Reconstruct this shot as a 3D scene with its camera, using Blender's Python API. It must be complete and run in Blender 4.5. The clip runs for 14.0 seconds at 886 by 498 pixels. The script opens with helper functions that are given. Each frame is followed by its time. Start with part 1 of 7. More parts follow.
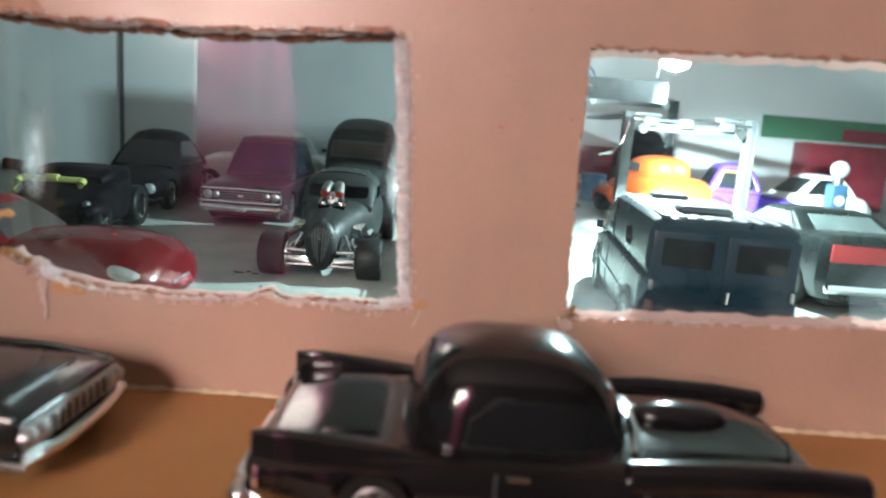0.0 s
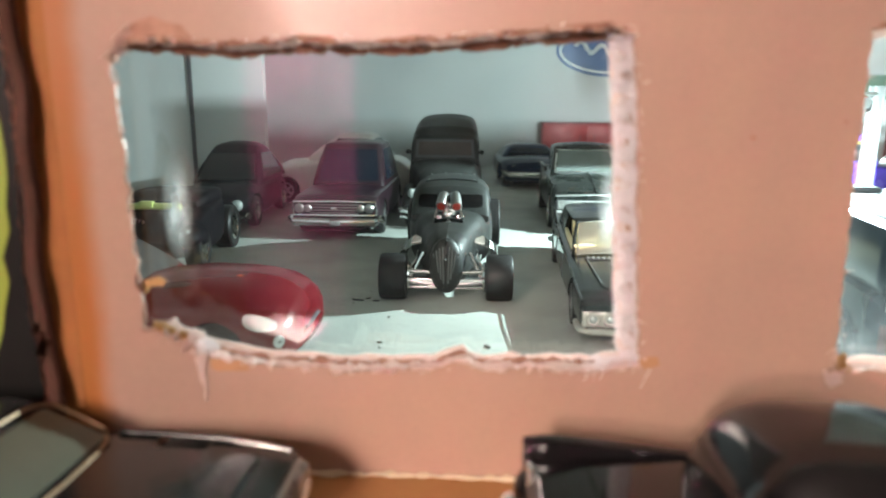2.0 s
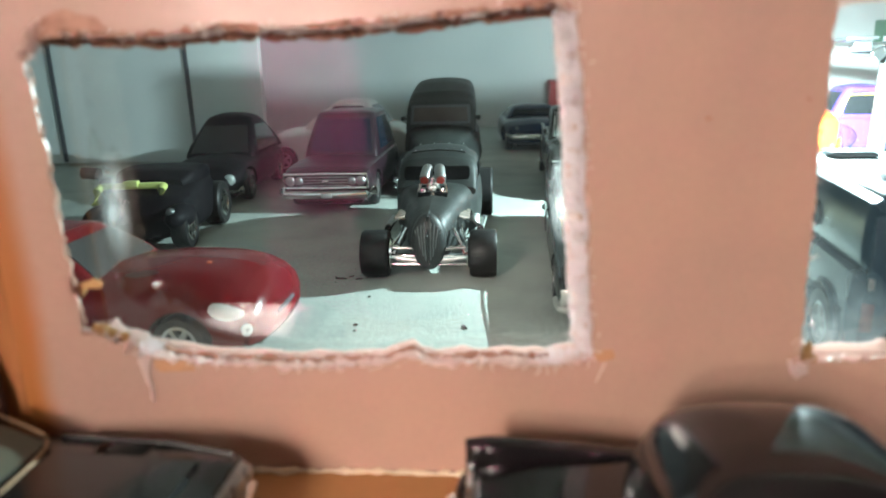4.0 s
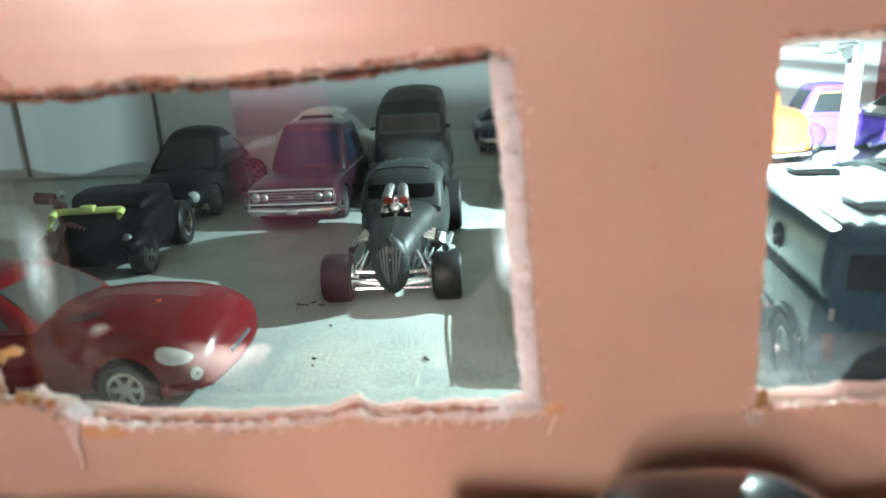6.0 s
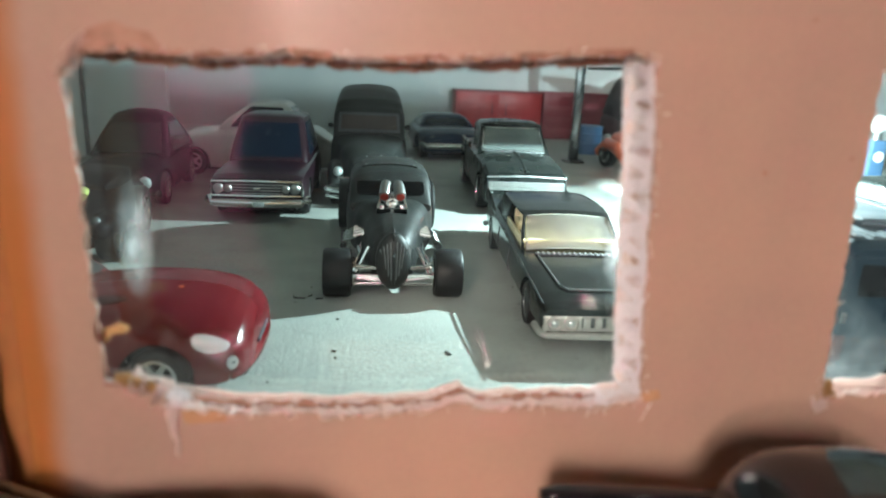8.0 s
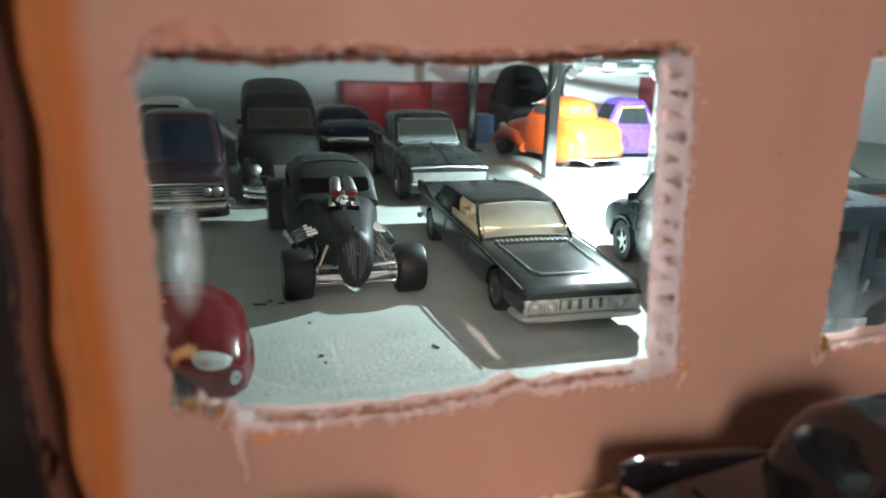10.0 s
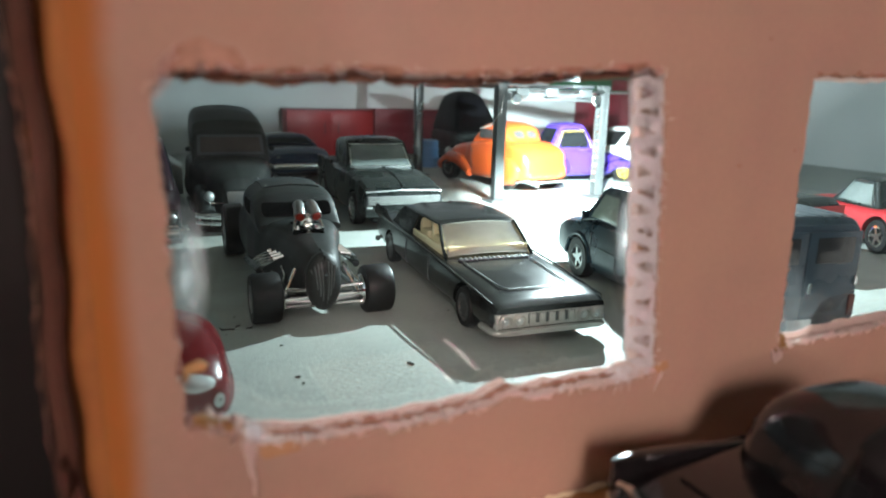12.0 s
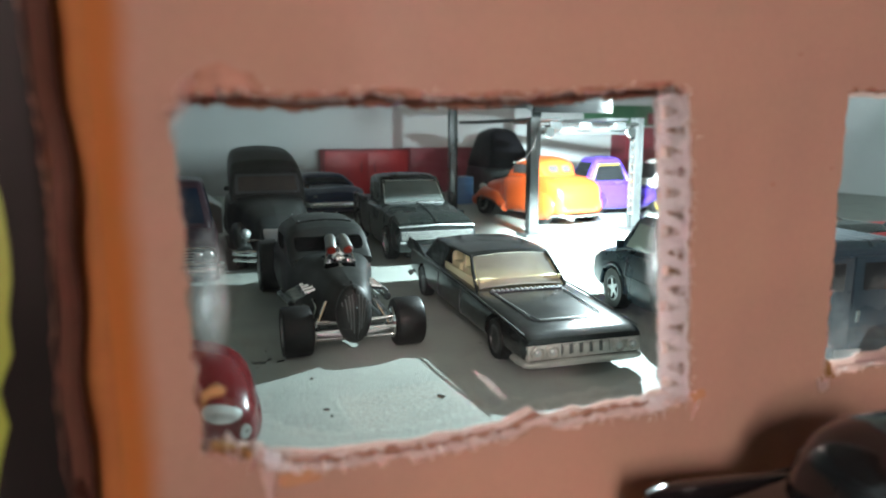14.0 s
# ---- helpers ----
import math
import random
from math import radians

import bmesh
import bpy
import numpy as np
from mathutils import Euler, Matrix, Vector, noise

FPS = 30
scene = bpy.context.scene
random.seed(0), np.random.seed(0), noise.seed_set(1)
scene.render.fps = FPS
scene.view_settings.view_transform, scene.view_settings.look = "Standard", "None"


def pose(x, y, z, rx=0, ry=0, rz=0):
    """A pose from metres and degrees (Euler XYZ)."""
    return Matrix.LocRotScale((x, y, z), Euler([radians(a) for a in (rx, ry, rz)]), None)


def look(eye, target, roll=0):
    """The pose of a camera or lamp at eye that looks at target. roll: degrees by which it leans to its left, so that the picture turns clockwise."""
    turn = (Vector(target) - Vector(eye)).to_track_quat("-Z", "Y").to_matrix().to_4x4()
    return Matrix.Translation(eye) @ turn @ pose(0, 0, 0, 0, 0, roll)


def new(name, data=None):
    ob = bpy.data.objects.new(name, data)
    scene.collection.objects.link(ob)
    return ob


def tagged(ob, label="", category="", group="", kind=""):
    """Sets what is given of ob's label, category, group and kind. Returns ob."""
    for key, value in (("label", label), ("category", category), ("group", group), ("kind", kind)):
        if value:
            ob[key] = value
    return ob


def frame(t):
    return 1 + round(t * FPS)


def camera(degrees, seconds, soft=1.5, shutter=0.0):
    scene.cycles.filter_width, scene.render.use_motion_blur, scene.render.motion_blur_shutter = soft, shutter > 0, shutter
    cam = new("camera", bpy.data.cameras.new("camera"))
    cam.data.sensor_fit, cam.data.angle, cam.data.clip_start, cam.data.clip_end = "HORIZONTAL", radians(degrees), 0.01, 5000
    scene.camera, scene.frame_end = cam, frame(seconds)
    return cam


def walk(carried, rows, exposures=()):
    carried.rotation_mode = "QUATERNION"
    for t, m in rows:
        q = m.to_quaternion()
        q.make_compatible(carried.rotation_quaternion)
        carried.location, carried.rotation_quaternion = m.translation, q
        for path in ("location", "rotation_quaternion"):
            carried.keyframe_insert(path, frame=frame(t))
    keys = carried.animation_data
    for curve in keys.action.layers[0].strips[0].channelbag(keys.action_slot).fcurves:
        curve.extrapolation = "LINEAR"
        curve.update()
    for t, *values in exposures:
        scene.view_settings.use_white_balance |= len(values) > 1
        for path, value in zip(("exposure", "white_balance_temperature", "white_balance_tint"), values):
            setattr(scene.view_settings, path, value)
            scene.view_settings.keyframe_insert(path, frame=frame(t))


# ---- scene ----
from mathutils.bvhtree import BVHTree

cam = camera(67.73, 14.0, soft=1.8, shutter=0.5)
cam.data.dof.use_dof, cam.data.dof.focus_distance, cam.data.dof.aperture_fstop = True, 0.19, 22
PATH = [
    (0, (0.00053, -0.10141, 0.04463), (0.00317, -0.00304, 0.02683), 4.48),
    (0.2, (0.00184, -0.09961, 0.04369), (0.00594, -0.00149, 0.02483), 3.08),
    (0.5, (-0.01326, -0.09404, 0.03736), (-0.00610, 0.00456, 0.02230), 2.60),
    (1, (-0.02720, -0.08583, 0.03639), (-0.02237, 0.01284, 0.02085), 2.60),
    (1.5, (-0.02945, -0.08200, 0.04125), (-0.03266, 0.01609, 0.02202), 0.28),
    (2, (-0.02276, -0.08129, 0.04855), (-0.02705, 0.01650, 0.02806), 0.40),
    (2.5, (-0.01653, -0.07779, 0.05075), (-0.02121, 0.01868, 0.02486), -0.84),
    (4.8, (-0.01218, -0.07501, 0.05377), (-0.01965, 0.02099, 0.02678), -1.27),
    (5, (-0.01142, -0.07417, 0.05512), (-0.01796, 0.02183, 0.02791), -1.66),
    (5.5, (-0.01081, -0.07506, 0.05501), (-0.01739, 0.02092, 0.02774), -1.42),
    (6, (-0.00875, -0.07083, 0.05735), (-0.01344, 0.02526, 0.03006), -2.52),
    (6.5, (-0.00904, -0.07233, 0.05752), (-0.01503, 0.02377, 0.03051), -2.57),
    (7, (-0.00837, -0.07053, 0.05600), (-0.01174, 0.02595, 0.02993), -0.86),
    (7.5, (-0.02358, -0.07599, 0.06135), (-0.01545, 0.02057, 0.03665), 1.18),
    (8, (-0.03544, -0.07241, 0.05586), (-0.02417, 0.02340, 0.02953), 2.51),
    (8.5, (-0.03927, -0.07016, 0.05480), (-0.02293, 0.02456, 0.02721), 2.88),
    (10.8, (-0.06331, -0.06739, 0.05573), (-0.02685, 0.02208, 0.02992), 1.79),
    (11, (-0.06374, -0.06780, 0.05537), (-0.02573, 0.02113, 0.02996), 1.98),
    (11.5, (-0.06405, -0.06819, 0.05450), (-0.02490, 0.02055, 0.03017), 1.75),
    (12, (-0.06413, -0.06880, 0.05442), (-0.02539, 0.02053, 0.03159), 1.39),
    (12.5, (-0.06349, -0.06914, 0.05365), (-0.02583, 0.02097, 0.03219), 0.60),
    (13, (-0.06361, -0.06927, 0.05351), (-0.02645, 0.02134, 0.03328), 0.72),
    (13.5, (-0.06247, -0.06875, 0.05249), (-0.02646, 0.02269, 0.03396), 0.63),
    (14, (-0.06195, -0.06883, 0.05242), (-0.02828, 0.02376, 0.03528), -0.07),
]
walk(cam, [(t, look(eye, target, roll)) for t, eye, target, roll in PATH], [(0, 0.12, 6150, 10), (0.5, 0.12, 6250, 11), (1.0, 0.3, 6650, 15), (1.5, 0.43, 6650, 15), (2.0, 0.48, 6650, 14), (2.5, 0.45, 6500, 12), (5.0, 0.45, 6300, 8), (7.0, 0.42, 6250, 7), (8.5, 0.14, 6400, 12), (10.8, -0.27, 6500, 18), (14.0, -0.27, 6500, 18)])

U = 0.008  # metres per layout unit: all lengths below are in these units


# ---- world and lights ----
def dark_room_world():
    w = bpy.data.worlds.new("room_air")
    scene.world = w
    w.use_nodes = True
    bg = w.node_tree.nodes["Background"]
    bg.inputs[0].default_value = (1.0, 0.92, 0.86, 1)
    bg.inputs[1].default_value = 0.14


dark_room_world()


def point_lamp(name, at, watts, colour, size):
    data = bpy.data.lights.new(name, "POINT")
    data.energy, data.color, data.shadow_soft_size = watts, colour, size * U
    ob = new(name, data)
    ob.location = Vector(at) * U
    return ob


LED = (10.2, 16.6, 9.4)
BULB = (-25.4, -56.0, 15.6)
FILL_GLOBE = (-33.0, -83.0, 39.0)
point_lamp("led_light", (LED[0], LED[1], LED[2] - 0.66), 2.8, (0.74, 0.99, 0.98), 0.09)


def led_beam(at, aim, watts, colour, degrees):
    """An added spot at the LED to brighten the floor and car behind."""
    data = bpy.data.lights.new("led_beam", "SPOT")
    data.energy, data.color, data.shadow_soft_size = watts, colour, 0.3 * U
    data.spot_size, data.spot_blend = radians(degrees), 0.8
    ob = new("led_beam", data)
    ob.location = Vector(at) * U
    ob.rotation_euler = (Vector(aim) - Vector(at)).to_track_quat("-Z", "Y").to_euler()


led_beam((LED[0], LED[1] + 0.05, LED[2] - 0.66), (19.0, 33.0, 0.5), 52.0, (0.74, 0.99, 0.98), 54)


# ---- materials ----
def mat(name, base, rough=0.5, metal=0.0, grain=0.0, grain_scale=6.0, stain=None, stain_scale=0.7, stain_amount=0.4,
        bump=0.0, coat=0.0, spec=0.5):
    """A principled material with fine grain, larger stains and relief; scales are per layout unit."""
    m = bpy.data.materials.new(name)
    m.use_nodes = True
    nt = m.node_tree
    n, l = nt.nodes, nt.links
    p = n["Principled BSDF"]
    p.inputs["Base Color"].default_value = (*base, 1)
    p.inputs["Roughness"].default_value = rough
    p.inputs["Metallic"].default_value = metal
    p.inputs["Coat Weight"].default_value = coat
    p.inputs["Coat Roughness"].default_value = 0.06
    p.inputs["Specular IOR Level"].default_value = spec
    tc = n.new("ShaderNodeTexCoord")
    mp = n.new("ShaderNodeMapping")
    mp.inputs["Scale"].default_value = (1 / U, 1 / U, 1 / U)
    l.new(tc.outputs["Object"], mp.inputs["Vector"])
    fine = n.new("ShaderNodeTexNoise")
    fine.inputs["Scale"].default_value, fine.inputs["Detail"].default_value = grain_scale, 6
    l.new(mp.outputs[0], fine.inputs["Vector"])
    wide = n.new("ShaderNodeTexNoise")
    wide.inputs["Scale"].default_value, wide.inputs["Detail"].default_value = stain_scale, 4
    l.new(mp.outputs[0], wide.inputs["Vector"])
    mixer = n.new("ShaderNodeMix")
    mixer.data_type = "RGBA"
    mixer.inputs[6].default_value = (*base, 1)
    mixer.inputs[7].default_value = (*(stain or tuple(c * 0.75 for c in base)), 1)
    ramp = n.new("ShaderNodeMapRange")
    ramp.inputs[1].default_value, ramp.inputs[2].default_value = 0.42, 0.68
    ramp.inputs[4].default_value = stain_amount
    l.new(wide.outputs[0], ramp.inputs[0])
    l.new(ramp.outputs[0], mixer.inputs[0])
    hsv = n.new("ShaderNodeHueSaturation")
    val = n.new("ShaderNodeMapRange")
    val.inputs[3].default_value, val.inputs[4].default_value = 1 - grain, 1 + grain
    l.new(fine.outputs[0], val.inputs[0])
    l.new(val.outputs[0], hsv.inputs["Value"])
    l.new(mixer.outputs[2], hsv.inputs["Color"])
    l.new(hsv.outputs[0], p.inputs["Base Color"])
    rr = n.new("ShaderNodeMapRange")
    rr.inputs[3].default_value, rr.inputs[4].default_value = max(0.02, rough * 0.75), min(1, rough * 1.3)
    l.new(wide.outputs[0], rr.inputs[0])
    l.new(rr.outputs[0], p.inputs["Roughness"])
    if bump:
        b = n.new("ShaderNodeBump")
        b.inputs["Strength"].default_value, b.inputs["Distance"].default_value = bump, 0.05 * U
        l.new(fine.outputs[0], b.inputs["Height"])
        l.new(b.outputs[0], p.inputs["Normal"])
    return m


def glowing(name, colour, strength):
    m = bpy.data.materials.new(name)
    m.use_nodes = True
    p = m.node_tree.nodes["Principled BSDF"]
    p.inputs["Base Color"].default_value = (*colour, 1)
    p.inputs["Emission Color"].default_value = (*colour, 1)
    p.inputs["Emission Strength"].default_value = strength
    return m


def clear_film(name, haze, gloss, rough, crinkle, dirt_scale, tint=(0.93, 0.95, 0.95), through_share=0.6, clean=0.4, fade=None, halo=0.0, rim=None):
    """Thin clear plastic: see-through, with a gloss, a crinkle and patches of milky haze and scratches."""
    m = bpy.data.materials.new(name)
    m.use_nodes = True
    nt = m.node_tree
    n, l = nt.nodes, nt.links
    n.remove(n["Principled BSDF"])
    out = n["Material Output"]
    clear, shine, milk = n.new("ShaderNodeBsdfTransparent"), n.new("ShaderNodeBsdfGlossy"), n.new("ShaderNodeBsdfDiffuse")
    trans = n.new("ShaderNodeBsdfTranslucent")
    clear.inputs[0].default_value = (*tint, 1)
    shine.inputs["Roughness"].default_value = rough
    milk.inputs[0].default_value = trans.inputs[0].default_value = (0.8, 0.8, 0.8, 1)
    tc, mp = n.new("ShaderNodeTexCoord"), n.new("ShaderNodeMapping")
    mp.inputs["Scale"].default_value = (1 / U, 1 / U, 1 / U)
    l.new(tc.outputs["Object"], mp.inputs["Vector"])
    wav = n.new("ShaderNodeTexNoise")
    wav.inputs["Scale"].default_value = 0.55
    l.new(mp.outputs[0], wav.inputs["Vector"])
    bmp = n.new("ShaderNodeBump")
    bmp.inputs["Strength"].default_value, bmp.inputs["Distance"].default_value = crinkle, 0.2 * U
    l.new(wav.outputs[0], bmp.inputs["Height"])
    l.new(bmp.outputs[0], shine.inputs["Normal"])
    lw = n.new("ShaderNodeLayerWeight")
    lw.inputs["Blend"].default_value = 0.35
    fr = n.new("ShaderNodeMapRange")
    fr.inputs[3].default_value, fr.inputs[4].default_value = gloss, 0.5
    pw = n.new("ShaderNodeMath")
    pw.operation = "POWER"
    pw.inputs[1].default_value = 3.0
    l.new(lw.outputs["Facing"], pw.inputs[0])
    l.new(pw.outputs[0], fr.inputs[0])
    one = n.new("ShaderNodeMixShader")
    l.new(fr.outputs[0], one.inputs[0])
    l.new(clear.outputs[0], one.inputs[1])
    if halo:
        # fine dust spreads part of the reflection
        wide, spread = n.new("ShaderNodeBsdfGlossy"), n.new("ShaderNodeMixShader")
        wide.inputs["Roughness"].default_value, spread.inputs[0].default_value = 0.24, halo
        l.new(shine.outputs[0], spread.inputs[1])
        l.new(wide.outputs[0], spread.inputs[2])
        l.new(spread.outputs[0], one.inputs[2])
    else:
        l.new(shine.outputs[0], one.inputs[2])
    dirt = n.new("ShaderNodeTexNoise")
    dirt.inputs["Scale"].default_value, dirt.inputs["Detail"].default_value, dirt.inputs["Roughness"].default_value = dirt_scale, 8, 0.65
    l.new(mp.outputs[0], dirt.inputs["Vector"])
    rg = n.new("ShaderNodeMapRange")
    rg.inputs[1].default_value, rg.inputs[2].default_value, rg.inputs[4].default_value = clean, 0.85, haze
    l.new(dirt.outputs[0], rg.inputs[0])
    both = n.new("ShaderNodeMixShader")
    both.inputs[0].default_value = through_share
    l.new(milk.outputs[0], both.inputs[1])
    l.new(trans.outputs[0], both.inputs[2])
    two = n.new("ShaderNodeMixShader")
    if fade:
        # the haze thins out from the middle of an upright oval at x, z with its half axes
        fm, fg, fx = n.new("ShaderNodeMapping"), n.new("ShaderNodeTexGradient"), n.new("ShaderNodeMath")
        fm.inputs["Scale"].default_value = (1 / (fade[2] * U), 0, 1 / (fade[3] * U))
        fm.inputs["Location"].default_value = (-fade[0] / fade[2], 0, -fade[1] / fade[3])
        fg.gradient_type, fx.operation = "SPHERICAL", "MULTIPLY"
        l.new(tc.outputs["Object"], fm.inputs["Vector"])
        l.new(fm.outputs[0], fg.inputs["Vector"])
        l.new(fg.outputs[1], fx.inputs[0])
        l.new(rg.outputs[0], fx.inputs[1])
        l.new(fx.outputs[0], two.inputs[0])
    elif rim:
        # the haze gathers towards the border of an oval at x, z with its half axes
        fm, fg, fr2, fx = n.new("ShaderNodeMapping"), n.new("ShaderNodeTexGradient"), n.new("ShaderNodeMapRange"), n.new("ShaderNodeMath")
        fm.inputs["Scale"].default_value = (1 / (rim[2] * U), 0, 1 / (rim[3] * U))
        fm.inputs["Location"].default_value = (-rim[0] / rim[2], 0, -rim[1] / rim[3])
        fg.gradient_type, fx.operation = "SPHERICAL", "MULTIPLY"
        fr2.inputs[1].default_value, fr2.inputs[2].default_value = 0.0, 0.3
        fr2.inputs[3].default_value, fr2.inputs[4].default_value = 1.0, 0.05
        l.new(tc.outputs["Object"], fm.inputs["Vector"])
        l.new(fm.outputs[0], fg.inputs["Vector"])
        l.new(fg.outputs[1], fr2.inputs[0])
        l.new(fr2.outputs[0], fx.inputs[0])
        l.new(rg.outputs[0], fx.inputs[1])
        l.new(fx.outputs[0], two.inputs[0])
    else:
        l.new(rg.outputs[0], two.inputs[0])
    l.new(one.outputs[0], two.inputs[1])
    l.new(both.outputs[0], two.inputs[2])
    l.new(two.outputs[0], out.inputs["Surface"])
    return m


CARD = mat("card_liner", (0.468, 0.300, 0.222), 0.38, spec=0.95, grain=0.07, grain_scale=9, stain=(0.375, 0.242, 0.192), stain_scale=0.35, stain_amount=0.6, bump=0.12)


def corrugated(m, period, strength):
    """The board's flutes telegraph faintly through its paper as level waves."""
    n, l = m.node_tree.nodes, m.node_tree.links
    p = n["Principled BSDF"]
    tc, wave, bump = n.new("ShaderNodeTexCoord"), n.new("ShaderNodeTexWave"), n.new("ShaderNodeBump")
    wave.wave_type, wave.bands_direction = "BANDS", "Z"
    wave.inputs["Scale"].default_value = 0.314 / (period * U)
    wave.inputs["Distortion"].default_value = 0.4
    bump.inputs["Strength"].default_value, bump.inputs["Distance"].default_value = strength, 0.05 * U
    l.new(tc.outputs["Object"], wave.inputs["Vector"])
    l.new(wave.outputs[1], bump.inputs["Height"])
    for link in list(p.inputs["Normal"].links):
        l.new(link.from_socket, bump.inputs["Normal"])
    l.new(bump.outputs[0], p.inputs["Normal"])


corrugated(CARD, 0.43, 0.035)


def shift_colour(m, colour, x0, x1):
    """Shifts the base colour to another between two places along x, with a ragged line."""
    n, l = m.node_tree.nodes, m.node_tree.links
    p = n["Principled BSDF"]
    tc, sep, rag = n.new("ShaderNodeTexCoord"), n.new("ShaderNodeSeparateXYZ"), n.new("ShaderNodeTexNoise")
    add, rng, mixer = n.new("ShaderNodeMath"), n.new("ShaderNodeMapRange"), n.new("ShaderNodeMix")
    rag.inputs["Scale"].default_value, rag.inputs["Detail"].default_value = 0.6 / U, 3
    add.operation = "MULTIPLY_ADD"
    add.inputs[1].default_value = 0.3 * U
    rng.interpolation_type = "SMOOTHSTEP"
    rng.inputs[1].default_value, rng.inputs[2].default_value = x0 * U, x1 * U
    mixer.data_type = "RGBA"
    mixer.inputs[7].default_value = (*colour, 1)
    l.new(tc.outputs["Object"], sep.inputs[0])
    l.new(tc.outputs["Object"], rag.inputs["Vector"])
    l.new(rag.outputs[0], add.inputs[0])
    l.new(sep.outputs[0], add.inputs[2])
    l.new(add.outputs[0], rng.inputs[0])
    for link in list(p.inputs["Base Color"].links):
        l.new(link.from_socket, mixer.inputs[6])
    l.new(rng.outputs[0], mixer.inputs[0])
    l.new(mixer.outputs[2], p.inputs["Base Color"])


shift_colour(CARD, (0.42, 0.145, 0.033), -8.14, -8.48)
# Torn paper brown; on top and left lips it also carries their shade.
CARD_SHADE = mat("torn_brown_paper", (0.34, 0.16, 0.11), 0.9, grain=0.3, grain_scale=6, stain=(0.5, 0.3, 0.22), stain_scale=1.5, stain_amount=0.8, bump=0.5)
# Dark brown of the crease; also the painted shade in the flute hollows.
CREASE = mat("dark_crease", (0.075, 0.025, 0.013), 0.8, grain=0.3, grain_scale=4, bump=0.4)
CARD_RAW = mat("card_raw_core", (0.50, 0.28, 0.15), 0.9, grain=0.2, grain_scale=5, bump=0.4)
TORN_PINK = mat("card_torn_pinkish", (0.82, 0.67, 0.62), 0.95, grain=0.15, grain_scale=12, bump=0.6)
CARD_TORN = mat("card_torn_fibre", (0.93, 0.88, 0.89), 0.95, grain=0.15, grain_scale=12, bump=0.6)
FOLD = mat("folded_board", (0.40, 0.15, 0.036), 0.7, grain=0.15, grain_scale=5, stain=(0.26, 0.09, 0.028), stain_scale=0.6, stain_amount=0.7, bump=0.3)
CARD_BASE = mat("card_base", (0.42, 0.20, 0.07), 0.6, grain=0.08, grain_scale=7, stain=(0.34, 0.15, 0.045), stain_scale=0.4, bump=0.15)


def lets_light_through(m, share):
    """Thin paper: part of the light that falls on one side comes out of the other."""
    nt = m.node_tree
    n, l = nt.nodes, nt.links
    glow, both = n.new("ShaderNodeBsdfTranslucent"), n.new("ShaderNodeMixShader")
    p = n["Principled BSDF"]
    glow.inputs[0].default_value = p.inputs["Base Color"].default_value
    both.inputs[0].default_value = share
    l.new(p.outputs[0], both.inputs[1])
    l.new(glow.outputs[0], both.inputs[2])
    l.new(both.outputs[0], n["Material Output"].inputs["Surface"])


lets_light_through(CARD_TORN, 0.12)
lets_light_through(TORN_PINK, 0.45)
TAN_FLAKE = mat("tan_paper_layer", (0.46, 0.27, 0.11), 0.85, grain=0.15, grain_scale=6, stain=(0.5, 0.28, 0.11), stain_scale=2.5, bump=0.4)
GLUE = mat("dried_glue", (0.74, 0.62, 0.42), 0.5, grain=0.2, grain_scale=5)
FLOOR = mat("painted_board_floor", (0.36, 0.39, 0.362), 0.5, spec=0.15, grain=0.42, grain_scale=9, stain=(0.28, 0.31, 0.285), stain_scale=0.5, stain_amount=0.6, bump=0.5)
INNER = mat("white_board_wall", (0.58, 0.61, 0.61), 0.7, grain=0.04, grain_scale=6, stain=(0.46, 0.49, 0.50), stain_scale=0.12, stain_amount=0.6)
SEAM = mat("dark_seam", (0.06, 0.06, 0.07), 0.6)
BLACK_GLOSS = mat("gloss_black_paint", (0.007, 0.006, 0.007), 0.14, spec=0.33, coat=0.4, grain=0.1, stain=(0.02, 0.018, 0.018))
BLACK_SATIN = mat("satin_black_paint", (0.008, 0.011, 0.010), 0.27, spec=0.45, coat=0.15, grain=0.15, stain=(0.02, 0.022, 0.022))
# Flat black without gloss: the shade of openings put into the colour.
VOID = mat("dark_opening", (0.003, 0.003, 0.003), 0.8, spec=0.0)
BOARD_BROWN = mat("pale_brown_board", (0.5, 0.46, 0.4), 0.85, grain=0.06, grain_scale=4)
BLACK_WORN = mat("worn_black_paint", (0.008, 0.009, 0.009), 0.2, spec=0.45, coat=0.15, grain=0.2, grain_scale=12, stain=(0.02, 0.02, 0.02), bump=0.03)
BLACK_MATTE = mat("matte_black_paint", (0.017, 0.020, 0.019), 0.45, spec=0.3, grain=0.15, grain_scale=20, stain=(0.02, 0.02, 0.02), bump=0.05)
RED_PAINT = mat("deep_red_paint", (0.115, 0.009, 0.011), 0.2, spec=0.14, grain=0.06, stain=(0.12, 0.006, 0.008))
MAROON = mat("dark_maroon_paint", (0.016, 0.007, 0.011), 0.3, spec=0.3, coat=0.15, grain=0.1)
INK_PAINT = mat("blue_black_paint", (0.006, 0.0055, 0.007), 0.5, spec=0.06, grain=0.1)
NAVY = mat("dark_blue_paint", (0.005, 0.015, 0.04), 0.3, spec=0.2, coat=0.1, grain=0.1)
NAVY_GLASS = mat("blue_black_window", (0.006, 0.01, 0.018), 0.25, spec=0.15, grain=0.05)
BROWN_GLASS = mat("brown_smoked_window", (0.085, 0.066, 0.06), 0.2, spec=0.4, grain=0.05, stain=(0.05, 0.04, 0.036), stain_amount=0.8)
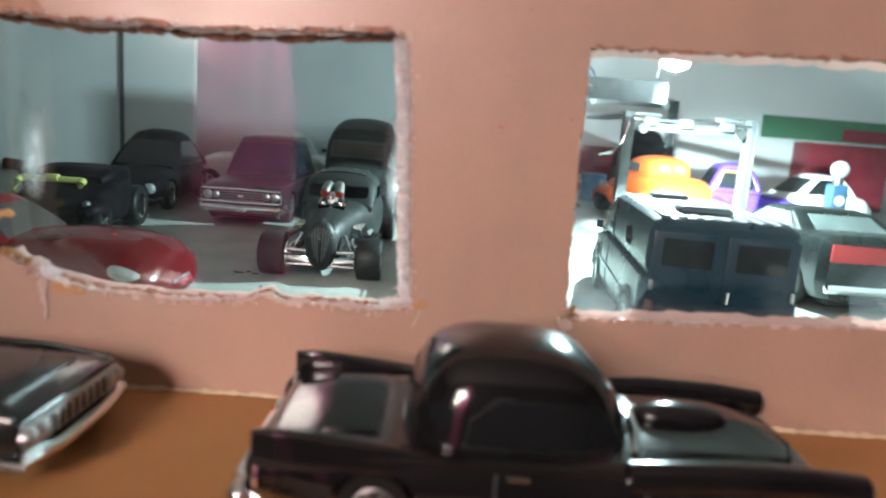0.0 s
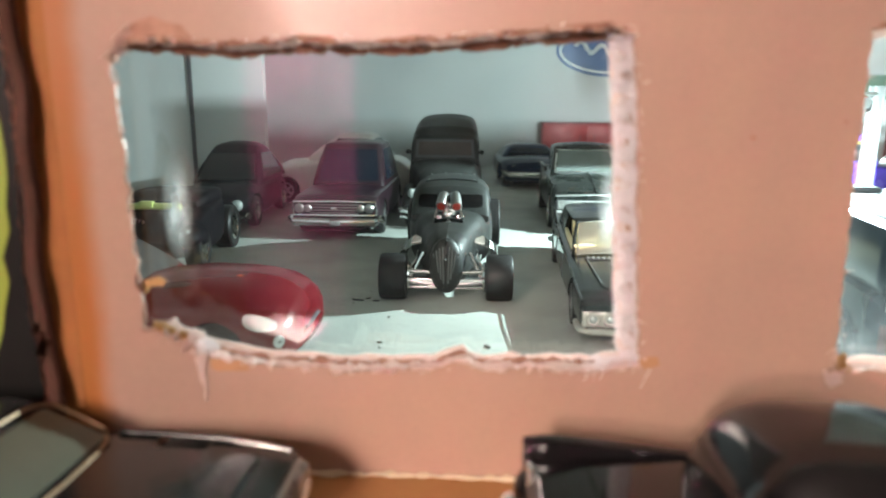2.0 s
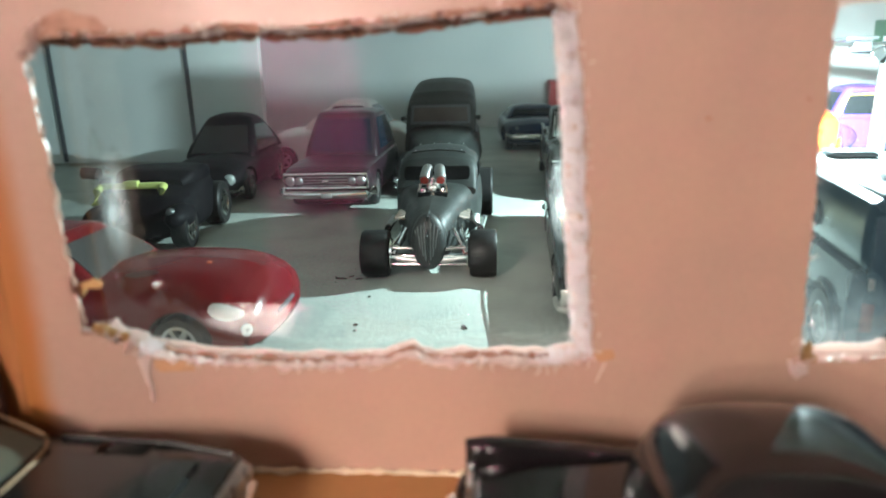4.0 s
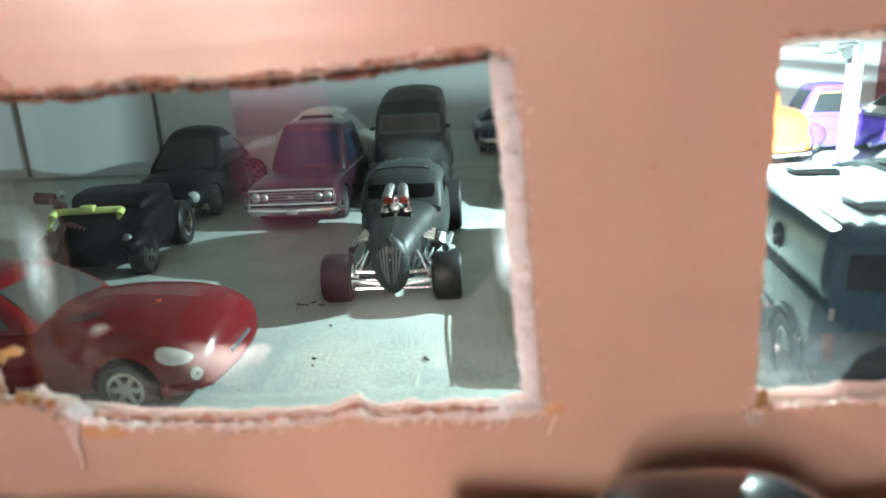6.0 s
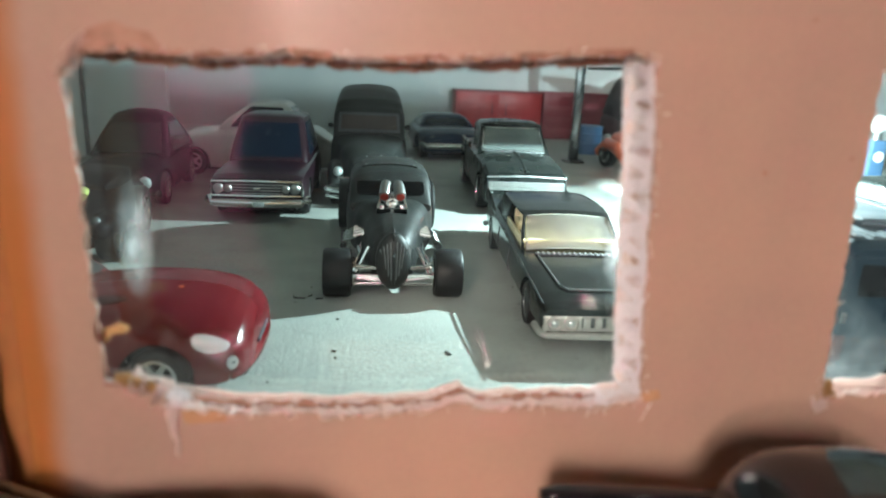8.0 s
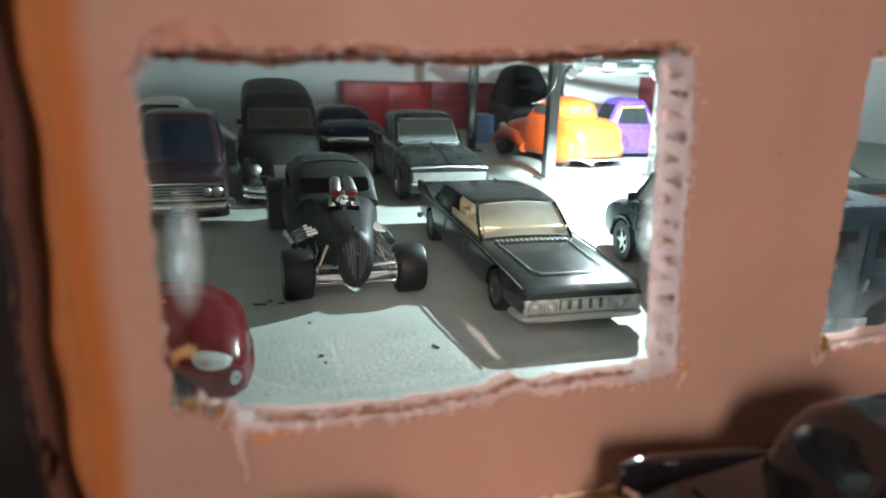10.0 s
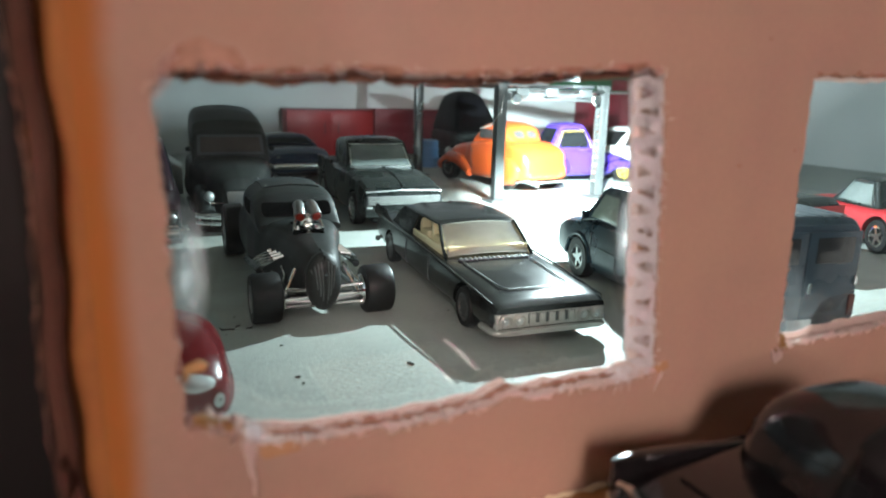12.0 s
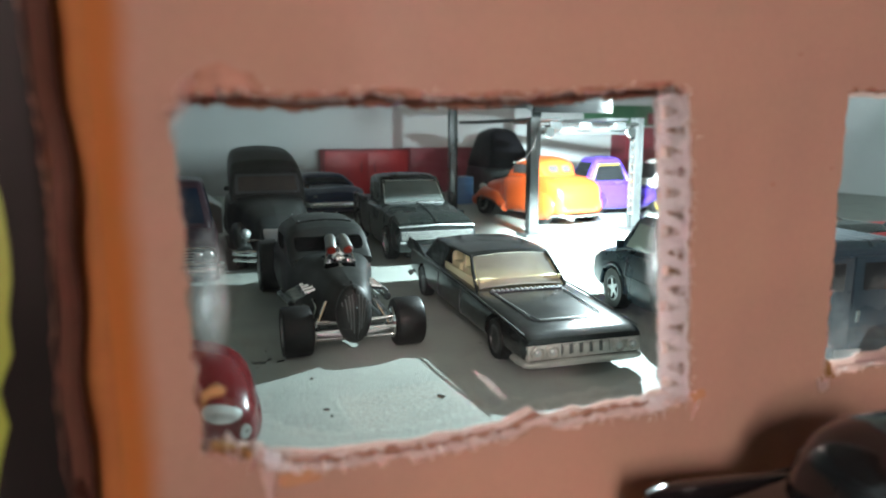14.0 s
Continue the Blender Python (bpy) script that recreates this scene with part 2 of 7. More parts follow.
SLATE = mat("dark_slate_blue_paint", (0.010, 0.026, 0.04), 0.28, spec=0.3, grain=0.1, stain=(0.016, 0.03, 0.04))
# Paler slate for roof parts: the overhead LED light put into the colour.
SLATE_LIT = mat("dusty_slate_blue_paint", (0.085, 0.11, 0.125), 0.6, spec=0.25, grain=0.15, stain=(0.05, 0.07, 0.085), stain_scale=1.2, stain_amount=0.7)
ORANGE = mat("orange_paint", (0.56, 0.08, 0.014), 0.3, coat=0.5, grain=0.05)
PURPLE = mat("purple_paint", (0.065, 0.03, 0.30), 0.25, coat=0.5, grain=0.05)
WHITE = mat("white_paint", (0.72, 0.72, 0.70), 0.3, coat=0.4, grain=0.04)
RED_PLASTIC = mat("red_enamel", (0.42, 0.025, 0.03), 0.4, grain=0.08, stain=(0.3, 0.015, 0.02))
RED_DARK = mat("dark_red_enamel", (0.2, 0.018, 0.03), 0.45, grain=0.1)
RED_DARK_MATTE = mat("dull_maroon_plastic", (0.03, 0.008, 0.01), 0.5, spec=0.2, grain=0.1)
CHROME = mat("chrome", (0.78, 0.79, 0.78), 0.14, metal=1.0, grain=0.05)
LIFT_METAL = mat("grey_lift_plastic", (0.11, 0.115, 0.115), 0.4, metal=0.8, grain=0.12, grain_scale=4)
SLAT_GREY = mat("dark_grey_slat", (0.11, 0.12, 0.12), 0.35, metal=0.5, grain=0.15)
DULL_METAL = mat("dull_metal", (0.45, 0.46, 0.46), 0.35, metal=1.0, grain=0.1)
RUBBER = mat("tyre_plastic", (0.011, 0.011, 0.011), 0.45, spec=0.25, grain=0.2, bump=0.1)
DARK_GLASS = mat("tinted_window", (0.010, 0.011, 0.012), 0.12, grain=0.05, spec=0.35)
GREY_GLASS = mat("smoked_window", (0.13, 0.155, 0.148), 0.12, grain=0.05, stain=(0.09, 0.11, 0.105), stain_amount=0.8)
GRILLE_GREY = mat("grey_silver_print", (0.36, 0.38, 0.36), 0.4, metal=0.4, grain=0.2, grain_scale=8)
SILVER = mat("worn_silver_print", (0.50, 0.50, 0.46), 0.38, metal=0.55, grain=0.2, grain_scale=8, stain=(0.3, 0.3, 0.27), stain_scale=3, bump=0.1)
PALE_GLASS = mat("pale_green_window", (0.22, 0.26, 0.24), 0.12, grain=0.05, stain=(0.3, 0.33, 0.3), stain_amount=0.8)
SMOKE = mat("dark_smoked_window", (0.05, 0.046, 0.045), 0.14, grain=0.05, spec=0.35, stain=(0.05, 0.046, 0.046), stain_amount=0.8)
AMBER_GLASS = clear_film("amber_window", 0.9, 0.08, 0.05, 0.0, 0.6, (0.96, 0.92, 0.72), 0.6, -0.2)
CREAM_PANE = mat("cream_plastic_pane", (0.6, 0.54, 0.34), 0.3, grain=0.06)
TAN_GLASS = mat("greenish_tan_window", (0.07, 0.07, 0.052), 0.2, spec=0.4, grain=0.05)
YELLOW = mat("yellow_interior", (0.86, 0.78, 0.50), 0.5, grain=0.08)
GOLD = mat("golden_plastic", (0.62, 0.42, 0.08), 0.35, metal=0.3, grain=0.08)
BRASS = mat("dull_brass_print", (0.22, 0.13, 0.07), 0.4, metal=0.4, grain=0.15)
LIME = mat("lime_yellow_plastic", (0.42, 0.46, 0.14), 0.4, grain=0.06)
LAMP_LENS = mat("silver_lamp_print", (0.52, 0.57, 0.56), 0.3, metal=0.6, grain=0.15, stain=(0.3, 0.34, 0.34), stain_scale=4)
# Darker red that puts the shade of the vents into the colour.
RED_DEEP = mat("shaded_red_vent", (0.05, 0.006, 0.007), 0.5, grain=0.1)
RED_CAP = mat("dark_red_cap", (0.34, 0.03, 0.015), 0.35, grain=0.1)
RED_LENS = mat("red_tip", (0.42, 0.03, 0.03), 0.35)
BLUE_PLASTIC = mat("blue_plastic", (0.07, 0.17, 0.32), 0.4, grain=0.06)
SIGN_BLUE = mat("sign_blue", (0.03, 0.08, 0.22), 0.35, grain=0.05)
SIGN_WHITE = mat("sign_white", (0.75, 0.78, 0.78), 0.4)
GREEN = mat("green_print", (0.05, 0.15, 0.08), 0.5, grain=0.1)
CAN_DARK = mat("dark_grey_print", (0.008, 0.0075, 0.007), 0.5, spec=0.2, grain=0.15, stain=(0.018, 0.016, 0.014), stain_scale=0.5)
CLAW_GREEN = mat("bright_green_print", (0.26, 0.33, 0.05), 0.4, grain=0.06)
PINK = mat("pink_cloth", (0.66, 0.14, 0.33), 0.9, grain=0.1, grain_scale=1.5)
CEILING = mat("room_ceiling_paint", (0.5, 0.48, 0.45), 0.9, grain=0.03, grain_scale=0.3, stain_scale=0.02)
ROOM = mat("room_plaster", (0.045, 0.04, 0.04), 0.9, grain=0.05, grain_scale=0.3, stain_scale=0.02)
TABLE = mat("table_wood", (0.05, 0.032, 0.022), 0.45, grain=0.15, grain_scale=1.0, stain_scale=0.1)
SPECK = mat("dark_crumb", (0.03, 0.028, 0.025), 0.8)
SMEAR = clear_film("dried_glue_smear", 0.8, 0.02, 0.3, 0.0, 2.2, (0.97, 0.97, 0.96), 0.4, 0.2, (0, 0, 0.27, 0.95))
SMEAR_RIGHT = clear_film("dried_glue_smear_pale", 0.7, 0.02, 0.3, 0.0, 2.2, (0.97, 0.97, 0.96), 0.6, 0.2, (0, 0, 0.3, 0.8))
FILM = clear_film("window_film", 0.014, 0.1, 0.06, 0.04, 1.1, (0.93, 0.95, 0.95), 0.9, halo=0.03)
FILM_SCUFFED = clear_film("scuffed_window_film", 0.24, 0.09, 0.05, 0.12, 0.9, (0.93, 0.95, 0.95), 0.9, 0.25, rim=(6.6, 4.9, 4.6, 3.4))
BULB_GLOW = glowing("warm_bulb_glow", (1.0, 0.84, 0.68), 420)
FILL_GLOW = glowing("warm_globe_glow", (1.0, 0.86, 0.76), 62)
LED_GLOW = glowing("white_led_glow", (0.9, 1.0, 0.98), 60)


# ---- mesh helpers (layout units in, metres out) ----
def part(name, bm, material, parent=None, label="", smooth=True):
    """Links a bmesh as one mesh object, under a thing or a part if one is given."""
    bmesh.ops.recalc_face_normals(bm, faces=bm.faces)
    bmesh.ops.scale(bm, vec=(U, U, U), verts=bm.verts)
    me = bpy.data.meshes.new(name)
    bm.to_mesh(me)
    bm.free()
    me.materials.append(material)
    if smooth:
        me.shade_smooth()
        me.set_sharp_from_angle(angle=radians(38))
    ob = new(name, me)
    if parent is not None:
        ob.parent = parent
    if label:
        tagged(ob, label)
    return ob


def again(ob, parent, at=(0, 0, 0), rz=0.0, scale=(1, 1, 1)):
    """The same part once more (with its own sub-parts), on shared mesh data."""
    o = new(ob.name.split(".")[0], ob.data)
    o.parent = parent
    o.location, o.rotation_euler, o.scale = Vector(at) * U, (0, 0, rz), scale
    for c in ob.children:
        k = new(c.name.split(".")[0], c.data)
        k.parent, k.location, k.rotation_euler = o, c.location, c.rotation_euler
    return o


def thing(name, at, heading, label, category, group="", kind=""):
    """An Empty at the base of a thing; its local +x points along the heading (degrees from world +x)."""
    ob = new(name)
    ob.empty_display_size = 0.01
    ob.matrix_world = pose(at[0] * U, at[1] * U, at[2] * U, 0, 0, heading)
    return tagged(ob, label, category, group, kind)


def box(c, s, bevel=0.0, seg=2, taper=(1, 1), shear=0.0):
    """A box round c of size s; taper scales the top in x and y, shear moves the top along x."""
    bm = bmesh.new()
    bmesh.ops.create_cube(bm, size=1)
    for v in bm.verts:
        top = v.co.z > 0
        v.co = Vector((v.co.x * s[0] * (taper[0] if top else 1) + (shear if top else 0), v.co.y * s[1] * (taper[1] if top else 1), v.co.z * s[2]))
        v.co += Vector(c)
    if bevel:
        bmesh.ops.bevel(bm, geom=list(bm.edges), offset=bevel, segments=seg, affect="EDGES", profile=0.6)
    return bm


def lathe(profile, axis="y", at=(0, 0, 0), n=28):
    """Turns (radius, along) pairs round an axis."""
    closed = profile[0] == profile[-1]
    bm = bmesh.new()
    rings = []
    for r, a in profile:
        ring = []
        for k in range(n):
            t = 2 * math.pi * k / n
            u, v = r * math.cos(t), r * math.sin(t)
            co = {"y": (u, a, v), "z": (u, v, a), "x": (a, u, v)}[axis]
            ring.append(bm.verts.new(Vector(co) + Vector(at)))
        rings.append(ring)
    for p, q in zip(rings, rings[1:]):
        for k in range(n):
            bm.faces.new((p[k], p[(k + 1) % n], q[(k + 1) % n], q[k]))
    for ring in () if closed else (rings[0], rings[-1]):
        if (ring[0].co - ring[n // 2].co).length > 1e-6:
            bm.faces.new(ring)
    return bm


def ball(c, s, n=16):
    bm = bmesh.new()
    bmesh.ops.create_uvsphere(bm, u_segments=n, v_segments=n // 2 + 2, radius=1)
    for v in bm.verts:
        v.co = Vector((v.co.x * s[0], v.co.y * s[1], v.co.z * s[2])) + Vector(c)
    return bm


def rod(points, r, n=8):
    """A round bar along a line of points."""
    bm = bmesh.new()
    pts = [Vector(p) for p in points]
    rings = []
    for i, p in enumerate(pts):
        d = (pts[min(i + 1, len(pts) - 1)] - pts[max(i - 1, 0)]).normalized()
        a = d.orthogonal().normalized()
        b = d.cross(a)
        rings.append([bm.verts.new(p + r * (a * math.cos(2 * math.pi * k / n) + b * math.sin(2 * math.pi * k / n))) for k in range(n)])
    for p, q in zip(rings, rings[1:]):
        for k in range(n):
            f = (p[k], p[(k + 1) % n], q[(k + 1) % n], q[k])
            bm.faces.new(f)
    bm.faces.new(rings[0])
    bm.faces.new(rings[-1])
    return bm


def chaikin(pts, times=1, closed=False):
    for _ in range(times):
        out = [] if closed else [pts[0]]
        pairs = list(zip(pts, pts[1:] + ([pts[0]] if closed else [])))
        for i, (a, b) in enumerate(pairs):
            a, b = np.array(a, float), np.array(b, float)
            out += [tuple(a * 0.75 + b * 0.25), tuple(a * 0.25 + b * 0.75)]
        if not closed:
            out.append(pts[-1])
        pts = out
    return pts


def smooth_rows(rows, n):
    """Resamples rows of numbers by a gentle cubic."""
    rows = np.array(rows, float)
    t = rows[:, 0]
    ts = np.linspace(t[0], t[-1], n)
    ts = np.unique(np.concatenate([ts, t]))
    out = []
    for x in ts:
        i = int(np.clip(np.searchsorted(t, x) - 1, 0, len(t) - 2))
        h = (x - t[i]) / (t[i + 1] - t[i])
        a, b = rows[i], rows[i + 1]
        m0 = (rows[i + 1] - rows[max(i - 1, 0)]) / (t[i + 1] - t[max(i - 1, 0)]) * (t[i + 1] - t[i]) * 0.7
        m1 = (rows[min(i + 2, len(t) - 1)] - rows[i]) / (t[min(i + 2, len(t) - 1)] - t[i]) * (t[i + 1] - t[i]) * 0.7
        r = (2 * h**3 - 3 * h**2 + 1) * a + (h**3 - 2 * h**2 + h) * m0 + (-2 * h**3 + 3 * h**2) * b + (h**3 - h**2) * m1
        r[0] = x
        out.append(tuple(r))
    return out


def hull(rows, n=26, soft=1, tumble=0.92, tuck=0.86):
    """A car's lower body: rows of x, half width, bottom z, shoulder z, crown height, swept along x."""
    bm = bmesh.new()
    rings = []
    for x, w, zb, zs, c in smooth_rows(rows, n):
        h = zs - zb
        half = [(0.0, zb), (w * tuck, zb), (w * 0.985, zb + 0.22 * h), (w, zb + 0.5 * h), (w * 0.985, zb + 0.8 * h), (w * tumble, zs), (w * 0.55, zs + c * 0.75), (0.0, zs + c)]
        half = chaikin(half, soft)
        ring = [(-y, z) for y, z in half[1:-1]][::-1]
        prof = half + ring
        rings.append([bm.verts.new((x, y, z)) for y, z in prof])
    m = len(rings[0])
    for p, q in zip(rings, rings[1:]):
        for k in range(m):
            bm.faces.new((p[k], p[(k + 1) % m], q[(k + 1) % m], q[k]))
    bm.faces.new(rings[0])
    bm.faces.new(rings[-1])
    bmesh.ops.recalc_face_normals(bm, faces=bm.faces)
    return bm


def cut_arches(ob, wheels, r, half):
    """Cuts round wheel arches out of a body's sides."""
    bm = bmesh.new()
    for x, z in wheels:
        for s in (-1, 1):
            c = lathe([(r, s * (half - 0.85)), (r, s * (half + 0.6))], "y", (x, 0, z), 26)
            me = bpy.data.meshes.new("cutter")
            bmesh.ops.recalc_face_normals(c, faces=c.faces)
            c.to_mesh(me)
            c.free()
            bm.from_mesh(me)
            bpy.data.meshes.remove(me)
    bmesh.ops.recalc_face_normals(bm, faces=bm.faces)
    bmesh.ops.scale(bm, vec=(U, U, U), verts=bm.verts)
    me = bpy.data.meshes.new("cutter")
    bm.to_mesh(me)
    bm.free()
    tool = new("cutter", me)
    tool.parent = ob.parent
    mod = ob.modifiers.new("arches", "BOOLEAN")
    mod.operation, mod.object, mod.solver = "DIFFERENCE", tool, "EXACT"
    bpy.context.view_layer.update()
    done = bpy.data.meshes.new_from_object(ob.evaluated_get(bpy.context.evaluated_depsgraph_get()))
    ob.modifiers.clear()
    ob.data = done
    done.shade_smooth()
    done.set_sharp_from_angle(angle=radians(38))
    bpy.data.objects.remove(tool)


def patch(corners, inset=(0.06, 0.06), lift=0.03, thick=0.05, n=6, bow=0.0):
    """A pane on the quad of four corners (bottom left, bottom right, top right, top left as seen from outside)."""
    a, b, c, d = (Vector(p) for p in corners)
    out = (b - a).cross(d - a).normalized()
    bm = bmesh.new()

    def at(u, v):
        return (a * (1 - u) + b * u) * (1 - v) + (d * (1 - u) + c * u) * v + out * (lift + bow * 4 * u * (1 - u))

    us = [inset[0] + (1 - 2 * inset[0]) * i / n for i in range(n + 1)]
    top = [[bm.verts.new(at(u, v)) for u in us] for v in (inset[1], 1 - inset[1])]
    low = [[bm.verts.new(at(u, v) - out * thick) for u in us] for v in (inset[1], 1 - inset[1])]
    for i in range(n):
        bm.faces.new((top[0][i], top[0][i + 1], top[1][i + 1], top[1][i]))
        bm.faces.new((low[0][i + 1], low[0][i], low[1][i], low[1][i + 1]))
        for r in (0, 1):
            bm.faces.new((top[r][i], low[r][i], low[r][i + 1], top[r][i + 1]))
    for e in (0, n):
        bm.faces.new((top[0][e], top[1][e], low[1][e], low[0][e]))
    return bm


def cabin(root, base, roof, zb, zt, paint, glass, side=True, rear=True, crown=0.12, name="cabin", dome=0.85, band=(0.12, 0.88), rnd=0.3, screen=0.9):
    """A closed top: base and roof are (rear x, front x, half width). dome over 1 bulges the sides. Windscreen, rear and side
    panes are parts of it and lie within the band of its height."""
    bx0, bx1, bw = base
    rx0, rx1, rw = roof

    def ring(z):
        g = max(0.0, (z - zb) / (zt - zb)) ** dome
        return bx0 + (rx0 - bx0) * g, bx1 + (rx1 - bx1) * g, bw + (rw - bw) * g

    bm = bmesh.new()
    rings = []
    for k in range(9):
        z = zb + (zt - zb) * k / 8
        x0, x1, w = ring(z)
        sq = [(x0, -w), (x1, -w * 0.96), (x1, w * 0.96), (x0, w)]
        out = []
        for i, p in enumerate(sq):
            p = np.array(p)
            q, r = np.array(sq[i - 1]), np.array(sq[(i + 1) % 4])
            cut = min(rnd * (1 + 0.4 * k / 8), 0.3 * abs(x1 - x0), 0.45 * w)
            one, two = p + (q - p) / np.linalg.norm(q - p) * cut, p + (r - p) / np.linalg.norm(r - p) * cut
            for a in (0, 0.25, 0.5, 0.75, 1):
                out.append(tuple((1 - a) ** 2 * one + 2 * a * (1 - a) * p + a * a * two))
        rings.append([(x, y, z) for x, y in out])
    cx = (rx0 + rx1) / 2
    for a in (0.35, 0.62, 0.82, 0.94, 1.0):
        s = math.sqrt(1 - a * a) * 0.88 + (1 - a) * 0.12 if a < 1 else 0.06
        rings.append([(cx + (x - cx) * s, y * s, zt + crown * a) for x, y, _ in rings[8]])
    n = len(rings[0])
    vs = [[bm.verts.new(p) for p in ring_] for ring_ in rings]
    for p, q in zip(vs, vs[1:]):
        for k in range(n):
            bm.faces.new((p[k], p[(k + 1) % n], q[(k + 1) % n], q[k]))
    bm.faces.new(vs[0])
    bm.faces.new(vs[-1])
    top = part(name, bm, paint, root)

    def pane(label, spot, u0, u1):
        g = bmesh.new()
        rows, zs = [], [zb + (zt - zb) * (band[0] + (band[1] - band[0]) * k / 5) for k in range(6)]
        for lift in (0.016, -0.03):
            rows.append([[g.verts.new(spot(u0 + (u1 - u0) * i / 6, z, lift)) for i in range(7)] for z in zs])
        for sheet in rows:
            for p, q in zip(sheet, sheet[1:]):
                for i in range(6):
                    g.faces.new((p[i], p[i + 1], q[i + 1], q[i]))
        f, k = rows
        for i in range(6):
            g.faces.new((f[0][i], f[0][i + 1], k[0][i + 1], k[0][i]))
            g.faces.new((f[5][i], f[5][i + 1], k[5][i + 1], k[5][i]))
        for i in range(5):
            g.faces.new((f[i][0], f[i + 1][0], k[i + 1][0], k[i][0]))
            g.faces.new((f[i][6], f[i + 1][6], k[i + 1][6], k[i][6]))
        part(label, g, glass, top)

    pane("windscreen", lambda u, z, d: (ring(z)[1] + d * 0.9, (2 * u - 1) * ring(z)[2] * screen, z + d * 0.4), 0.05, 0.95)
    if rear:
        pane("rear_window", lambda u, z, d: (ring(z)[0] - d * 0.9, (2 * u - 1) * ring(z)[2] * 0.88, z + d * 0.4), 0.08, 0.92)
    if side:
        for s in (1, -1):
            pane("side_window", lambda u, z, d: (ring(z)[0] + (ring(z)[1] - ring(z)[0]) * u, s * (ring(z)[2] * (1 - 0.04 * u) + d), z), 0.16, 0.86)
    return top


def pill(cx, cz, half, tall, r, n=5):
    """A rectangle with rounded corners, as a list of points."""
    out = []
    for sx, sz, a0 in ((1, -1, -90), (1, 1, 0), (-1, 1, 90), (-1, -1, 180)):
        for k in range(n):
            a = radians(a0 + 90 * k / (n - 1))
            out.append((cx + sx * (half - r) + r * math.cos(a), cz + sz * (tall - r) + r * math.sin(a)))
    return out


def dome(cx, front, rear, half, zb, zt, n=48, m=16):
    """A smooth rounded top on a soft oblong plan, steeper behind than in front."""
    bm = bmesh.new()
    rings = []
    for k in range(m):
        v = math.sin(0.5 * math.pi * k / m)
        f = (1 - v ** 6.5) ** 0.5
        ring = []
        for i in range(n):
            t = 2 * math.pi * i / n
            c, q = math.cos(t), math.sin(t)
            x = math.copysign(abs(c) ** 0.6, c) * (front * (1 - 0.3 * v) if c > 0 else rear * (1 - 0.26 * v))
            y = math.copysign(abs(q) ** 0.55, q) * half * (1 - 0.2 * v)
            ring.append(bm.verts.new((cx + x * f, y * f, zb + (zt - zb) * v)))
        rings.append(ring)
    for p, q in zip(rings, rings[1:]):
        for i in range(n):
            bm.faces.new((p[i], p[(i + 1) % n], q[(i + 1) % n], q[i]))
    tip = bm.verts.new((cx, 0, zt))
    for i in range(n):
        bm.faces.new((rings[-1][i], rings[-1][(i + 1) % n], tip))
    bm.faces.new(rings[0])
    return bm


def skin(name, ob, outline, way, material, parent, label="", lift=0.02, thick=0.04):
    """A panel of the given outline laid on a mesh from one side: x, -x (points are y, z), y, -y (x, z) or z (x, y)."""
    tree = BVHTree.FromPolygons([v.co / U for v in ob.data.vertices], [tuple(p.vertices) for p in ob.data.polygons])
    axis, sign = way[-1], -1 if way[0] == "-" else 1
    out = Vector({"x": (sign, 0, 0), "y": (0, sign, 0), "z": (0, 0, sign)}[axis])
    pts = []
    for a, b in zip(outline, outline[1:] + outline[:1]):
        k = max(1, int(math.dist(a, b) / 0.25))
        pts += [(a[0] + (b[0] - a[0]) * j / k, a[1] + (b[1] - a[1]) * j / k) for j in range(k)]
    cx, cy = sum(p[0] for p in pts) / len(pts), sum(p[1] for p in pts) / len(pts)

    def spot(p):
        start = {"x": Vector((0, p[0], p[1])), "y": Vector((p[0], 0, p[1])), "z": Vector((p[0], p[1], 0))}[axis] + out * 40
        hit, normal, _, _ = tree.ray_cast(start, -out)
        return (hit, normal if normal.dot(out) > 0 else -normal) if hit else None

    bm = bmesh.new()
    rings = []
    last = None
    for f in (1.0, 0.8, 0.6, 0.4, 0.2):
        ring = []
        for p in pts:
            q = spot((cx + (p[0] - cx) * f, cy + (p[1] - cy) * f)) or last
            if q is None:
                q = (Vector((0, 0, 0)), out)
            last = q
            ring.append((q[0] + q[1] * lift, q[0] + q[1] * (lift - thick)))
        rings.append(ring)
    n = len(pts)
    top = [[bm.verts.new(t) for t, _ in ring] for ring in rings]
    low = [bm.verts.new(b) for _, b in rings[0]]
    for p, q in zip(top, top[1:]):
        for k in range(n):
            bm.faces.new((p[k], p[(k + 1) % n], q[(k + 1) % n], q[k]))
    bm.faces.new(top[-1])
    for k in range(n):
        bm.faces.new((low[k], low[(k + 1) % n], top[0][(k + 1) % n], top[0][k]))
    return part(name, bm, material, parent, label)


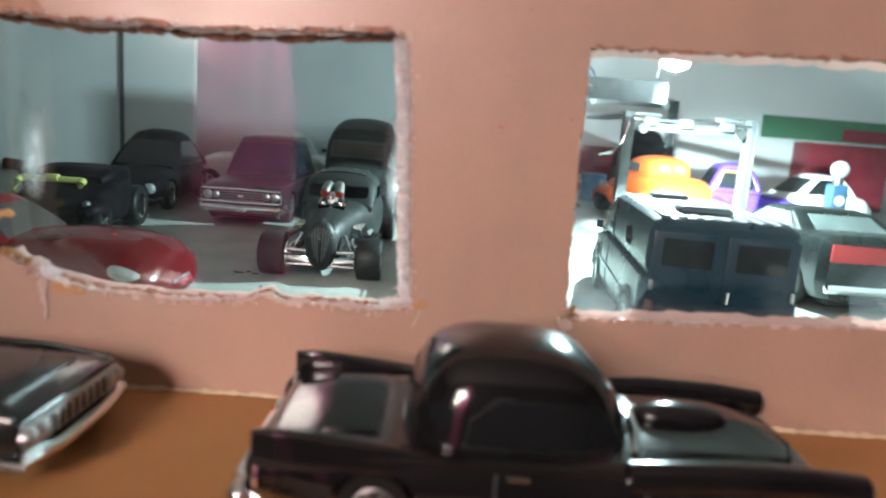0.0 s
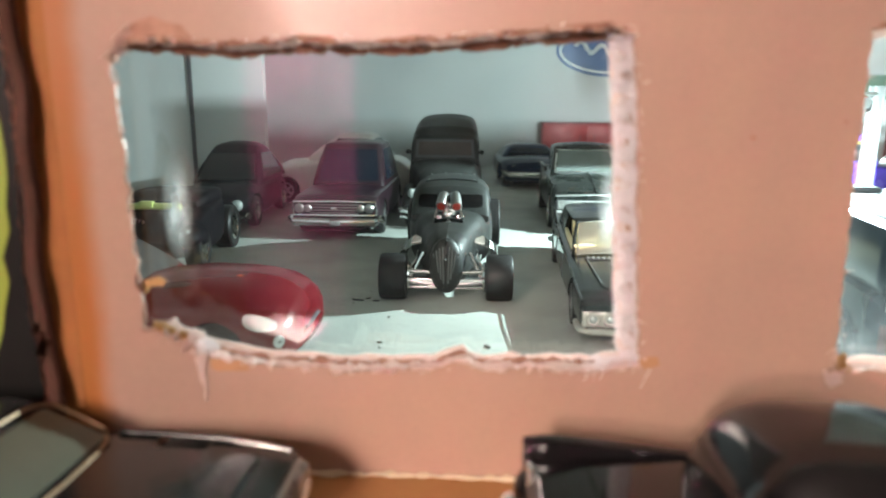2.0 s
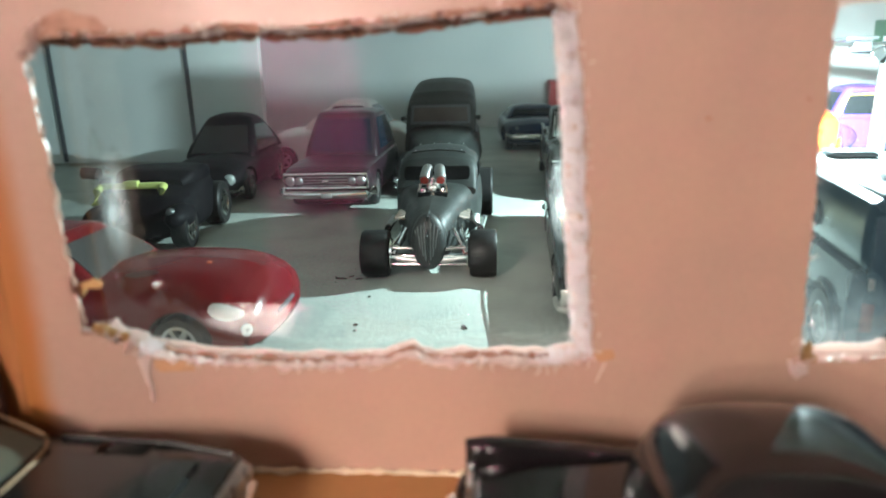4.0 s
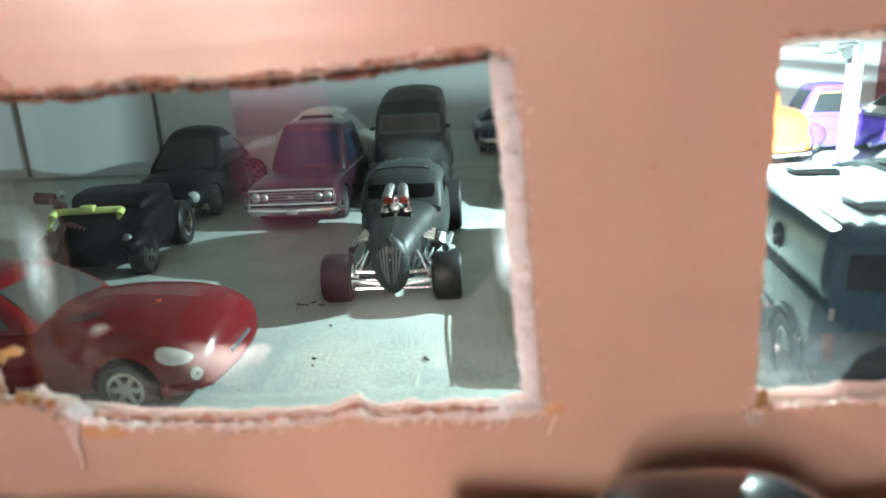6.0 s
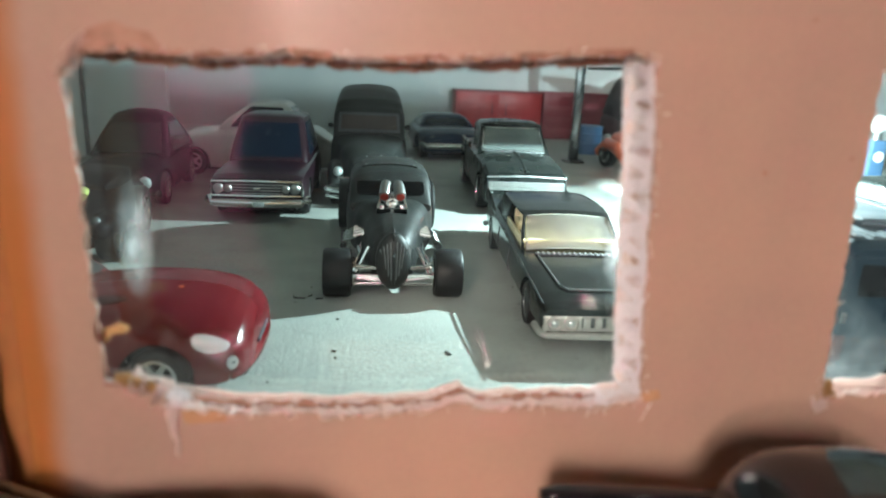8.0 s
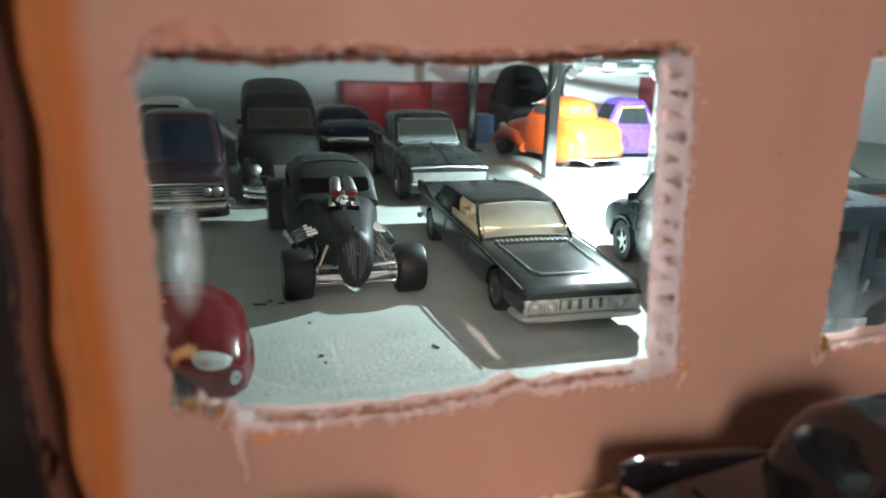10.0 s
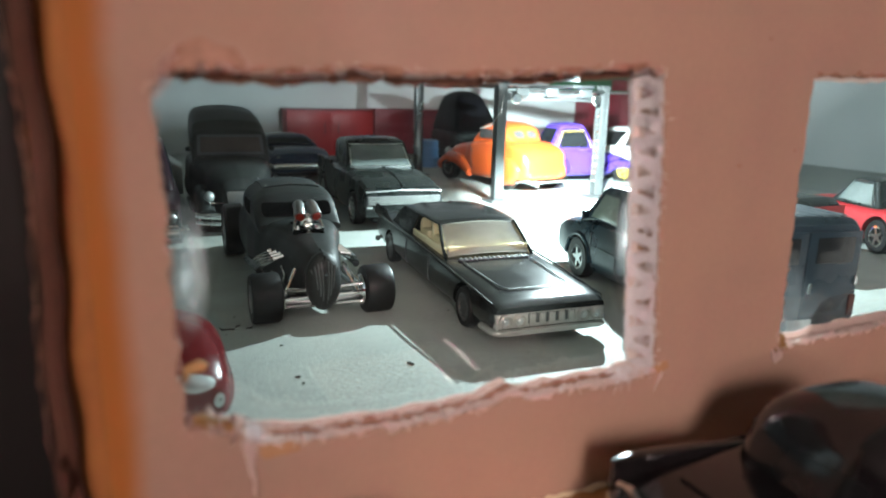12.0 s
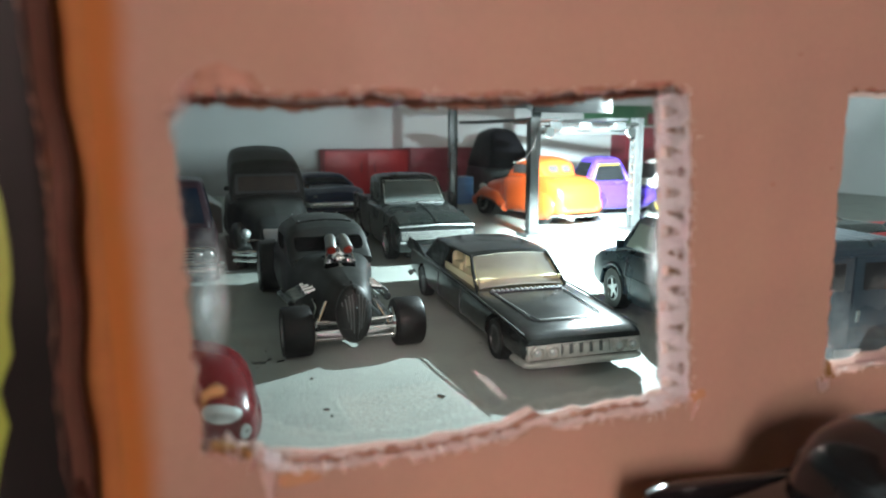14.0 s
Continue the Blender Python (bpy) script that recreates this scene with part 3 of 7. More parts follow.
def wheel(root, r, w, rim_mat=CHROME, spokes=5, rim_r=0.62):
    """One wheel at the origin: the tyre, with its rim under it. Moved and repeated by wheels()."""
    t = lathe([(r * rim_r, -w / 2), (r * 0.93, -w / 2), (r, -w / 2 + 0.08), (r, w / 2 - 0.08), (r * 0.93, w / 2), (r * rim_r, w / 2), (r * rim_r, -w / 2)], "y", n=26)
    for s in (-1, 1):
        hub = [t.verts.new((r * rim_r * math.cos(k * math.pi / 13), s * w * 0.2, r * rim_r * math.sin(k * math.pi / 13))) for k in range(26)]
        t.faces.new(hub)
    tyre = part("wheel", t, RUBBER, root)
    bm = bmesh.new()
    rr = r * rim_r
    for prof in ([(rr * 1.02, -w / 2 + 0.02), (rr * 1.02, w / 2 - 0.02), (rr * 0.84, w / 2 - 0.0), (rr * 0.8, w / 2 - 0.12), (rr * 0.8, -w / 2 + 0.12), (rr * 0.84, -w / 2), (rr * 1.02, -w / 2 + 0.02)],
                 [(rr * 0.26, -w / 2 + 0.03), (rr * 0.26, w / 2 - 0.03)]):
        k = lathe(prof, "y", n=20)
        me = bpy.data.meshes.new("t")
        k.to_mesh(me)
        k.free()
        bm.from_mesh(me)
        bpy.data.meshes.remove(me)
    for s in (-1, 1):
        for k in range(spokes):
            a = 2 * math.pi * k / spokes
            d, p = Vector((math.cos(a), 0, math.sin(a))), Vector((-math.sin(a), 0, math.cos(a)))
            y0, y1 = s * (w / 2 - 0.12), s * (w / 2 - 0.03)
            q = []
            for dist, wid in ((rr * 0.2, rr * 0.17), (rr * 0.84, rr * 0.11)):
                for y in (y0, y1):
                    q += [d * dist + p * wid + Vector((0, y, 0)), d * dist - p * wid + Vector((0, y, 0))]
            v = [bm.verts.new(c) for c in q]
            for f in ((0, 1, 3, 2), (4, 6, 7, 5), (2, 3, 7, 6), (0, 4, 5, 1), (0, 2, 6, 4), (1, 5, 7, 3)):
                bm.faces.new([v[i] for i in f])
    part("rim", bm, rim_mat, tyre)
    return tyre


def wheels(root, places, r, w, rim_mat=CHROME, spokes=5, rim_r=0.62):
    """Wheels at (x, half track), one pair for each place; a place may bring its own radius and width."""
    first = None
    for x, half, *own in places:
        rr, ww = own or (r, w)
        for s in (1, -1):
            if first is None or own:
                k = wheel(root, rr, ww, rim_mat, spokes, rim_r)
                first = first or k
            else:
                k = again(first, root)
            k.location = Vector((x, s * half, rr)) * U
    return first


# ---- setting ----
def slab(name, c, s, material, label="", category="", bevel=0.0):
    return tagged(part(name, box(c, s, bevel), material, smooth=False), label, category, "", "structure")


slab("ground", (0, 10, -93), (420, 300, 2), TABLE, "dark plain room floor", "floor")
table = thing("table", (0, 0, 0), 0, "dark wooden table that carries the cardboard garage", "table")
part("tabletop", box((0, 67, -2.3), (150, 148, 4), 0.6, 2), TABLE, table)
for tx in (-68, 68):
    for ty in (-2, 134):
        part("leg", box((tx, ty, -48.1), (7, 7, 88), 0.5), TABLE, table)
slab("pavement", (8, -3.1, -0.15), (52, 6.2, 0.3), CARD_BASE, "orange-tan cardboard base sheet before the garage wall", "cardboard base")
slab("floor", (0, 34.0, -0.15), (122, 67.0, 0.3), FLOOR, "pale grey painted board floor of the toy garage", "floor")
slab("wall_north", (0, 66.6, 13), (122, 1.2, 26), INNER, "off-white board back wall of the toy garage", "wall")
slab("wall_west", (-60.6, 33.8, 13), (1.2, 64, 26), INNER, "off-white board side wall", "wall")
slab("wall_east", (60.6, 33.8, 13), (1.2, 64, 26), INNER, "off-white board side wall", "wall")
slab("wall_south_west", (-35.9, 3.3, 13), (48.2, 0.6, 26), INNER, "off-white board closing the garage front", "wall")
slab("wall_return", (-11.75, 1.9, 13), (0.3, 2.2, 26), INNER, "off-white board beside the window wall", "wall")
slab("wall_jamb", (-10.52, 0.75, 13), (2.4, 0.14, 26), CARD_RAW, "brown board strip behind the folded wall edge", "wall")
slab("wall_south_east", (38.1, 0.9, 13), (44.0, 0.5, 26), INNER, "off-white board closing the garage front", "wall")
# unseen ceiling, kept pale to bounce light into the garage
slab("ceiling", (0, 34, 26.4), (122, 67, 0.8), BOARD_BROWN, "unseen pale ceiling board that bounces light into the garage", "ceiling")
slab("partition", (-39, 38.4, 13), (42, 0.6, 25.6), INNER, "grey-white board partition with dark panel seams", "partition wall")
for sx in (-33.4, -23.3):
    slab("trim", (sx, 38.0, 13), (0.28, 0.12, 25.4), SEAM, "dark vertical seam strip on the board partition", "seam strip")
# the room round the table
slab("room_wall_south", (0, -118, 9), (420, 2, 202), ROOM, "plain dim room wall", "wall")
slab("room_wall_north", (0, 140, 9), (420, 2, 202), ROOM, "plain dim room wall", "wall")
slab("room_wall_west", (-150, 10, 9), (2, 260, 202), ROOM, "plain dim room wall", "wall")
slab("room_wall_east", (150, 10, 9), (2, 260, 202), ROOM, "plain dim room wall", "wall")
# unseen ceiling, low and light so that it throws soft light down
slab("room_ceiling", (0, 10, 111), (420, 300, 2), CEILING, "unseen room ceiling added to give soft light from above", "ceiling")


def jag(points, step=0.22, amount=0.05, seed=1):
    """A torn outline: the polygon cut into short pieces, each pushed about a little."""
    rnd = random.Random(seed)
    out = []
    n = len(points)
    for i in range(n):
        a, b = np.array(points[i], float), np.array(points[(i + 1) % n], float)
        k = max(1, int(np.linalg.norm(b - a) / step))
        for j in range(k):
            p = a + (b - a) * j / k
            out.append((p[0] + rnd.uniform(-amount, amount), p[1] + rnd.uniform(-amount, amount)))
    return out


def sliced(bm):
    """Cuts a sheet across where the wall bows, so that it can bow."""
    for x in np.arange(-8.5, -5.3, 0.3):
        bmesh.ops.bisect_plane(bm, geom=list(bm.verts) + list(bm.edges) + list(bm.faces), plane_co=(x, 0, 0), plane_no=(1, 0, 0), dist=1e-5)
    return bm


def pierced(outer, holes, y0, y1):
    """An upright sheet between two depths, with torn openings through it."""
    bm = bmesh.new()
    edges, rings = [], []
    for loop in [outer] + holes:
        vs = [bm.verts.new((x, y0, z)) for x, z in loop]
        rings.append(vs)
        edges += [bm.edges.new((vs[i], vs[(i + 1) % len(vs)])) for i in range(len(vs))]
    bmesh.ops.triangle_fill(bm, use_beauty=True, use_dissolve=False, edges=edges)
    back = {}
    for v in list(bm.verts):
        back[v] = bm.verts.new((v.co.x, y1, v.co.z))
    for f in list(bm.faces):
        bm.faces.new([back[v] for v in reversed(f.verts)])
    for vs in rings:
        for i in range(len(vs)):
            a, b = vs[i], vs[(i + 1) % len(vs)]
            bm.faces.new((a, b, back[b], back[a]))
    return sliced(bm)


W1 = [(-8.02, 6.7), (-7.9, 6.98), (-7.55, 7.08), (-6.6, 7.02), (-5.5, 7.12), (-4.5, 7.08), (-3.2, 7.13), (-1.9, 7.24), (-0.8, 7.32), (-0.53, 7.2),
      (-0.41, 6.0), (-0.31, 4.5), (-0.22, 3.2), (-0.15, 2.35), (-0.07, 2.08), (-0.8, 1.98), (-1.7, 2.0), (-2.6, 1.96), (-3.0, 2.1), (-3.5, 1.92), (-5.0, 1.88),
      (-6.2, 1.95), (-6.75, 2.08), (-7.05, 2.22), (-7.25, 2.36), (-7.55, 2.5), (-7.9, 2.7), (-7.95, 3.6), (-7.98, 5.2)]
W1B = [(x - (0.45 if x < -7.2 else 0.25 if x > -0.7 else 0), z + (-0.12 if z > 6.5 else 0.06 if z < 2.6 else 0)) for x, z in W1]
W2 = [(2.86, 7.3), (4.2, 7.34), (6.5, 7.42), (8.6, 7.5), (10.3, 7.52), (10.35, 5.0), (10.4, 2.36), (8.4, 2.26), (6.2, 2.18), (4.4, 2.12), (2.96, 2.06), (2.9, 3.4), (2.86, 5.4)]
W2B = [(x, z + (-0.14 if z > 6.5 else 0.08 if z < 2.6 else 0)) for x, z in W2]
EDGE = [(-8.8, 0.02), (16.2, 0.02), (16.2, 14.0), (-8.8, 14.0)]
card_wall = thing("wall_south", (0, 0, 0), 0, "tan cardboard garage wall with two hand-cut torn window openings", "cardboard wall", kind="structure")
part("front_liner", pierced(jag(EDGE, 0.5, 0.01, 2), [jag(W1, 0.16, 0.045, 3), jag(W2, 0.16, 0.035, 4)], 0.0, 0.05), CARD, card_wall)
part("back_liner", pierced(EDGE, [jag(W1B, 0.2, 0.05, 5), jag(W2B, 0.2, 0.05, 6)], 0.44, 0.49), TORN_PINK, card_wall, "pale inner paper layer")


def flutes(x0, x1, z0, z1, seed, thick=0.035, half=0.215, lean=0.0):
    """The wavy core of the board, its waves running level, with ends torn uneven."""
    rnd = random.Random(seed)
    bm = bmesh.new()
    n = int((z1 - z0) / half)
    last = None
    for k in range(n + 1):
        z = z0 + (z1 - z0) * k / n
        y = 0.075 if k % 2 else 0.415
        a, b = bm.verts.new((x0 + lean * z + rnd.uniform(-0.03, 0.03), y, z)), bm.verts.new((x1 + rnd.uniform(-0.05, 0.02), y, z))
        c, d = bm.verts.new((a.co.x, y, z + thick)), bm.verts.new((b.co.x, y, z + thick))
        if last:
            for p, q, r, s in ((last[0], last[1], b, a), (last[2], last[3], d, c), (last[0], last[2], c, a), (last[1], last[3], d, b)):
                bm.faces.new((p, q, r, s))
        last = (a, b, c, d)
    return sliced(bm)


for args in ((-8.8, -8.42, 0.1, 13.9, 1), (0.3, 2.88, 0.1, 13.9, 2), (10.4, 16.1, 0.1, 13.9, 3), (-7.9, -0.5, 0.1, 1.9, 4), (-7.9, -0.6, 7.22, 13.9, 5), (2.95, 10.3, 0.1, 2.02, 6), (2.95, 10.3, 7.5, 13.9, 7)):
    part("corrugated_core", flutes(*args, *((0.075, 0.28, -0.09) if args[4] == 2 else ())), CARD_SHADE if args[4] in (1, 5, 7) else TORN_PINK if args[4] in (4, 6) else CARD_TORN, card_wall, "torn corrugated core of the board", smooth=False)


def flute_ends(line, seed, y0=0.03, y1=0.46, period=0.4):
    """The cut end of the board: a fuzzy white face between its papers, with the hollows of the flutes in it."""
    rnd = random.Random(seed)
    zs = [z for x, z in line]
    z0, z1 = min(zs), max(zs)

    def edge_x(z):
        for (xa, za), (xb, zb) in zip(line, line[1:]):
            if min(za, zb) <= z <= max(za, zb):
                return xa + (xb - xa) * (z - za) / (zb - za)
        return line[-1][0]

    loops = [[(y, z) for y, z in ((y0, z0), (y1, z0), (y1, z1), (y0, z1))]]
    z, k = z0 + 0.2, 0
    while z < z1 - 0.2:
        up, c = (1 if k % 2 else -1), y0 + (0.2 if k % 2 else 0.23) + rnd.uniform(-0.02, 0.02)
        w, h = rnd.uniform(0.13, 0.16), rnd.uniform(0.11, 0.15)
        loops.append([(c + up * w * a + rnd.uniform(-0.015, 0.015), z + h * b + rnd.uniform(-0.012, 0.012)) for a, b in ((-1, -0.9), (-0.3, -0.65), (0.5, -0.25), (0.95, 0.0), (0.5, 0.3), (-0.3, 0.65), (-1, 0.9), (-1.06, 0.1))])
        z += period * rnd.uniform(0.7, 0.95)
        k += 1
    loops[0] = jag(loops[0], 0.08, 0.012, seed)
    bm = bmesh.new()
    edges = []
    for loop in loops:
        vs = [bm.verts.new((0, y, z)) for y, z in loop]
        edges += [bm.edges.new((vs[i], vs[(i + 1) % len(vs)])) for i in range(len(vs))]
    bmesh.ops.triangle_fill(bm, use_beauty=True, use_dissolve=False, edges=edges)
    bmesh.ops.subdivide_edges(bm, edges=[e for e in bm.edges if e.calc_length() > 0.12], cuts=1)
    bmesh.ops.triangulate(bm, faces=list(bm.faces))
    for v in bm.verts:
        v.co.x = edge_x(v.co.z) + 0.02 + 0.07 * noise.noise((v.co.y * 6, v.co.z * 5, seed)) - 0.62 * v.co.y
    bmesh.ops.recalc_face_normals(bm, faces=list(bm.faces))
    bmesh.ops.solidify(bm, geom=list(bm.faces), thickness=0.04)
    return bm


part("flute_ends", flute_ends(W1[9:15], 6), CARD_TORN, card_wall, "fuzzy white cut end of the corrugated core")
# dark block behind the holes, its colour standing for the shade in them
part("flute_hollows", pierced([(0.16, 2.15), (0.3, 2.15), (-0.1, 7.15), (-0.27, 7.15)], [], 0.06, 0.42), CREASE, card_wall, "dark brown fill holding the shade of the core hollows")
# brown sheet added behind the core so that its cells read as shaded
part("inner_liner", pierced([(-0.17, 2.12), (2.7, 2.12), (2.7, 7.25), (-0.63, 7.25)], [], 0.424, 0.436), CARD_RAW, card_wall, "brown sheet added behind the core to darken its cells")


def fibres(loop, seed, y0, y1, per=3, size=0.1):
    """Paper fibres and torn tufts along an opening."""
    rnd = random.Random(seed)
    bm = bmesh.new()
    for x, z in loop:
        for _ in range(per):
            p = Vector((x + rnd.uniform(-0.08, 0.08), rnd.uniform(y0, y1), z + rnd.uniform(-0.06, 0.06)))
            d = Vector((rnd.uniform(-1, 1), rnd.uniform(-0.8, 0.5), rnd.uniform(-1, 1))).normalized() * rnd.uniform(0.4, 1.3) * size
            w = d.orthogonal().normalized() * 0.014
            v = [bm.verts.new(q) for q in (p - w, p + w, p + d + w * 0.3, p + d * 0.5 + d.cross(w) * 3)]
            for f in ((0, 1, 2), (0, 1, 3), (1, 2, 3), (0, 2, 3)):
                bm.faces.new([v[i] for i in f])
    return bm


def torn_lip(points, seed, y, width=0.09, r=0.05):
    """A frayed, rolled lip of torn paper along a line."""
    rnd = random.Random(seed)
    bm = bmesh.new()
    rings = []
    line = []
    for a, b in zip(points, points[1:]):
        a, b = np.array(a, float), np.array(b, float)
        k = max(1, int(np.linalg.norm(b - a) / 0.09))
        line += [tuple(a + (b - a) * j / k + np.array((rnd.uniform(-0.02, 0.02), rnd.uniform(-0.02, 0.02)))) for j in range(k)]
    for x, z in line:
        rr = r * rnd.uniform(0.4, 1.5)
        yy = y + rnd.uniform(-0.03, 0.03)
        rings.append([bm.verts.new((x + 0.3 * rr * math.sin(6 * a + x), yy + rr * math.cos(a), z + rr * 0.9 * math.sin(a))) for a in (0.3, 1.6, 2.8, 4.1, 5.3)])
    for p, q in zip(rings, rings[1:]):
        for k in range(5):
            bm.faces.new((p[k], p[(k + 1) % 5], q[(k + 1) % 5], q[k]))
    bm.faces.new(rings[0])
    bm.faces.new(rings[-1])
    return bm


tagged(part("paper_fibre", fibres([p for p in jag(W1, 0.05, 0.03, 8) if p[0] > -7.4], 9, -0.02, 0.45, 4, 0.12), CARD_TORN, card_wall, "frayed pale paper fibres", smooth=False), kind="stuff")
tagged(part("paper_fibre", fibres(jag(W2, 0.06, 0.03, 10), 11, 0.0, 0.45, 2, 0.1), TORN_PINK, card_wall, "frayed pale paper fibres", smooth=False), kind="stuff")
tagged(part("paper_fibre", fibres([(x - 0.1, z) for x, z in jag(W1[9:16], 0.035, 0.1, 14)[:170]], 15, -0.03, 0.4, 10, 0.16), CARD_TORN, card_wall, "long frayed white paper fibres", smooth=False), kind="stuff")
part("torn_lip", torn_lip(W1[14:25], 21, 0.06, r=0.085), TORN_PINK, card_wall, "frayed paper lip")
part("torn_lip", torn_lip([(x - 0.27, z) for x, z in W1[9:15]], 28, 0.46, r=0.06), CARD_TORN, card_wall, "frayed paper lip")
part("torn_lip", torn_lip([(x - 0.03, z) for x, z in W1[9:15]], 22, 0.015, r=0.045), CARD_TORN, card_wall, "frayed paper lip")
part("torn_lip", torn_lip(W1[25:29] + W1[:1], 29, 0.04, r=0.032), CARD_SHADE, card_wall, "frayed brown paper lip")
part("torn_lip", torn_lip(W1B[0:10], 36, 0.45, r=0.075), CARD_SHADE, card_wall, "frayed brown paper lip")
part("torn_lip", torn_lip([(x, z + 0.03) for x, z in W1[15:24]], 37, 0.24, r=0.06), CARD_SHADE, card_wall, "frayed brown paper lip")
part("torn_lip", torn_lip(W1[0:10], 24, 0.06, r=0.07), CARD_SHADE, card_wall, "frayed brown paper lip")
part("torn_lip", torn_lip(W2[6:11], 25, 0.06, r=0.07), TORN_PINK, card_wall, "frayed paper lip")
part("torn_lip", torn_lip(W2[0:5], 26, 0.06, r=0.06), CARD_SHADE, card_wall, "frayed brown paper lip")
part("torn_lip", torn_lip(W2[10:13], 27, 0.03, r=0.03), CARD, card_wall)


def scrap(points, y0, y1):
    return pierced(jag(points, 0.12, 0.025, 31), [], y0, y1)


# layers peeled off the front paper
part("peeled_patch", scrap([(-7.0, 2.18), (-6.5, 2.02), (-6.45, 1.9), (-6.8, 1.88), (-7.04, 1.98)], -0.012, 0.01), CARD_RAW, card_wall, "peeled orange-brown patch", smooth=False)
part("peeled_patch", scrap([(-0.12, 2.18), (0.18, 2.25), (0.22, 2.08), (0.02, 2.0), (-0.1, 2.08)], -0.012, 0.01), CARD_RAW, card_wall, "peeled orange-brown patch", smooth=False)
part("peeled_patch", scrap([(-7.86, 7.02), (-7.74, 7.26), (-7.45, 7.36), (-7.1, 7.24), (-6.9, 7.06), (-7.3, 7.12), (-7.6, 7.08)], -0.012, 0.01), CARD_SHADE, card_wall, "peeled brown patch", smooth=False)
part("peeled_patch", scrap([(2.8, 2.1), (3.1, 2.02), (3.12, 1.86), (2.95, 1.75), (2.82, 1.9)], -0.012, 0.01), TORN_PINK, card_wall, smooth=False)
part("tear_line", scrap([(-7.16, 2.26), (-7.04, 2.2), (-7.09, 1.95), (-7.09, 1.7), (-7.1, 1.38), (-7.15, 1.65), (-7.2, 1.95), (-7.23, 2.16)], -0.03, 0.01), TORN_PINK, card_wall, "raised pale paper tear", smooth=False)
part("tear_line", torn_lip([(0.05, 2.02), (-0.02, 1.85), (-0.08, 1.7), (-0.1, 1.66)], 34, 0.0, r=0.03), CARD_TORN, card_wall, "raised paper tear")


def curl(c0, c1, size=0.06, seed=12):
    """A flake of the board's layer, rolled up along a cut."""
    bm = bmesh.new()
    rows = []
    rnd = random.Random(seed)
    for k in range(12):
        f = k / 11
        c = Vector(c0).lerp(Vector(c1), f)
        c += Vector((rnd.uniform(-0.03, 0.03), rnd.uniform(-0.05, 0.05), rnd.uniform(-0.04, 0.04))) * size / 0.06
        r = size * (0.5 + math.sin(math.pi * (0.15 + 0.75 * f))) * rnd.uniform(0.6, 1.4)
        rows.append([bm.verts.new(c + Vector((0.35 * r * math.cos(a), r * math.sin(a), r * math.cos(a)))) for a in np.linspace(-2.2, 2.0, 9)])
    for p, q in zip(rows, rows[1:]):
        for k in range(8):
            bm.faces.new((p[k], p[k + 1], q[k + 1], q[k]))
    bmesh.ops.solidify(bm, geom=list(bm.faces), thickness=0.4 * size)
    return bm


part("paper_tuft", fibres([(-7.2, 2.36), (-7.14, 2.3), (-7.08, 2.28), (-7.0, 2.24), (-7.12, 2.34), (-7.16, 2.26)], 53, -0.05, 0.3, 60, 0.09), CARD_TORN, card_wall, "frayed pale paper tuft", smooth=False)
part("torn_flap", curl((-7.84, 0.12, 2.74), (-7.22, 0.12, 2.38)), TAN_FLAKE, card_wall, "curled tan paper flap")
part("paper_tuft", fibres([(-8.02 + 0.03 * k, 6.75 + 0.06 * k) for k in range(8)], 56, -0.04, 0.1, 24, 0.09), TORN_PINK, card_wall, "frayed pale paper tuft", smooth=False)
part("torn_flap", curl((-7.75, 0.3, 2.55), (-7.2, 0.25, 2.3), 0.13, 44), TORN_PINK, card_wall, "curled pale paper flap")
part("paper_tuft", fibres([(-7.8 + 0.07 * k, 2.66 - 0.04 * k) for k in range(10)], 55, 0.0, 0.4, 30, 0.12), TORN_PINK, card_wall, "frayed pale paper tuft", smooth=False)
for c0, c1, size, seed in (((2.9, 0.1, 2.0), (3.12, 0.08, 2.3), 0.06, 41), ((2.86, 0.04, 2.12), (3.0, 0.1, 1.86), 0.05, 42), ((3.0, 0.02, 2.14), (3.22, 0.04, 2.08), 0.045, 43)):
    part("torn_flap", curl(c0, c1, size, seed), TAN_FLAKE, card_wall, "curled tan paper flap")
part("paper_tuft", fibres([(2.9, 2.1), (2.92, 2.25), (2.96, 2.04), (2.9, 2.4)], 54, -0.03, 0.3, 40, 0.11), TORN_PINK, card_wall, "frayed pale paper tuft", smooth=False)
part("torn_flap", scrap([(-7.92, 3.46), (-7.72, 3.5), (-7.6, 3.44), (-7.66, 3.34), (-7.8, 3.36), (-7.92, 3.26)], 0.1, 0.14), TAN_FLAKE, card_wall, "small tan paper scrap", smooth=False)


for dx, dz, size in ((1.32, 5.71, 0.045), (1.69, 7.85, 0.03), (2.64, 5.95, 0.03)):
    part("dent", ball((dx, 0.0, dz), (size, 0.012, size * 0.7), 10), CARD_SHADE, card_wall, "small brown dent")


def bend(x):
    """How far the wall's end bows towards the viewer."""
    f = min(1.0, max(0.0, (-5.6 - x) / 3.2))
    return -0.9 * f ** 1.5


for piece in card_wall.children:
    for v in piece.data.vertices:
        v.co.y += bend(v.co.x / U) * U


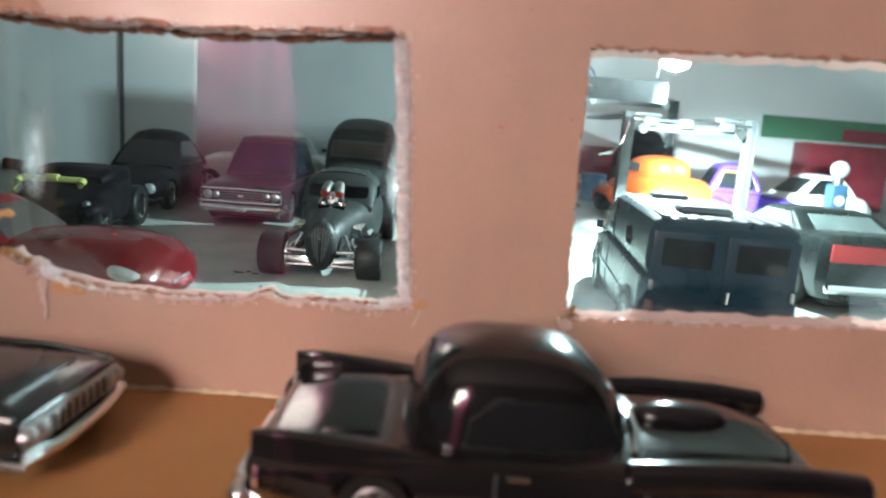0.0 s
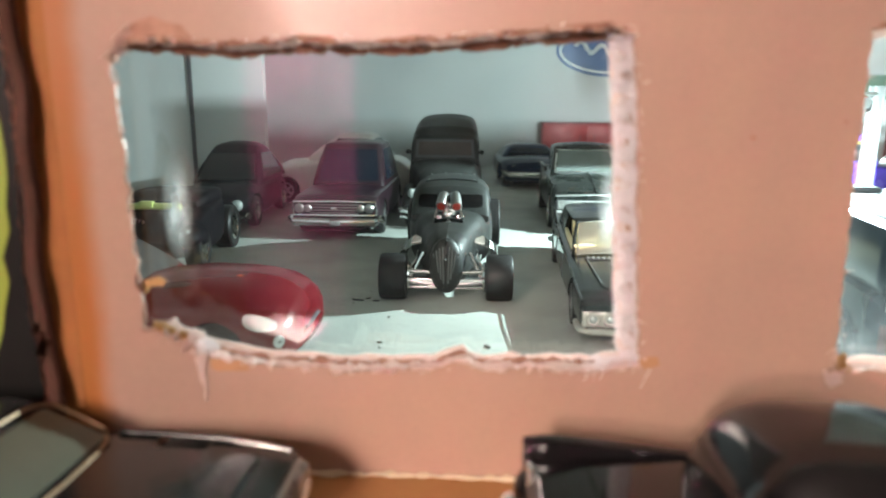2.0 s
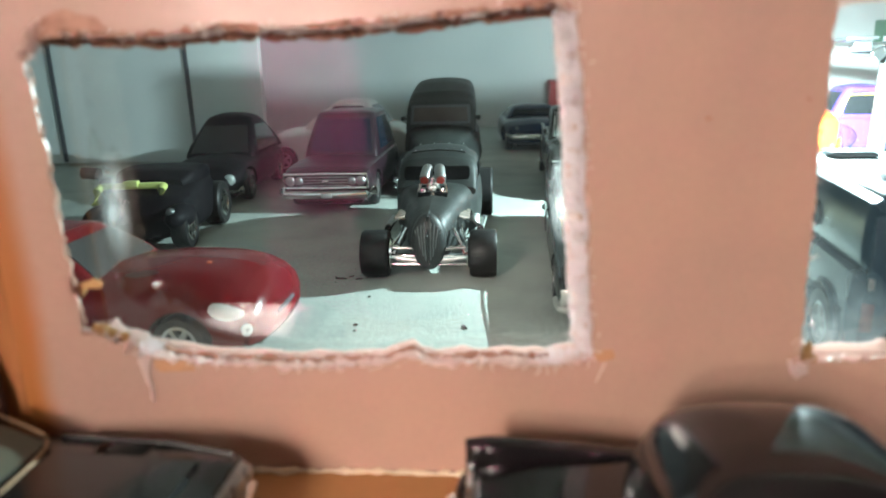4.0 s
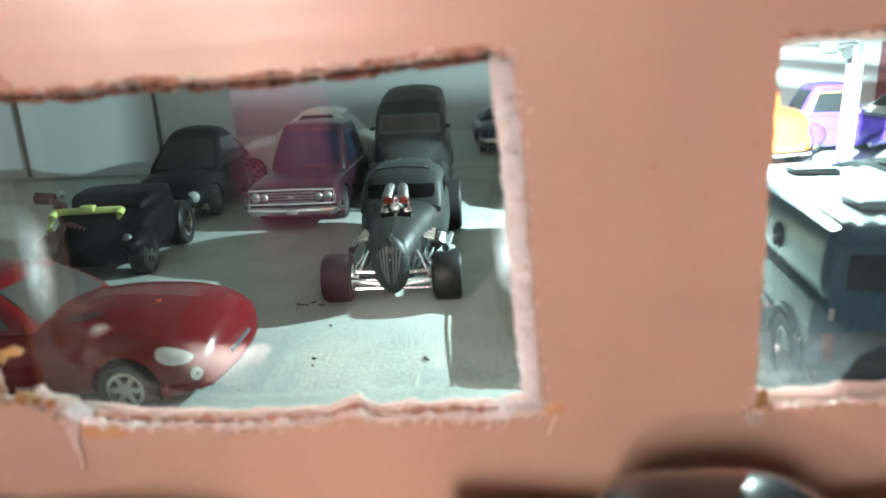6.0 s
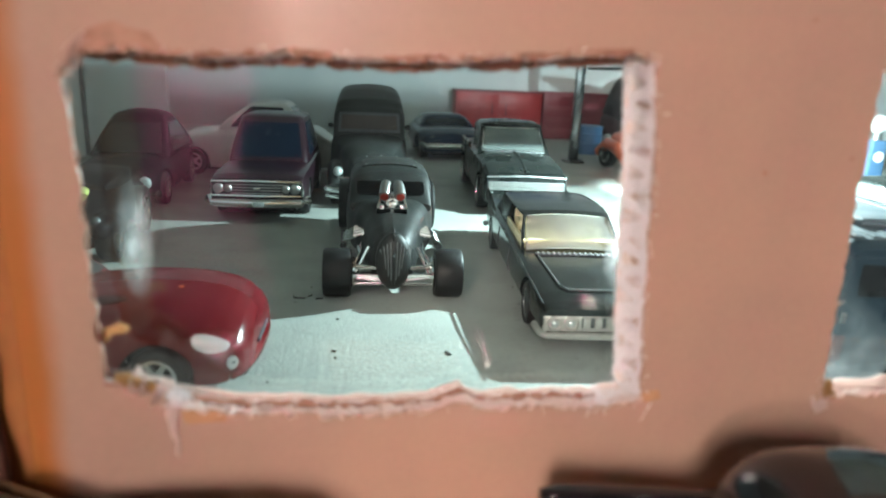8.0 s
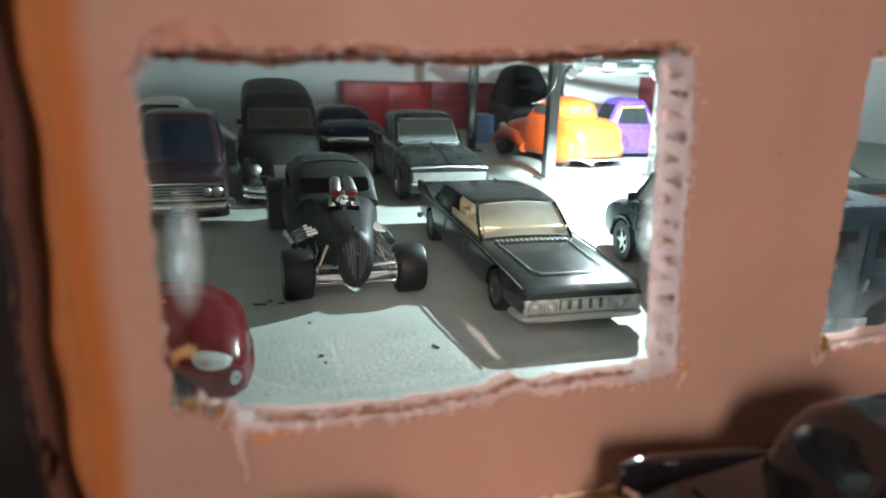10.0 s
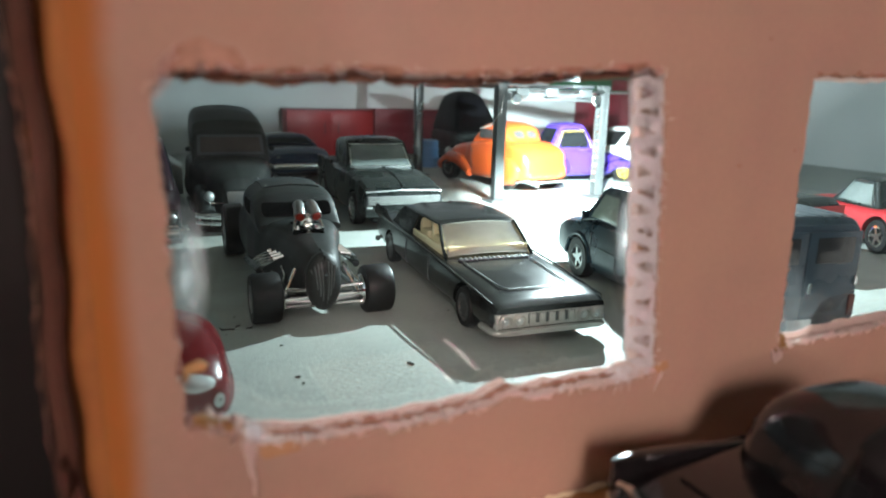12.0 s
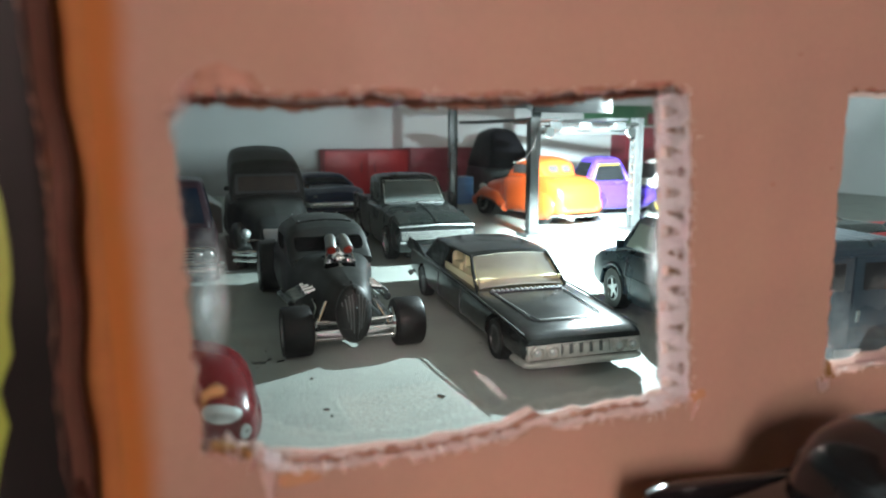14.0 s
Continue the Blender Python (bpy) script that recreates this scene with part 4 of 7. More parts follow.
def folded_edge():
    """The board's end, folded towards the viewer in a soft round."""
    bm = bmesh.new()
    rows = []
    for z in np.linspace(0.05, 14, 60):
        wob = 0.012 * math.sin(z * 1.7) + 0.014 * math.sin(z * 4.1 + 1)
        path = [(-8.77, -0.89), (-8.88, -0.93), (-8.98, -0.98), (-9.06, -1.04), (-9.1, -1.12), (-9.13, -1.15), (-9.17, -1.1), (-9.18, -0.9), (-9.1, -0.6), (-8.95, -0.45), (-8.77, -0.3)]
        rows.append([bm.verts.new((x + wob * (1 if 2 < k < 9 else 0), y + wob * 0.6 * (1 if 2 < k < 9 else 0), z)) for k, (x, y) in enumerate(path)])
    for p, q in zip(rows, rows[1:]):
        for k in range(len(p)):
            bm.faces.new((p[k], p[(k + 1) % len(p)], q[(k + 1) % len(p)], q[k]))
    bm.faces.new(rows[0])
    bm.faces.new(rows[-1])
    return bm


part("folded_edge", folded_edge(), FOLD, card_wall, "orange-brown folded board edge")
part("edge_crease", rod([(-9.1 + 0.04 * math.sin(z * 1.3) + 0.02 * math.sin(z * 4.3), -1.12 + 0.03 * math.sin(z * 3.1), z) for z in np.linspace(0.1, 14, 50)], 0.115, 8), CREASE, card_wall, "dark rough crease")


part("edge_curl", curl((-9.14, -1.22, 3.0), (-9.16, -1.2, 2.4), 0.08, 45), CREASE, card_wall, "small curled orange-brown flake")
part("torn_lip", torn_lip([(-9.25 + 0.05 * math.sin(z * 1.3), z) for z in np.arange(0.3, 9.0, 0.3)], 46, -1.14, r=0.035), CARD_SHADE, card_wall, "frayed brown paper lip")


def film(name, x0, x1, z0, z1, material, label):
    """A clear film pane fixed behind an opening, slightly buckled."""
    bm = bmesh.new()
    nx, nz = 24, 16
    g = []
    for side in (0.52, 0.54):
        g.append([[bm.verts.new((x0 + (x1 - x0) * i / nx, side + 0.012 * noise.noise((i * 0.4, k * 0.4, x0)), z0 + (z1 - z0) * k / nz)) for i in range(nx + 1)] for k in range(nz + 1)])
    s = g[0]
    for k in range(nz):
        for i in range(nx):
            bm.faces.new((s[k][i], s[k][i + 1], s[k + 1][i + 1], s[k + 1][i]))
    for row in g[1]:
        for v in row:
            bm.verts.remove(v)
    ob = tagged(part(name, bm, material), label, "window pane", "", "structure")
    ob.visible_shadow = False
    return ob


def smear(cx, cz, material):
    """A thin smear of dried glue on the film by the opening's edge, with a few thicker beads."""
    root = thing("glue_smear", (cx, 0.48, cz), 0, "milky smear of dried glue on the window film", "glue smear", "glue smears on the film")
    bm = bmesh.new()
    ring = []
    for k in range(28):
        a = 2 * math.pi * k / 28
        f = 1 + 0.22 * math.sin(3 * a + 0.7) + 0.1 * math.sin(7 * a)
        ring.append((0.34 * f * math.cos(a), 1.2 * f * math.sin(a)))
    for y in (0.0, 0.015):
        vs = [bm.verts.new((x, y, z)) for x, z in ring]
        mid = bm.verts.new((0, y - 0.02, 0))
        for k in range(28):
            bm.faces.new((vs[k], vs[(k + 1) % 28], mid))
    part("glue_skin", bm, material, root).visible_shadow = False
    for k, (x, z, h) in enumerate(((0.05, 0.35, 0.16), (-0.06, -0.1, 0.2), (0.03, -0.5, 0.12))):
        part("glue_bead", ball((x, 0.01, z), (0.035, 0.02, h), 10), material, root).visible_shadow = False


smear(-7.74, 4.45, SMEAR)
smear(-0.55, 4.55, SMEAR_RIGHT)
film("window_1", -8.9, 0.6, 1.3, 7.9, FILM, "clear plastic film pane behind the cut opening")
film("window_2", 2.2, 11.2, 1.3, 8.2, FILM_SCUFFED, "scuffed clear plastic film pane behind the cut opening")


def glue_line():
    rnd = random.Random(5)
    bm = bmesh.new()
    rings = []
    x = -9.2
    while x < 16:
        r = 0.05 * rnd.uniform(0.35, 1.5)
        yy = -0.05 + rnd.uniform(-0.03, 0.02)
        rings.append([bm.verts.new((x, yy + r * 1.3 * math.cos(a), 0.02 + r * math.sin(a))) for a in (0, 1.2, 2.2, 3.2, 4.7)])
        x += 0.14
    for p, q in zip(rings, rings[1:]):
        for k in range(5):
            bm.faces.new((p[k], p[(k + 1) % 5], q[(k + 1) % 5], q[k]))
    bm.faces.new(rings[0])
    bm.faces.new(rings[-1])
    return bm


tagged(part("trim", glue_line(), GLUE), "rough line of dried glue where wall meets base", "glue line", "", "structure")

# ---- lamps ----
led = thing("hanging_lamp", LED, 0, "small white LED lamp hanging from the garage ceiling", "lamp")
part("shade", lathe([(0.12, 0.8), (0.4, 0.76), (0.66, 0.45), (0.62, 0.42), (0.36, 0.7), (0.08, 0.74)], "z"), WHITE, led)
# plate and stay are added to keep the LED off the floor behind
part("shade_plate", box((-1.5, 2.2, -1.38), (4.2, 0.06, 1.0), 0.01), VOID, led, "flat black plate added to block part of the LED light")
part("stay", rod([(0, 0.3, 0.6), (0, 1.6, 0.5), (0, 2.2, -0.7)], 0.05), SEAM, led)
part("cord", rod([(0, 0, 0.85), (0.1, 0, 6), (0, 0.1, 12), (0, 0, 26 - LED[2])], 0.06), SEAM, led)
part("led", ball((0, 0, -0.26), (0.62, 0.62, 0.32), 20), LED_GLOW, led)

bulb = thing("pendant_lamp", BULB, 0, "bare warm bulb hanging on a cord from the room ceiling", "lamp")
part("bulb", ball((0, 0, 0), (1.25, 1.25, 1.4), 24), BULB_GLOW, bulb)
part("socket", lathe([(0.5, 1.2), (0.7, 1.5), (0.7, 2.8), (0.25, 3.1)], "z"), SEAM, bulb)
part("cord", rod([(0, 0, 3.0), (0, 0, 110 - BULB[2])], 0.2), SEAM, bulb)
# unseen globe lamp, added to light the cardboard and the curtain
globe = thing("pendant_lamp", FILL_GLOBE, 0, "unseen warm globe added to light the wall and curtain", "lamp")
part("globe_shade", ball((0, 0, 0), (10, 10, 9.6), 32), FILL_GLOW, globe)
part("cord", rod([(0, 0, 9.4), (0, 0, 110 - FILL_GLOBE[2])], 0.35), SEAM, globe)


def drape():
    bm = bmesh.new()
    rows = []
    for z in np.linspace(-91.6, 90, 12):
        rows.append([bm.verts.new((x, -92 + 0.9 * math.sin(x * 1.35) * (1.1 - z / 120), z - 0.3)) for x in np.linspace(-38.5, -21.5, 70)])
    back = [[bm.verts.new((v.co.x, v.co.y - 0.4, v.co.z)) for v in r] for r in rows]
    for a in (rows, back):
        for p, q in zip(a, a[1:]):
            for k in range(len(p) - 1):
                bm.faces.new((p[k], p[k + 1], q[k + 1], q[k]))
    return bm


tagged(part("curtain", drape(), PINK), "pink cloth curtain hanging behind the table", "curtain")


# ---- floor crumbs and the carton ----
dust_rnd = random.Random(77)
DUST = tuple((dust_rnd.uniform(-7.5, 3.0), dust_rnd.uniform(3.0, 12.0), dust_rnd.uniform(0.03, 0.07), dust_rnd.uniform(0.03, 0.06), dust_rnd.uniform(0, 90)) for _ in range(16))
for cx, cy, sx, sy, rz in ((-5.27, 8.65, 0.1, 0.07, 20), (-5.25, 6.46, 0.17, 0.08, -10), (-5.2, 6.05, 0.07, 0.06, 0), (-2.38, 6.3, 0.12, 0.3, 25), (-6.5, 10.4, 0.5, 0.06, -8), (-5.9, 10.35, 0.3, 0.05, 12), (-6.2, 10.6, 0.25, 0.04, 40)) + DUST:
    c = part("crumb", box((0, 0, 0.025), (sx * 0.75, sy * 0.75, 0.04), 0.012, 1), SPECK)
    c.matrix_world = pose(cx * U, cy * U, 0, 0, 0, rz)
    tagged(c, "tiny dark crumb lying on the garage floor", "crumb", "crumbs on the floor")

carton = thing("drinks_carton", (-14.74, -0.05, 0), 0, "dark grey drinks carton with ragged bright green stripes", "carton")
part("carton_body", box((0, 0, 7.5), (11.2, 1.4, 15), 0.25, 3), CAN_DARK, carton)


def claw(x, z0, z1, w, seed):
    rnd = random.Random(seed)
    bm = bmesh.new()
    n = 26
    rows = []
    for k in range(n + 1):
        f = k / n
        ww = w * (0.25 + 0.9 * math.sin(math.pi * min(1, 0.12 + f * 0.8))) * rnd.uniform(0.75, 1.2) * (0.12 if k == 0 else 1)
        cx = x + 0.35 * math.sin(f * 5) + rnd.uniform(-0.05, 0.05)
        z = z0 + (z1 - z0) * f
        rows.append([bm.verts.new((cx + a, y, z)) for a, y in ((-ww / 2, -0.712), (ww / 2, -0.712), (ww / 2, -0.69), (-ww / 2, -0.69))])
    for p, q in zip(rows, rows[1:]):
        for k in range(4):
            bm.faces.new((p[k], p[(k + 1) % 4], q[(k + 1) % 4], q[k]))
    return bm


for sx, z0, z1, w, sd in ((4.5, 2.3, 12.5, 0.42, 1), (2.8, 1.8, 13, 0.7, 2), (1.0, 2.6, 12.2, 0.6, 3)):
    part("printed_stripe", claw(sx, z0, z1, w, sd), CLAW_GREEN, carton, "ragged bright green stripe", smooth=False)


# ---- toy cars: shared pieces ----
def strip(root, name, c, s, material, label="", bevel=0.04):
    return part(name, box(c, s, bevel, 2), material, root, label)


def body(root, rows, paint, arches=(), r=0.7, half=2.0, **k):
    ob = part("body", hull(rows, **k), paint, root)
    if arches:
        cut_arches(ob, [(x, z) for x, z in arches], r, half)
    return ob


def underside(root, x0, x1, half):
    part("chassis", box(((x0 + x1) / 2, 0, 0.5), (x1 - x0, 2 * half, 0.35), 0.1, 1), RUBBER, root)


def lamp(root, x, y, z, r, material=LAMP_LENS, name="headlight", depth=0.12):
    """A round lamp facing forwards, or backwards for a negative depth."""
    s = 1 if depth > 0 else -1
    part(name, lathe([(r, -s * 0.1), (r, depth * 0.4), (r * 0.8, depth * 0.8), (r * 0.3, depth)], "x", (x, y, z), 16), material, root)


def seats(root, x0, x1, half, z, material):
    part("interior", box(((x0 + x1) / 2, 0, z - 0.25), (x1 - x0, 2 * half, 0.3), 0.05), material, root)
    for x in (x0 + 0.9, x1 - 1.4):
        for s in (-1, 1):
            part("seat", box((x, s * half * 0.48, z + 0.12), (0.75, half * 0.8, 0.4), 0.1), material, root)
            part("seat_back", box((x - 0.45, s * half * 0.48, z + 0.45), (0.25, half * 0.8, 0.85), 0.1), material, root)


# ---- outside: two black cars on the cardboard base ----
def fin_coupe():
    r = thing("toy_car", (2.1, -2.95, 0), 0.6, "glossy black toy coupe with tail fins parked along the cardboard wall", "toy car", "toy cars")
    rows = [(-4.15, 1.3, 0.62, 1.08, 0.0), (-4.0, 1.62, 0.45, 1.22, 0.02), (-3.2, 1.84, 0.34, 1.3, 0.04), (-2.0, 1.88, 0.3, 1.3, 0.05), (0, 1.88, 0.3, 1.28, 0.06),
            (1.2, 1.86, 0.3, 1.26, 0.12), (3.0, 1.76, 0.32, 1.2, 0.2), (3.7, 1.58, 0.4, 1.08, 0.2), (4.02, 1.35, 0.5, 0.92, 0.12), (4.14, 1.0, 0.6, 0.82, 0.03)]
    shell = body(r, rows, BLACK_GLOSS, [(-2.5, 0.5), (2.55, 0.5)], 0.62, 1.84, n=40, soft=2)
    r.scale = (1, 0.92, 1)
    underside(r, -3.8, 3.6, 1.2)
    wheels(r, [(-2.5, 1.58), (2.55, 1.58)], 0.52, 0.42, DULL_METAL, 6)
    # smooth domed hardtop
    top = part("hardtop", dome(-0.72, 2.0, 1.56, 1.62, 1.02, 2.66), BLACK_GLOSS, r, "smooth domed black hardtop")
    skin("windscreen", top, [(-1.2, 1.42), (1.2, 1.42), (1.0, 2.1), (-1.0, 2.1)], "x", DARK_GLASS, top)
    skin("rear_window", top, pill(0, 1.72, 1.0, 0.26, 0.18), "-x", DARK_GLASS, top)
    for s in (1, -1):
        w = "y" if s > 0 else "-y"
        skin("window_trim", top, [(-1.36, 1.36), (1.0, 1.36), (0.5, 2.0), (-0.9, 2.06), (-1.31, 1.75)], w, BLACK_SATIN, top, "thin window trim", lift=0.012)
        skin("side_window", top, [(-1.3, 1.4), (0.92, 1.4), (0.46, 1.95), (-0.86, 2.0), (-1.26, 1.74)], w, DARK_GLASS, top, lift=0.026)
        skin("porthole", top, [(-1.68 + 0.15 * math.cos(t), 1.75 + 0.15 * math.sin(t)) for t in np.linspace(0, 5.95, 18)], w, DARK_GLASS, top)
        # a long fender tube runs out to the lamp; the fin rises to the tail
        part("front_fender", rod([(0.9, s * 1.7, 1.16), (2.2, s * 1.7, 1.22), (3.4, s * 1.66, 1.2), (4.2, s * 1.62, 1.12)], 0.23, 14), BLACK_GLOSS, r)
        lamp(r, 4.2, s * 1.62, 1.12, 0.2, DULL_METAL)
        part("tail_fin", hull([(-4.15, 0.06, 1.0, 1.5, 0.02), (-3.8, 0.13, 1.0, 1.52, 0.03), (-2.8, 0.15, 1.0, 1.44, 0.03), (-1.8, 0.12, 1.0, 1.34, 0.02), (-1.2, 0.06, 1.0, 1.26, 0.0)], 12), BLACK_GLOSS, r).location = Vector((0, s * 1.68, 0)) * U
        light = part("tail_light", lathe([(0.36, 0.3), (0.36, 0.0), (0.32, -0.1), (0.2, -0.2), (0.06, -0.24)], "x", (-4.05, s * 1.36, 0.86), 22), BLACK_GLOSS, r, "large round dark tail light")
        part("ring", lathe([(0.36, 0.02), (0.42, 0.0), (0.42, -0.06), (0.36, -0.08), (0.36, 0.02)], "x", (-4.05, s * 1.36, 0.86), 22), CHROME, light, "thin chrome ring")
        part("bumper_tip", ball((-4.3, s * 1.5, 0.5), (0.2, 0.3, 0.22), 14), CHROME, r)
        skin("door_seam", shell, [(1.13, 0.5), (1.16, 0.5), (1.16, 1.15), (1.13, 1.15)], w, SEAM, r)
        skin("door_seam", shell, [(-0.92, 0.5), (-0.89, 0.5), (-0.89, 1.15), (-0.92, 1.15)], w, SEAM, r)
        strip(r, "door_handle", (-0.6, s * 1.86, 1.12), (0.32, 0.06, 0.07), CHROME, "small chrome handle")
        part("shoulder_crease", rod([(-4.0, s * 1.72, 1.2), (-2.0, s * 1.82, 1.27), (0.8, s * 1.82, 1.25)], 0.045, 8), BLACK_GLOSS, r)
    part("hood_scoop", ball((2.15, 0, 1.44), (0.78, 0.34, 0.18), 22), BLACK_GLOSS, r)
    part("cowl_trim", rod([(1.05, 1.4, 1.36), (1.25, 0.8, 1.44), (1.34, 0, 1.47), (1.25, -0.8, 1.44), (1.05, -1.4, 1.36)], 0.05), CHROME, r, "thin chrome strip under the windscreen")
    part("hood_line", rod([(1.25, 1.25, 1.38), (3.45, 1.1, 1.29), (3.7, 0.5, 1.26), (3.7, -0.5, 1.26), (3.45, -1.1, 1.29), (1.25, -1.25, 1.38)], 0.025, 6), BLACK_GLOSS, r)
    skin("trunk_lid", shell, [(-3.3, -1.1), (-2.5, -1.15), (-2.5, 1.15), (-3.3, 1.1)], "z", BLACK_GLOSS, r, lift=0.045, thick=0.05)
    part("rear_bumper", rod([(-3.7, 1.86, 0.5), (-4.2, 1.72, 0.5), (-4.4, 1.0, 0.5), (-4.42, -1.0, 0.5), (-4.2, -1.72, 0.5), (-3.7, -1.86, 0.5)], 0.13, 10), CHROME, r, "chrome rear bumper")
    part("front_bumper", rod([(3.8, 1.66, 0.5), (4.16, 1.3, 0.5), (4.26, 0, 0.5), (4.16, -1.3, 0.5), (3.8, -1.66, 0.5)], 0.14, 10), CHROME, r, "chrome front bumper")
    return r


def long_hood_car():
    r = thing("toy_car", (-9.9, -2.52, 0), -1, "glossy black toy sedan with tan windscreen and chrome grille", "toy car", "toy cars")
    rows = [(-4.5, 1.4, 0.5, 1.0, 0.0), (-4.0, 1.56, 0.36, 1.2, 0.04), (-1, 1.6, 0.3, 1.25, 0.05), (1.2, 1.6, 0.3, 1.25, 0.06), (3.6, 1.56, 0.32, 1.18, 0.05), (4.3, 1.52, 0.36, 1.12, 0.03), (4.5, 1.45, 0.42, 1.06, 0.02)]
    shell = body(r, rows, BLACK_WORN, [(-2.7, 0.6), (2.8, 0.6)], 0.74, 1.58, n=30, soft=1, tumble=0.95)
    underside(r, -4, 4.1, 1.2)
    wheels(r, [(-2.7, 1.34), (2.8, 1.34)], 0.62, 0.45, CHROME, 6)
    cabin(r, (-2.6, 1.78, 1.42), (-1.8, 0.72, 1.16), 1.24, 1.92, BLACK_WORN, TAN_GLASS, crown=0.1, dome=1.1, band=(0.12, 0.86), screen=0.9)
    part("screen_rim", rod(chaikin([(1.84, 0, 1.3), (1.78, -1.24, 1.3), (1.32, -1.22, 1.58), (0.82, -1.06, 1.92), (0.84, 0, 1.97), (0.82, 1.06, 1.92), (1.32, 1.22, 1.58), (1.78, 1.24, 1.3), (1.84, 0, 1.3)], 2), 0.026, 8), BRASS, r, "thin dull brass windscreen rim")
    skin("hood_panel", shell, [(1.95, -0.95), (4.05, -0.95), (4.05, 0.95), (1.95, 0.95)], "z", BLACK_WORN, r, lift=0.05, thick=0.06)
    for s in (1, -1):
        part("fender_crease", rod([(1.75, s * 1.42, 1.27), (3.4, s * 1.4, 1.22), (4.4, s * 1.34, 1.1)], 0.05, 8), BLACK_WORN, r)
    part("grille", box((4.5, 0, 0.8), (0.16, 2.7, 0.42), 0.05), DULL_METAL, r, "tarnished chrome grille")
    part("grille_recess", box((4.56, 0, 0.8), (0.08, 1.9, 0.28), 0.03), SEAM, r)
    for k in range(9):
        strip(r, "grille_bar", (4.61, -0.84 + 0.21 * k, 0.8), (0.05, 0.06, 0.3), DULL_METAL, bevel=0.02)
    for s in (1, -1):
        for y in (1.26, 0.98):
            lamp(r, 4.56, s * y, 0.82, 0.15, DULL_METAL)
    part("front_bumper", rod([(4.1, 1.62, 0.5), (4.55, 1.45, 0.48), (4.66, 0.6, 0.46), (4.66, -0.6, 0.46), (4.55, -1.45, 0.48), (4.1, -1.62, 0.5)], 0.12, 10), CHROME, r, "chrome front bumper")
    part("rear_bumper", rod([(-4.2, 1.5, 0.55), (-4.6, 1.2, 0.55), (-4.6, -1.2, 0.55), (-4.2, -1.5, 0.55)], 0.13, 10), CHROME, r)
    return r


fin_coupe()
long_hood_car()


# ---- inside ----
def red_sports_car():
    r = thing("toy_car", (-11.2, 6.0, 0), 0, "deep red toy sports car with silver printed headlights", "toy car", "toy cars")
    rows = [(-4.7, 1.5, 0.5, 1.5, 0.1), (-4.2, 2.0, 0.4, 1.8, 0.15), (-2.6, 2.25, 0.32, 1.85, 0.2), (0, 2.15, 0.3, 1.65, 0.3), (1.6, 2.22, 0.3, 1.72, 0.34), (2.7, 2.24, 0.3, 1.68, 0.34),
            (3.4, 2.16, 0.34, 1.56, 0.36), (3.8, 2.04, 0.36, 1.42, 0.34), (4.05, 1.86, 0.38, 1.26, 0.3), (4.2, 1.6, 0.4, 1.1, 0.22), (4.28, 1.25, 0.46, 0.92, 0.1)]
    shell = body(r, rows, RED_PAINT, [(-2.7, 0.6), (2.5, 0.6)], 0.76, 2.2, n=36, soft=2, tumble=0.84)
    underside(r, -4, 4.2, 1.6)
    wheels(r, [(-2.7, 2.02), (2.5, 2.02)], 0.62, 0.5, DULL_METAL, 6, 0.68)
    cabin(r, (-3.3, 0.35, 1.75), (-2.3, -0.9, 1.3), 1.75, 2.7, RED_PAINT, SMOKE, dome=1.3, crown=0.12)
    for s in (1, -1):
        w = "y" if s > 0 else "-y"
        skin("headlight", shell, [(3.48 + 0.36 * math.cos(t) * (1 + 0.2 * math.cos(t)), 1.3 + 0.15 * math.sin(t) - 0.1 * math.cos(t)) for t in np.linspace(0, 6.03, 24)], w, LAMP_LENS, r, "silver printed headlight")
        skin("fog_lamp", shell, [(3.96 + 0.1 * math.cos(t), 0.84 + 0.15 * math.sin(t)) for t in np.linspace(0, 5.95, 18)], w, LAMP_LENS, r, "round silver fog lamp")
        skin("hood_vent", shell, [(1.25 + 0.42 * math.cos(t), s * 1.15 + 0.17 * math.sin(t)) for t in np.linspace(0, 5.95, 18)], "z", RED_DEEP, r, "dark red patch for the shade of the hood vent")
        # black disc that holds the shade inside the arch
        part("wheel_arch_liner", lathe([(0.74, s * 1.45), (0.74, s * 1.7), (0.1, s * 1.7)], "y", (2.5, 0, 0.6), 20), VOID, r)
    part("badge", ball((2.6, -0.4, 2.0), (0.07, 0.06, 0.03), 10), ORANGE, r)
    part("front_lip", rod(chaikin([(3.2, 2.0, 0.55), (3.75, 1.88, 0.55), (4.06, 1.45, 0.55), (4.18, 0.7, 0.55), (4.2, 0, 0.55), (4.18, -0.7, 0.55), (4.06, -1.45, 0.55), (3.75, -1.88, 0.55), (3.2, -2.0, 0.55)], 2), 0.2, 14), RED_PAINT, r)
    part("mouth", box((4.27, 0, 0.8), (0.12, 1.3, 0.12), 0.04), SEAM, r, "dark air intake slot")
    return r


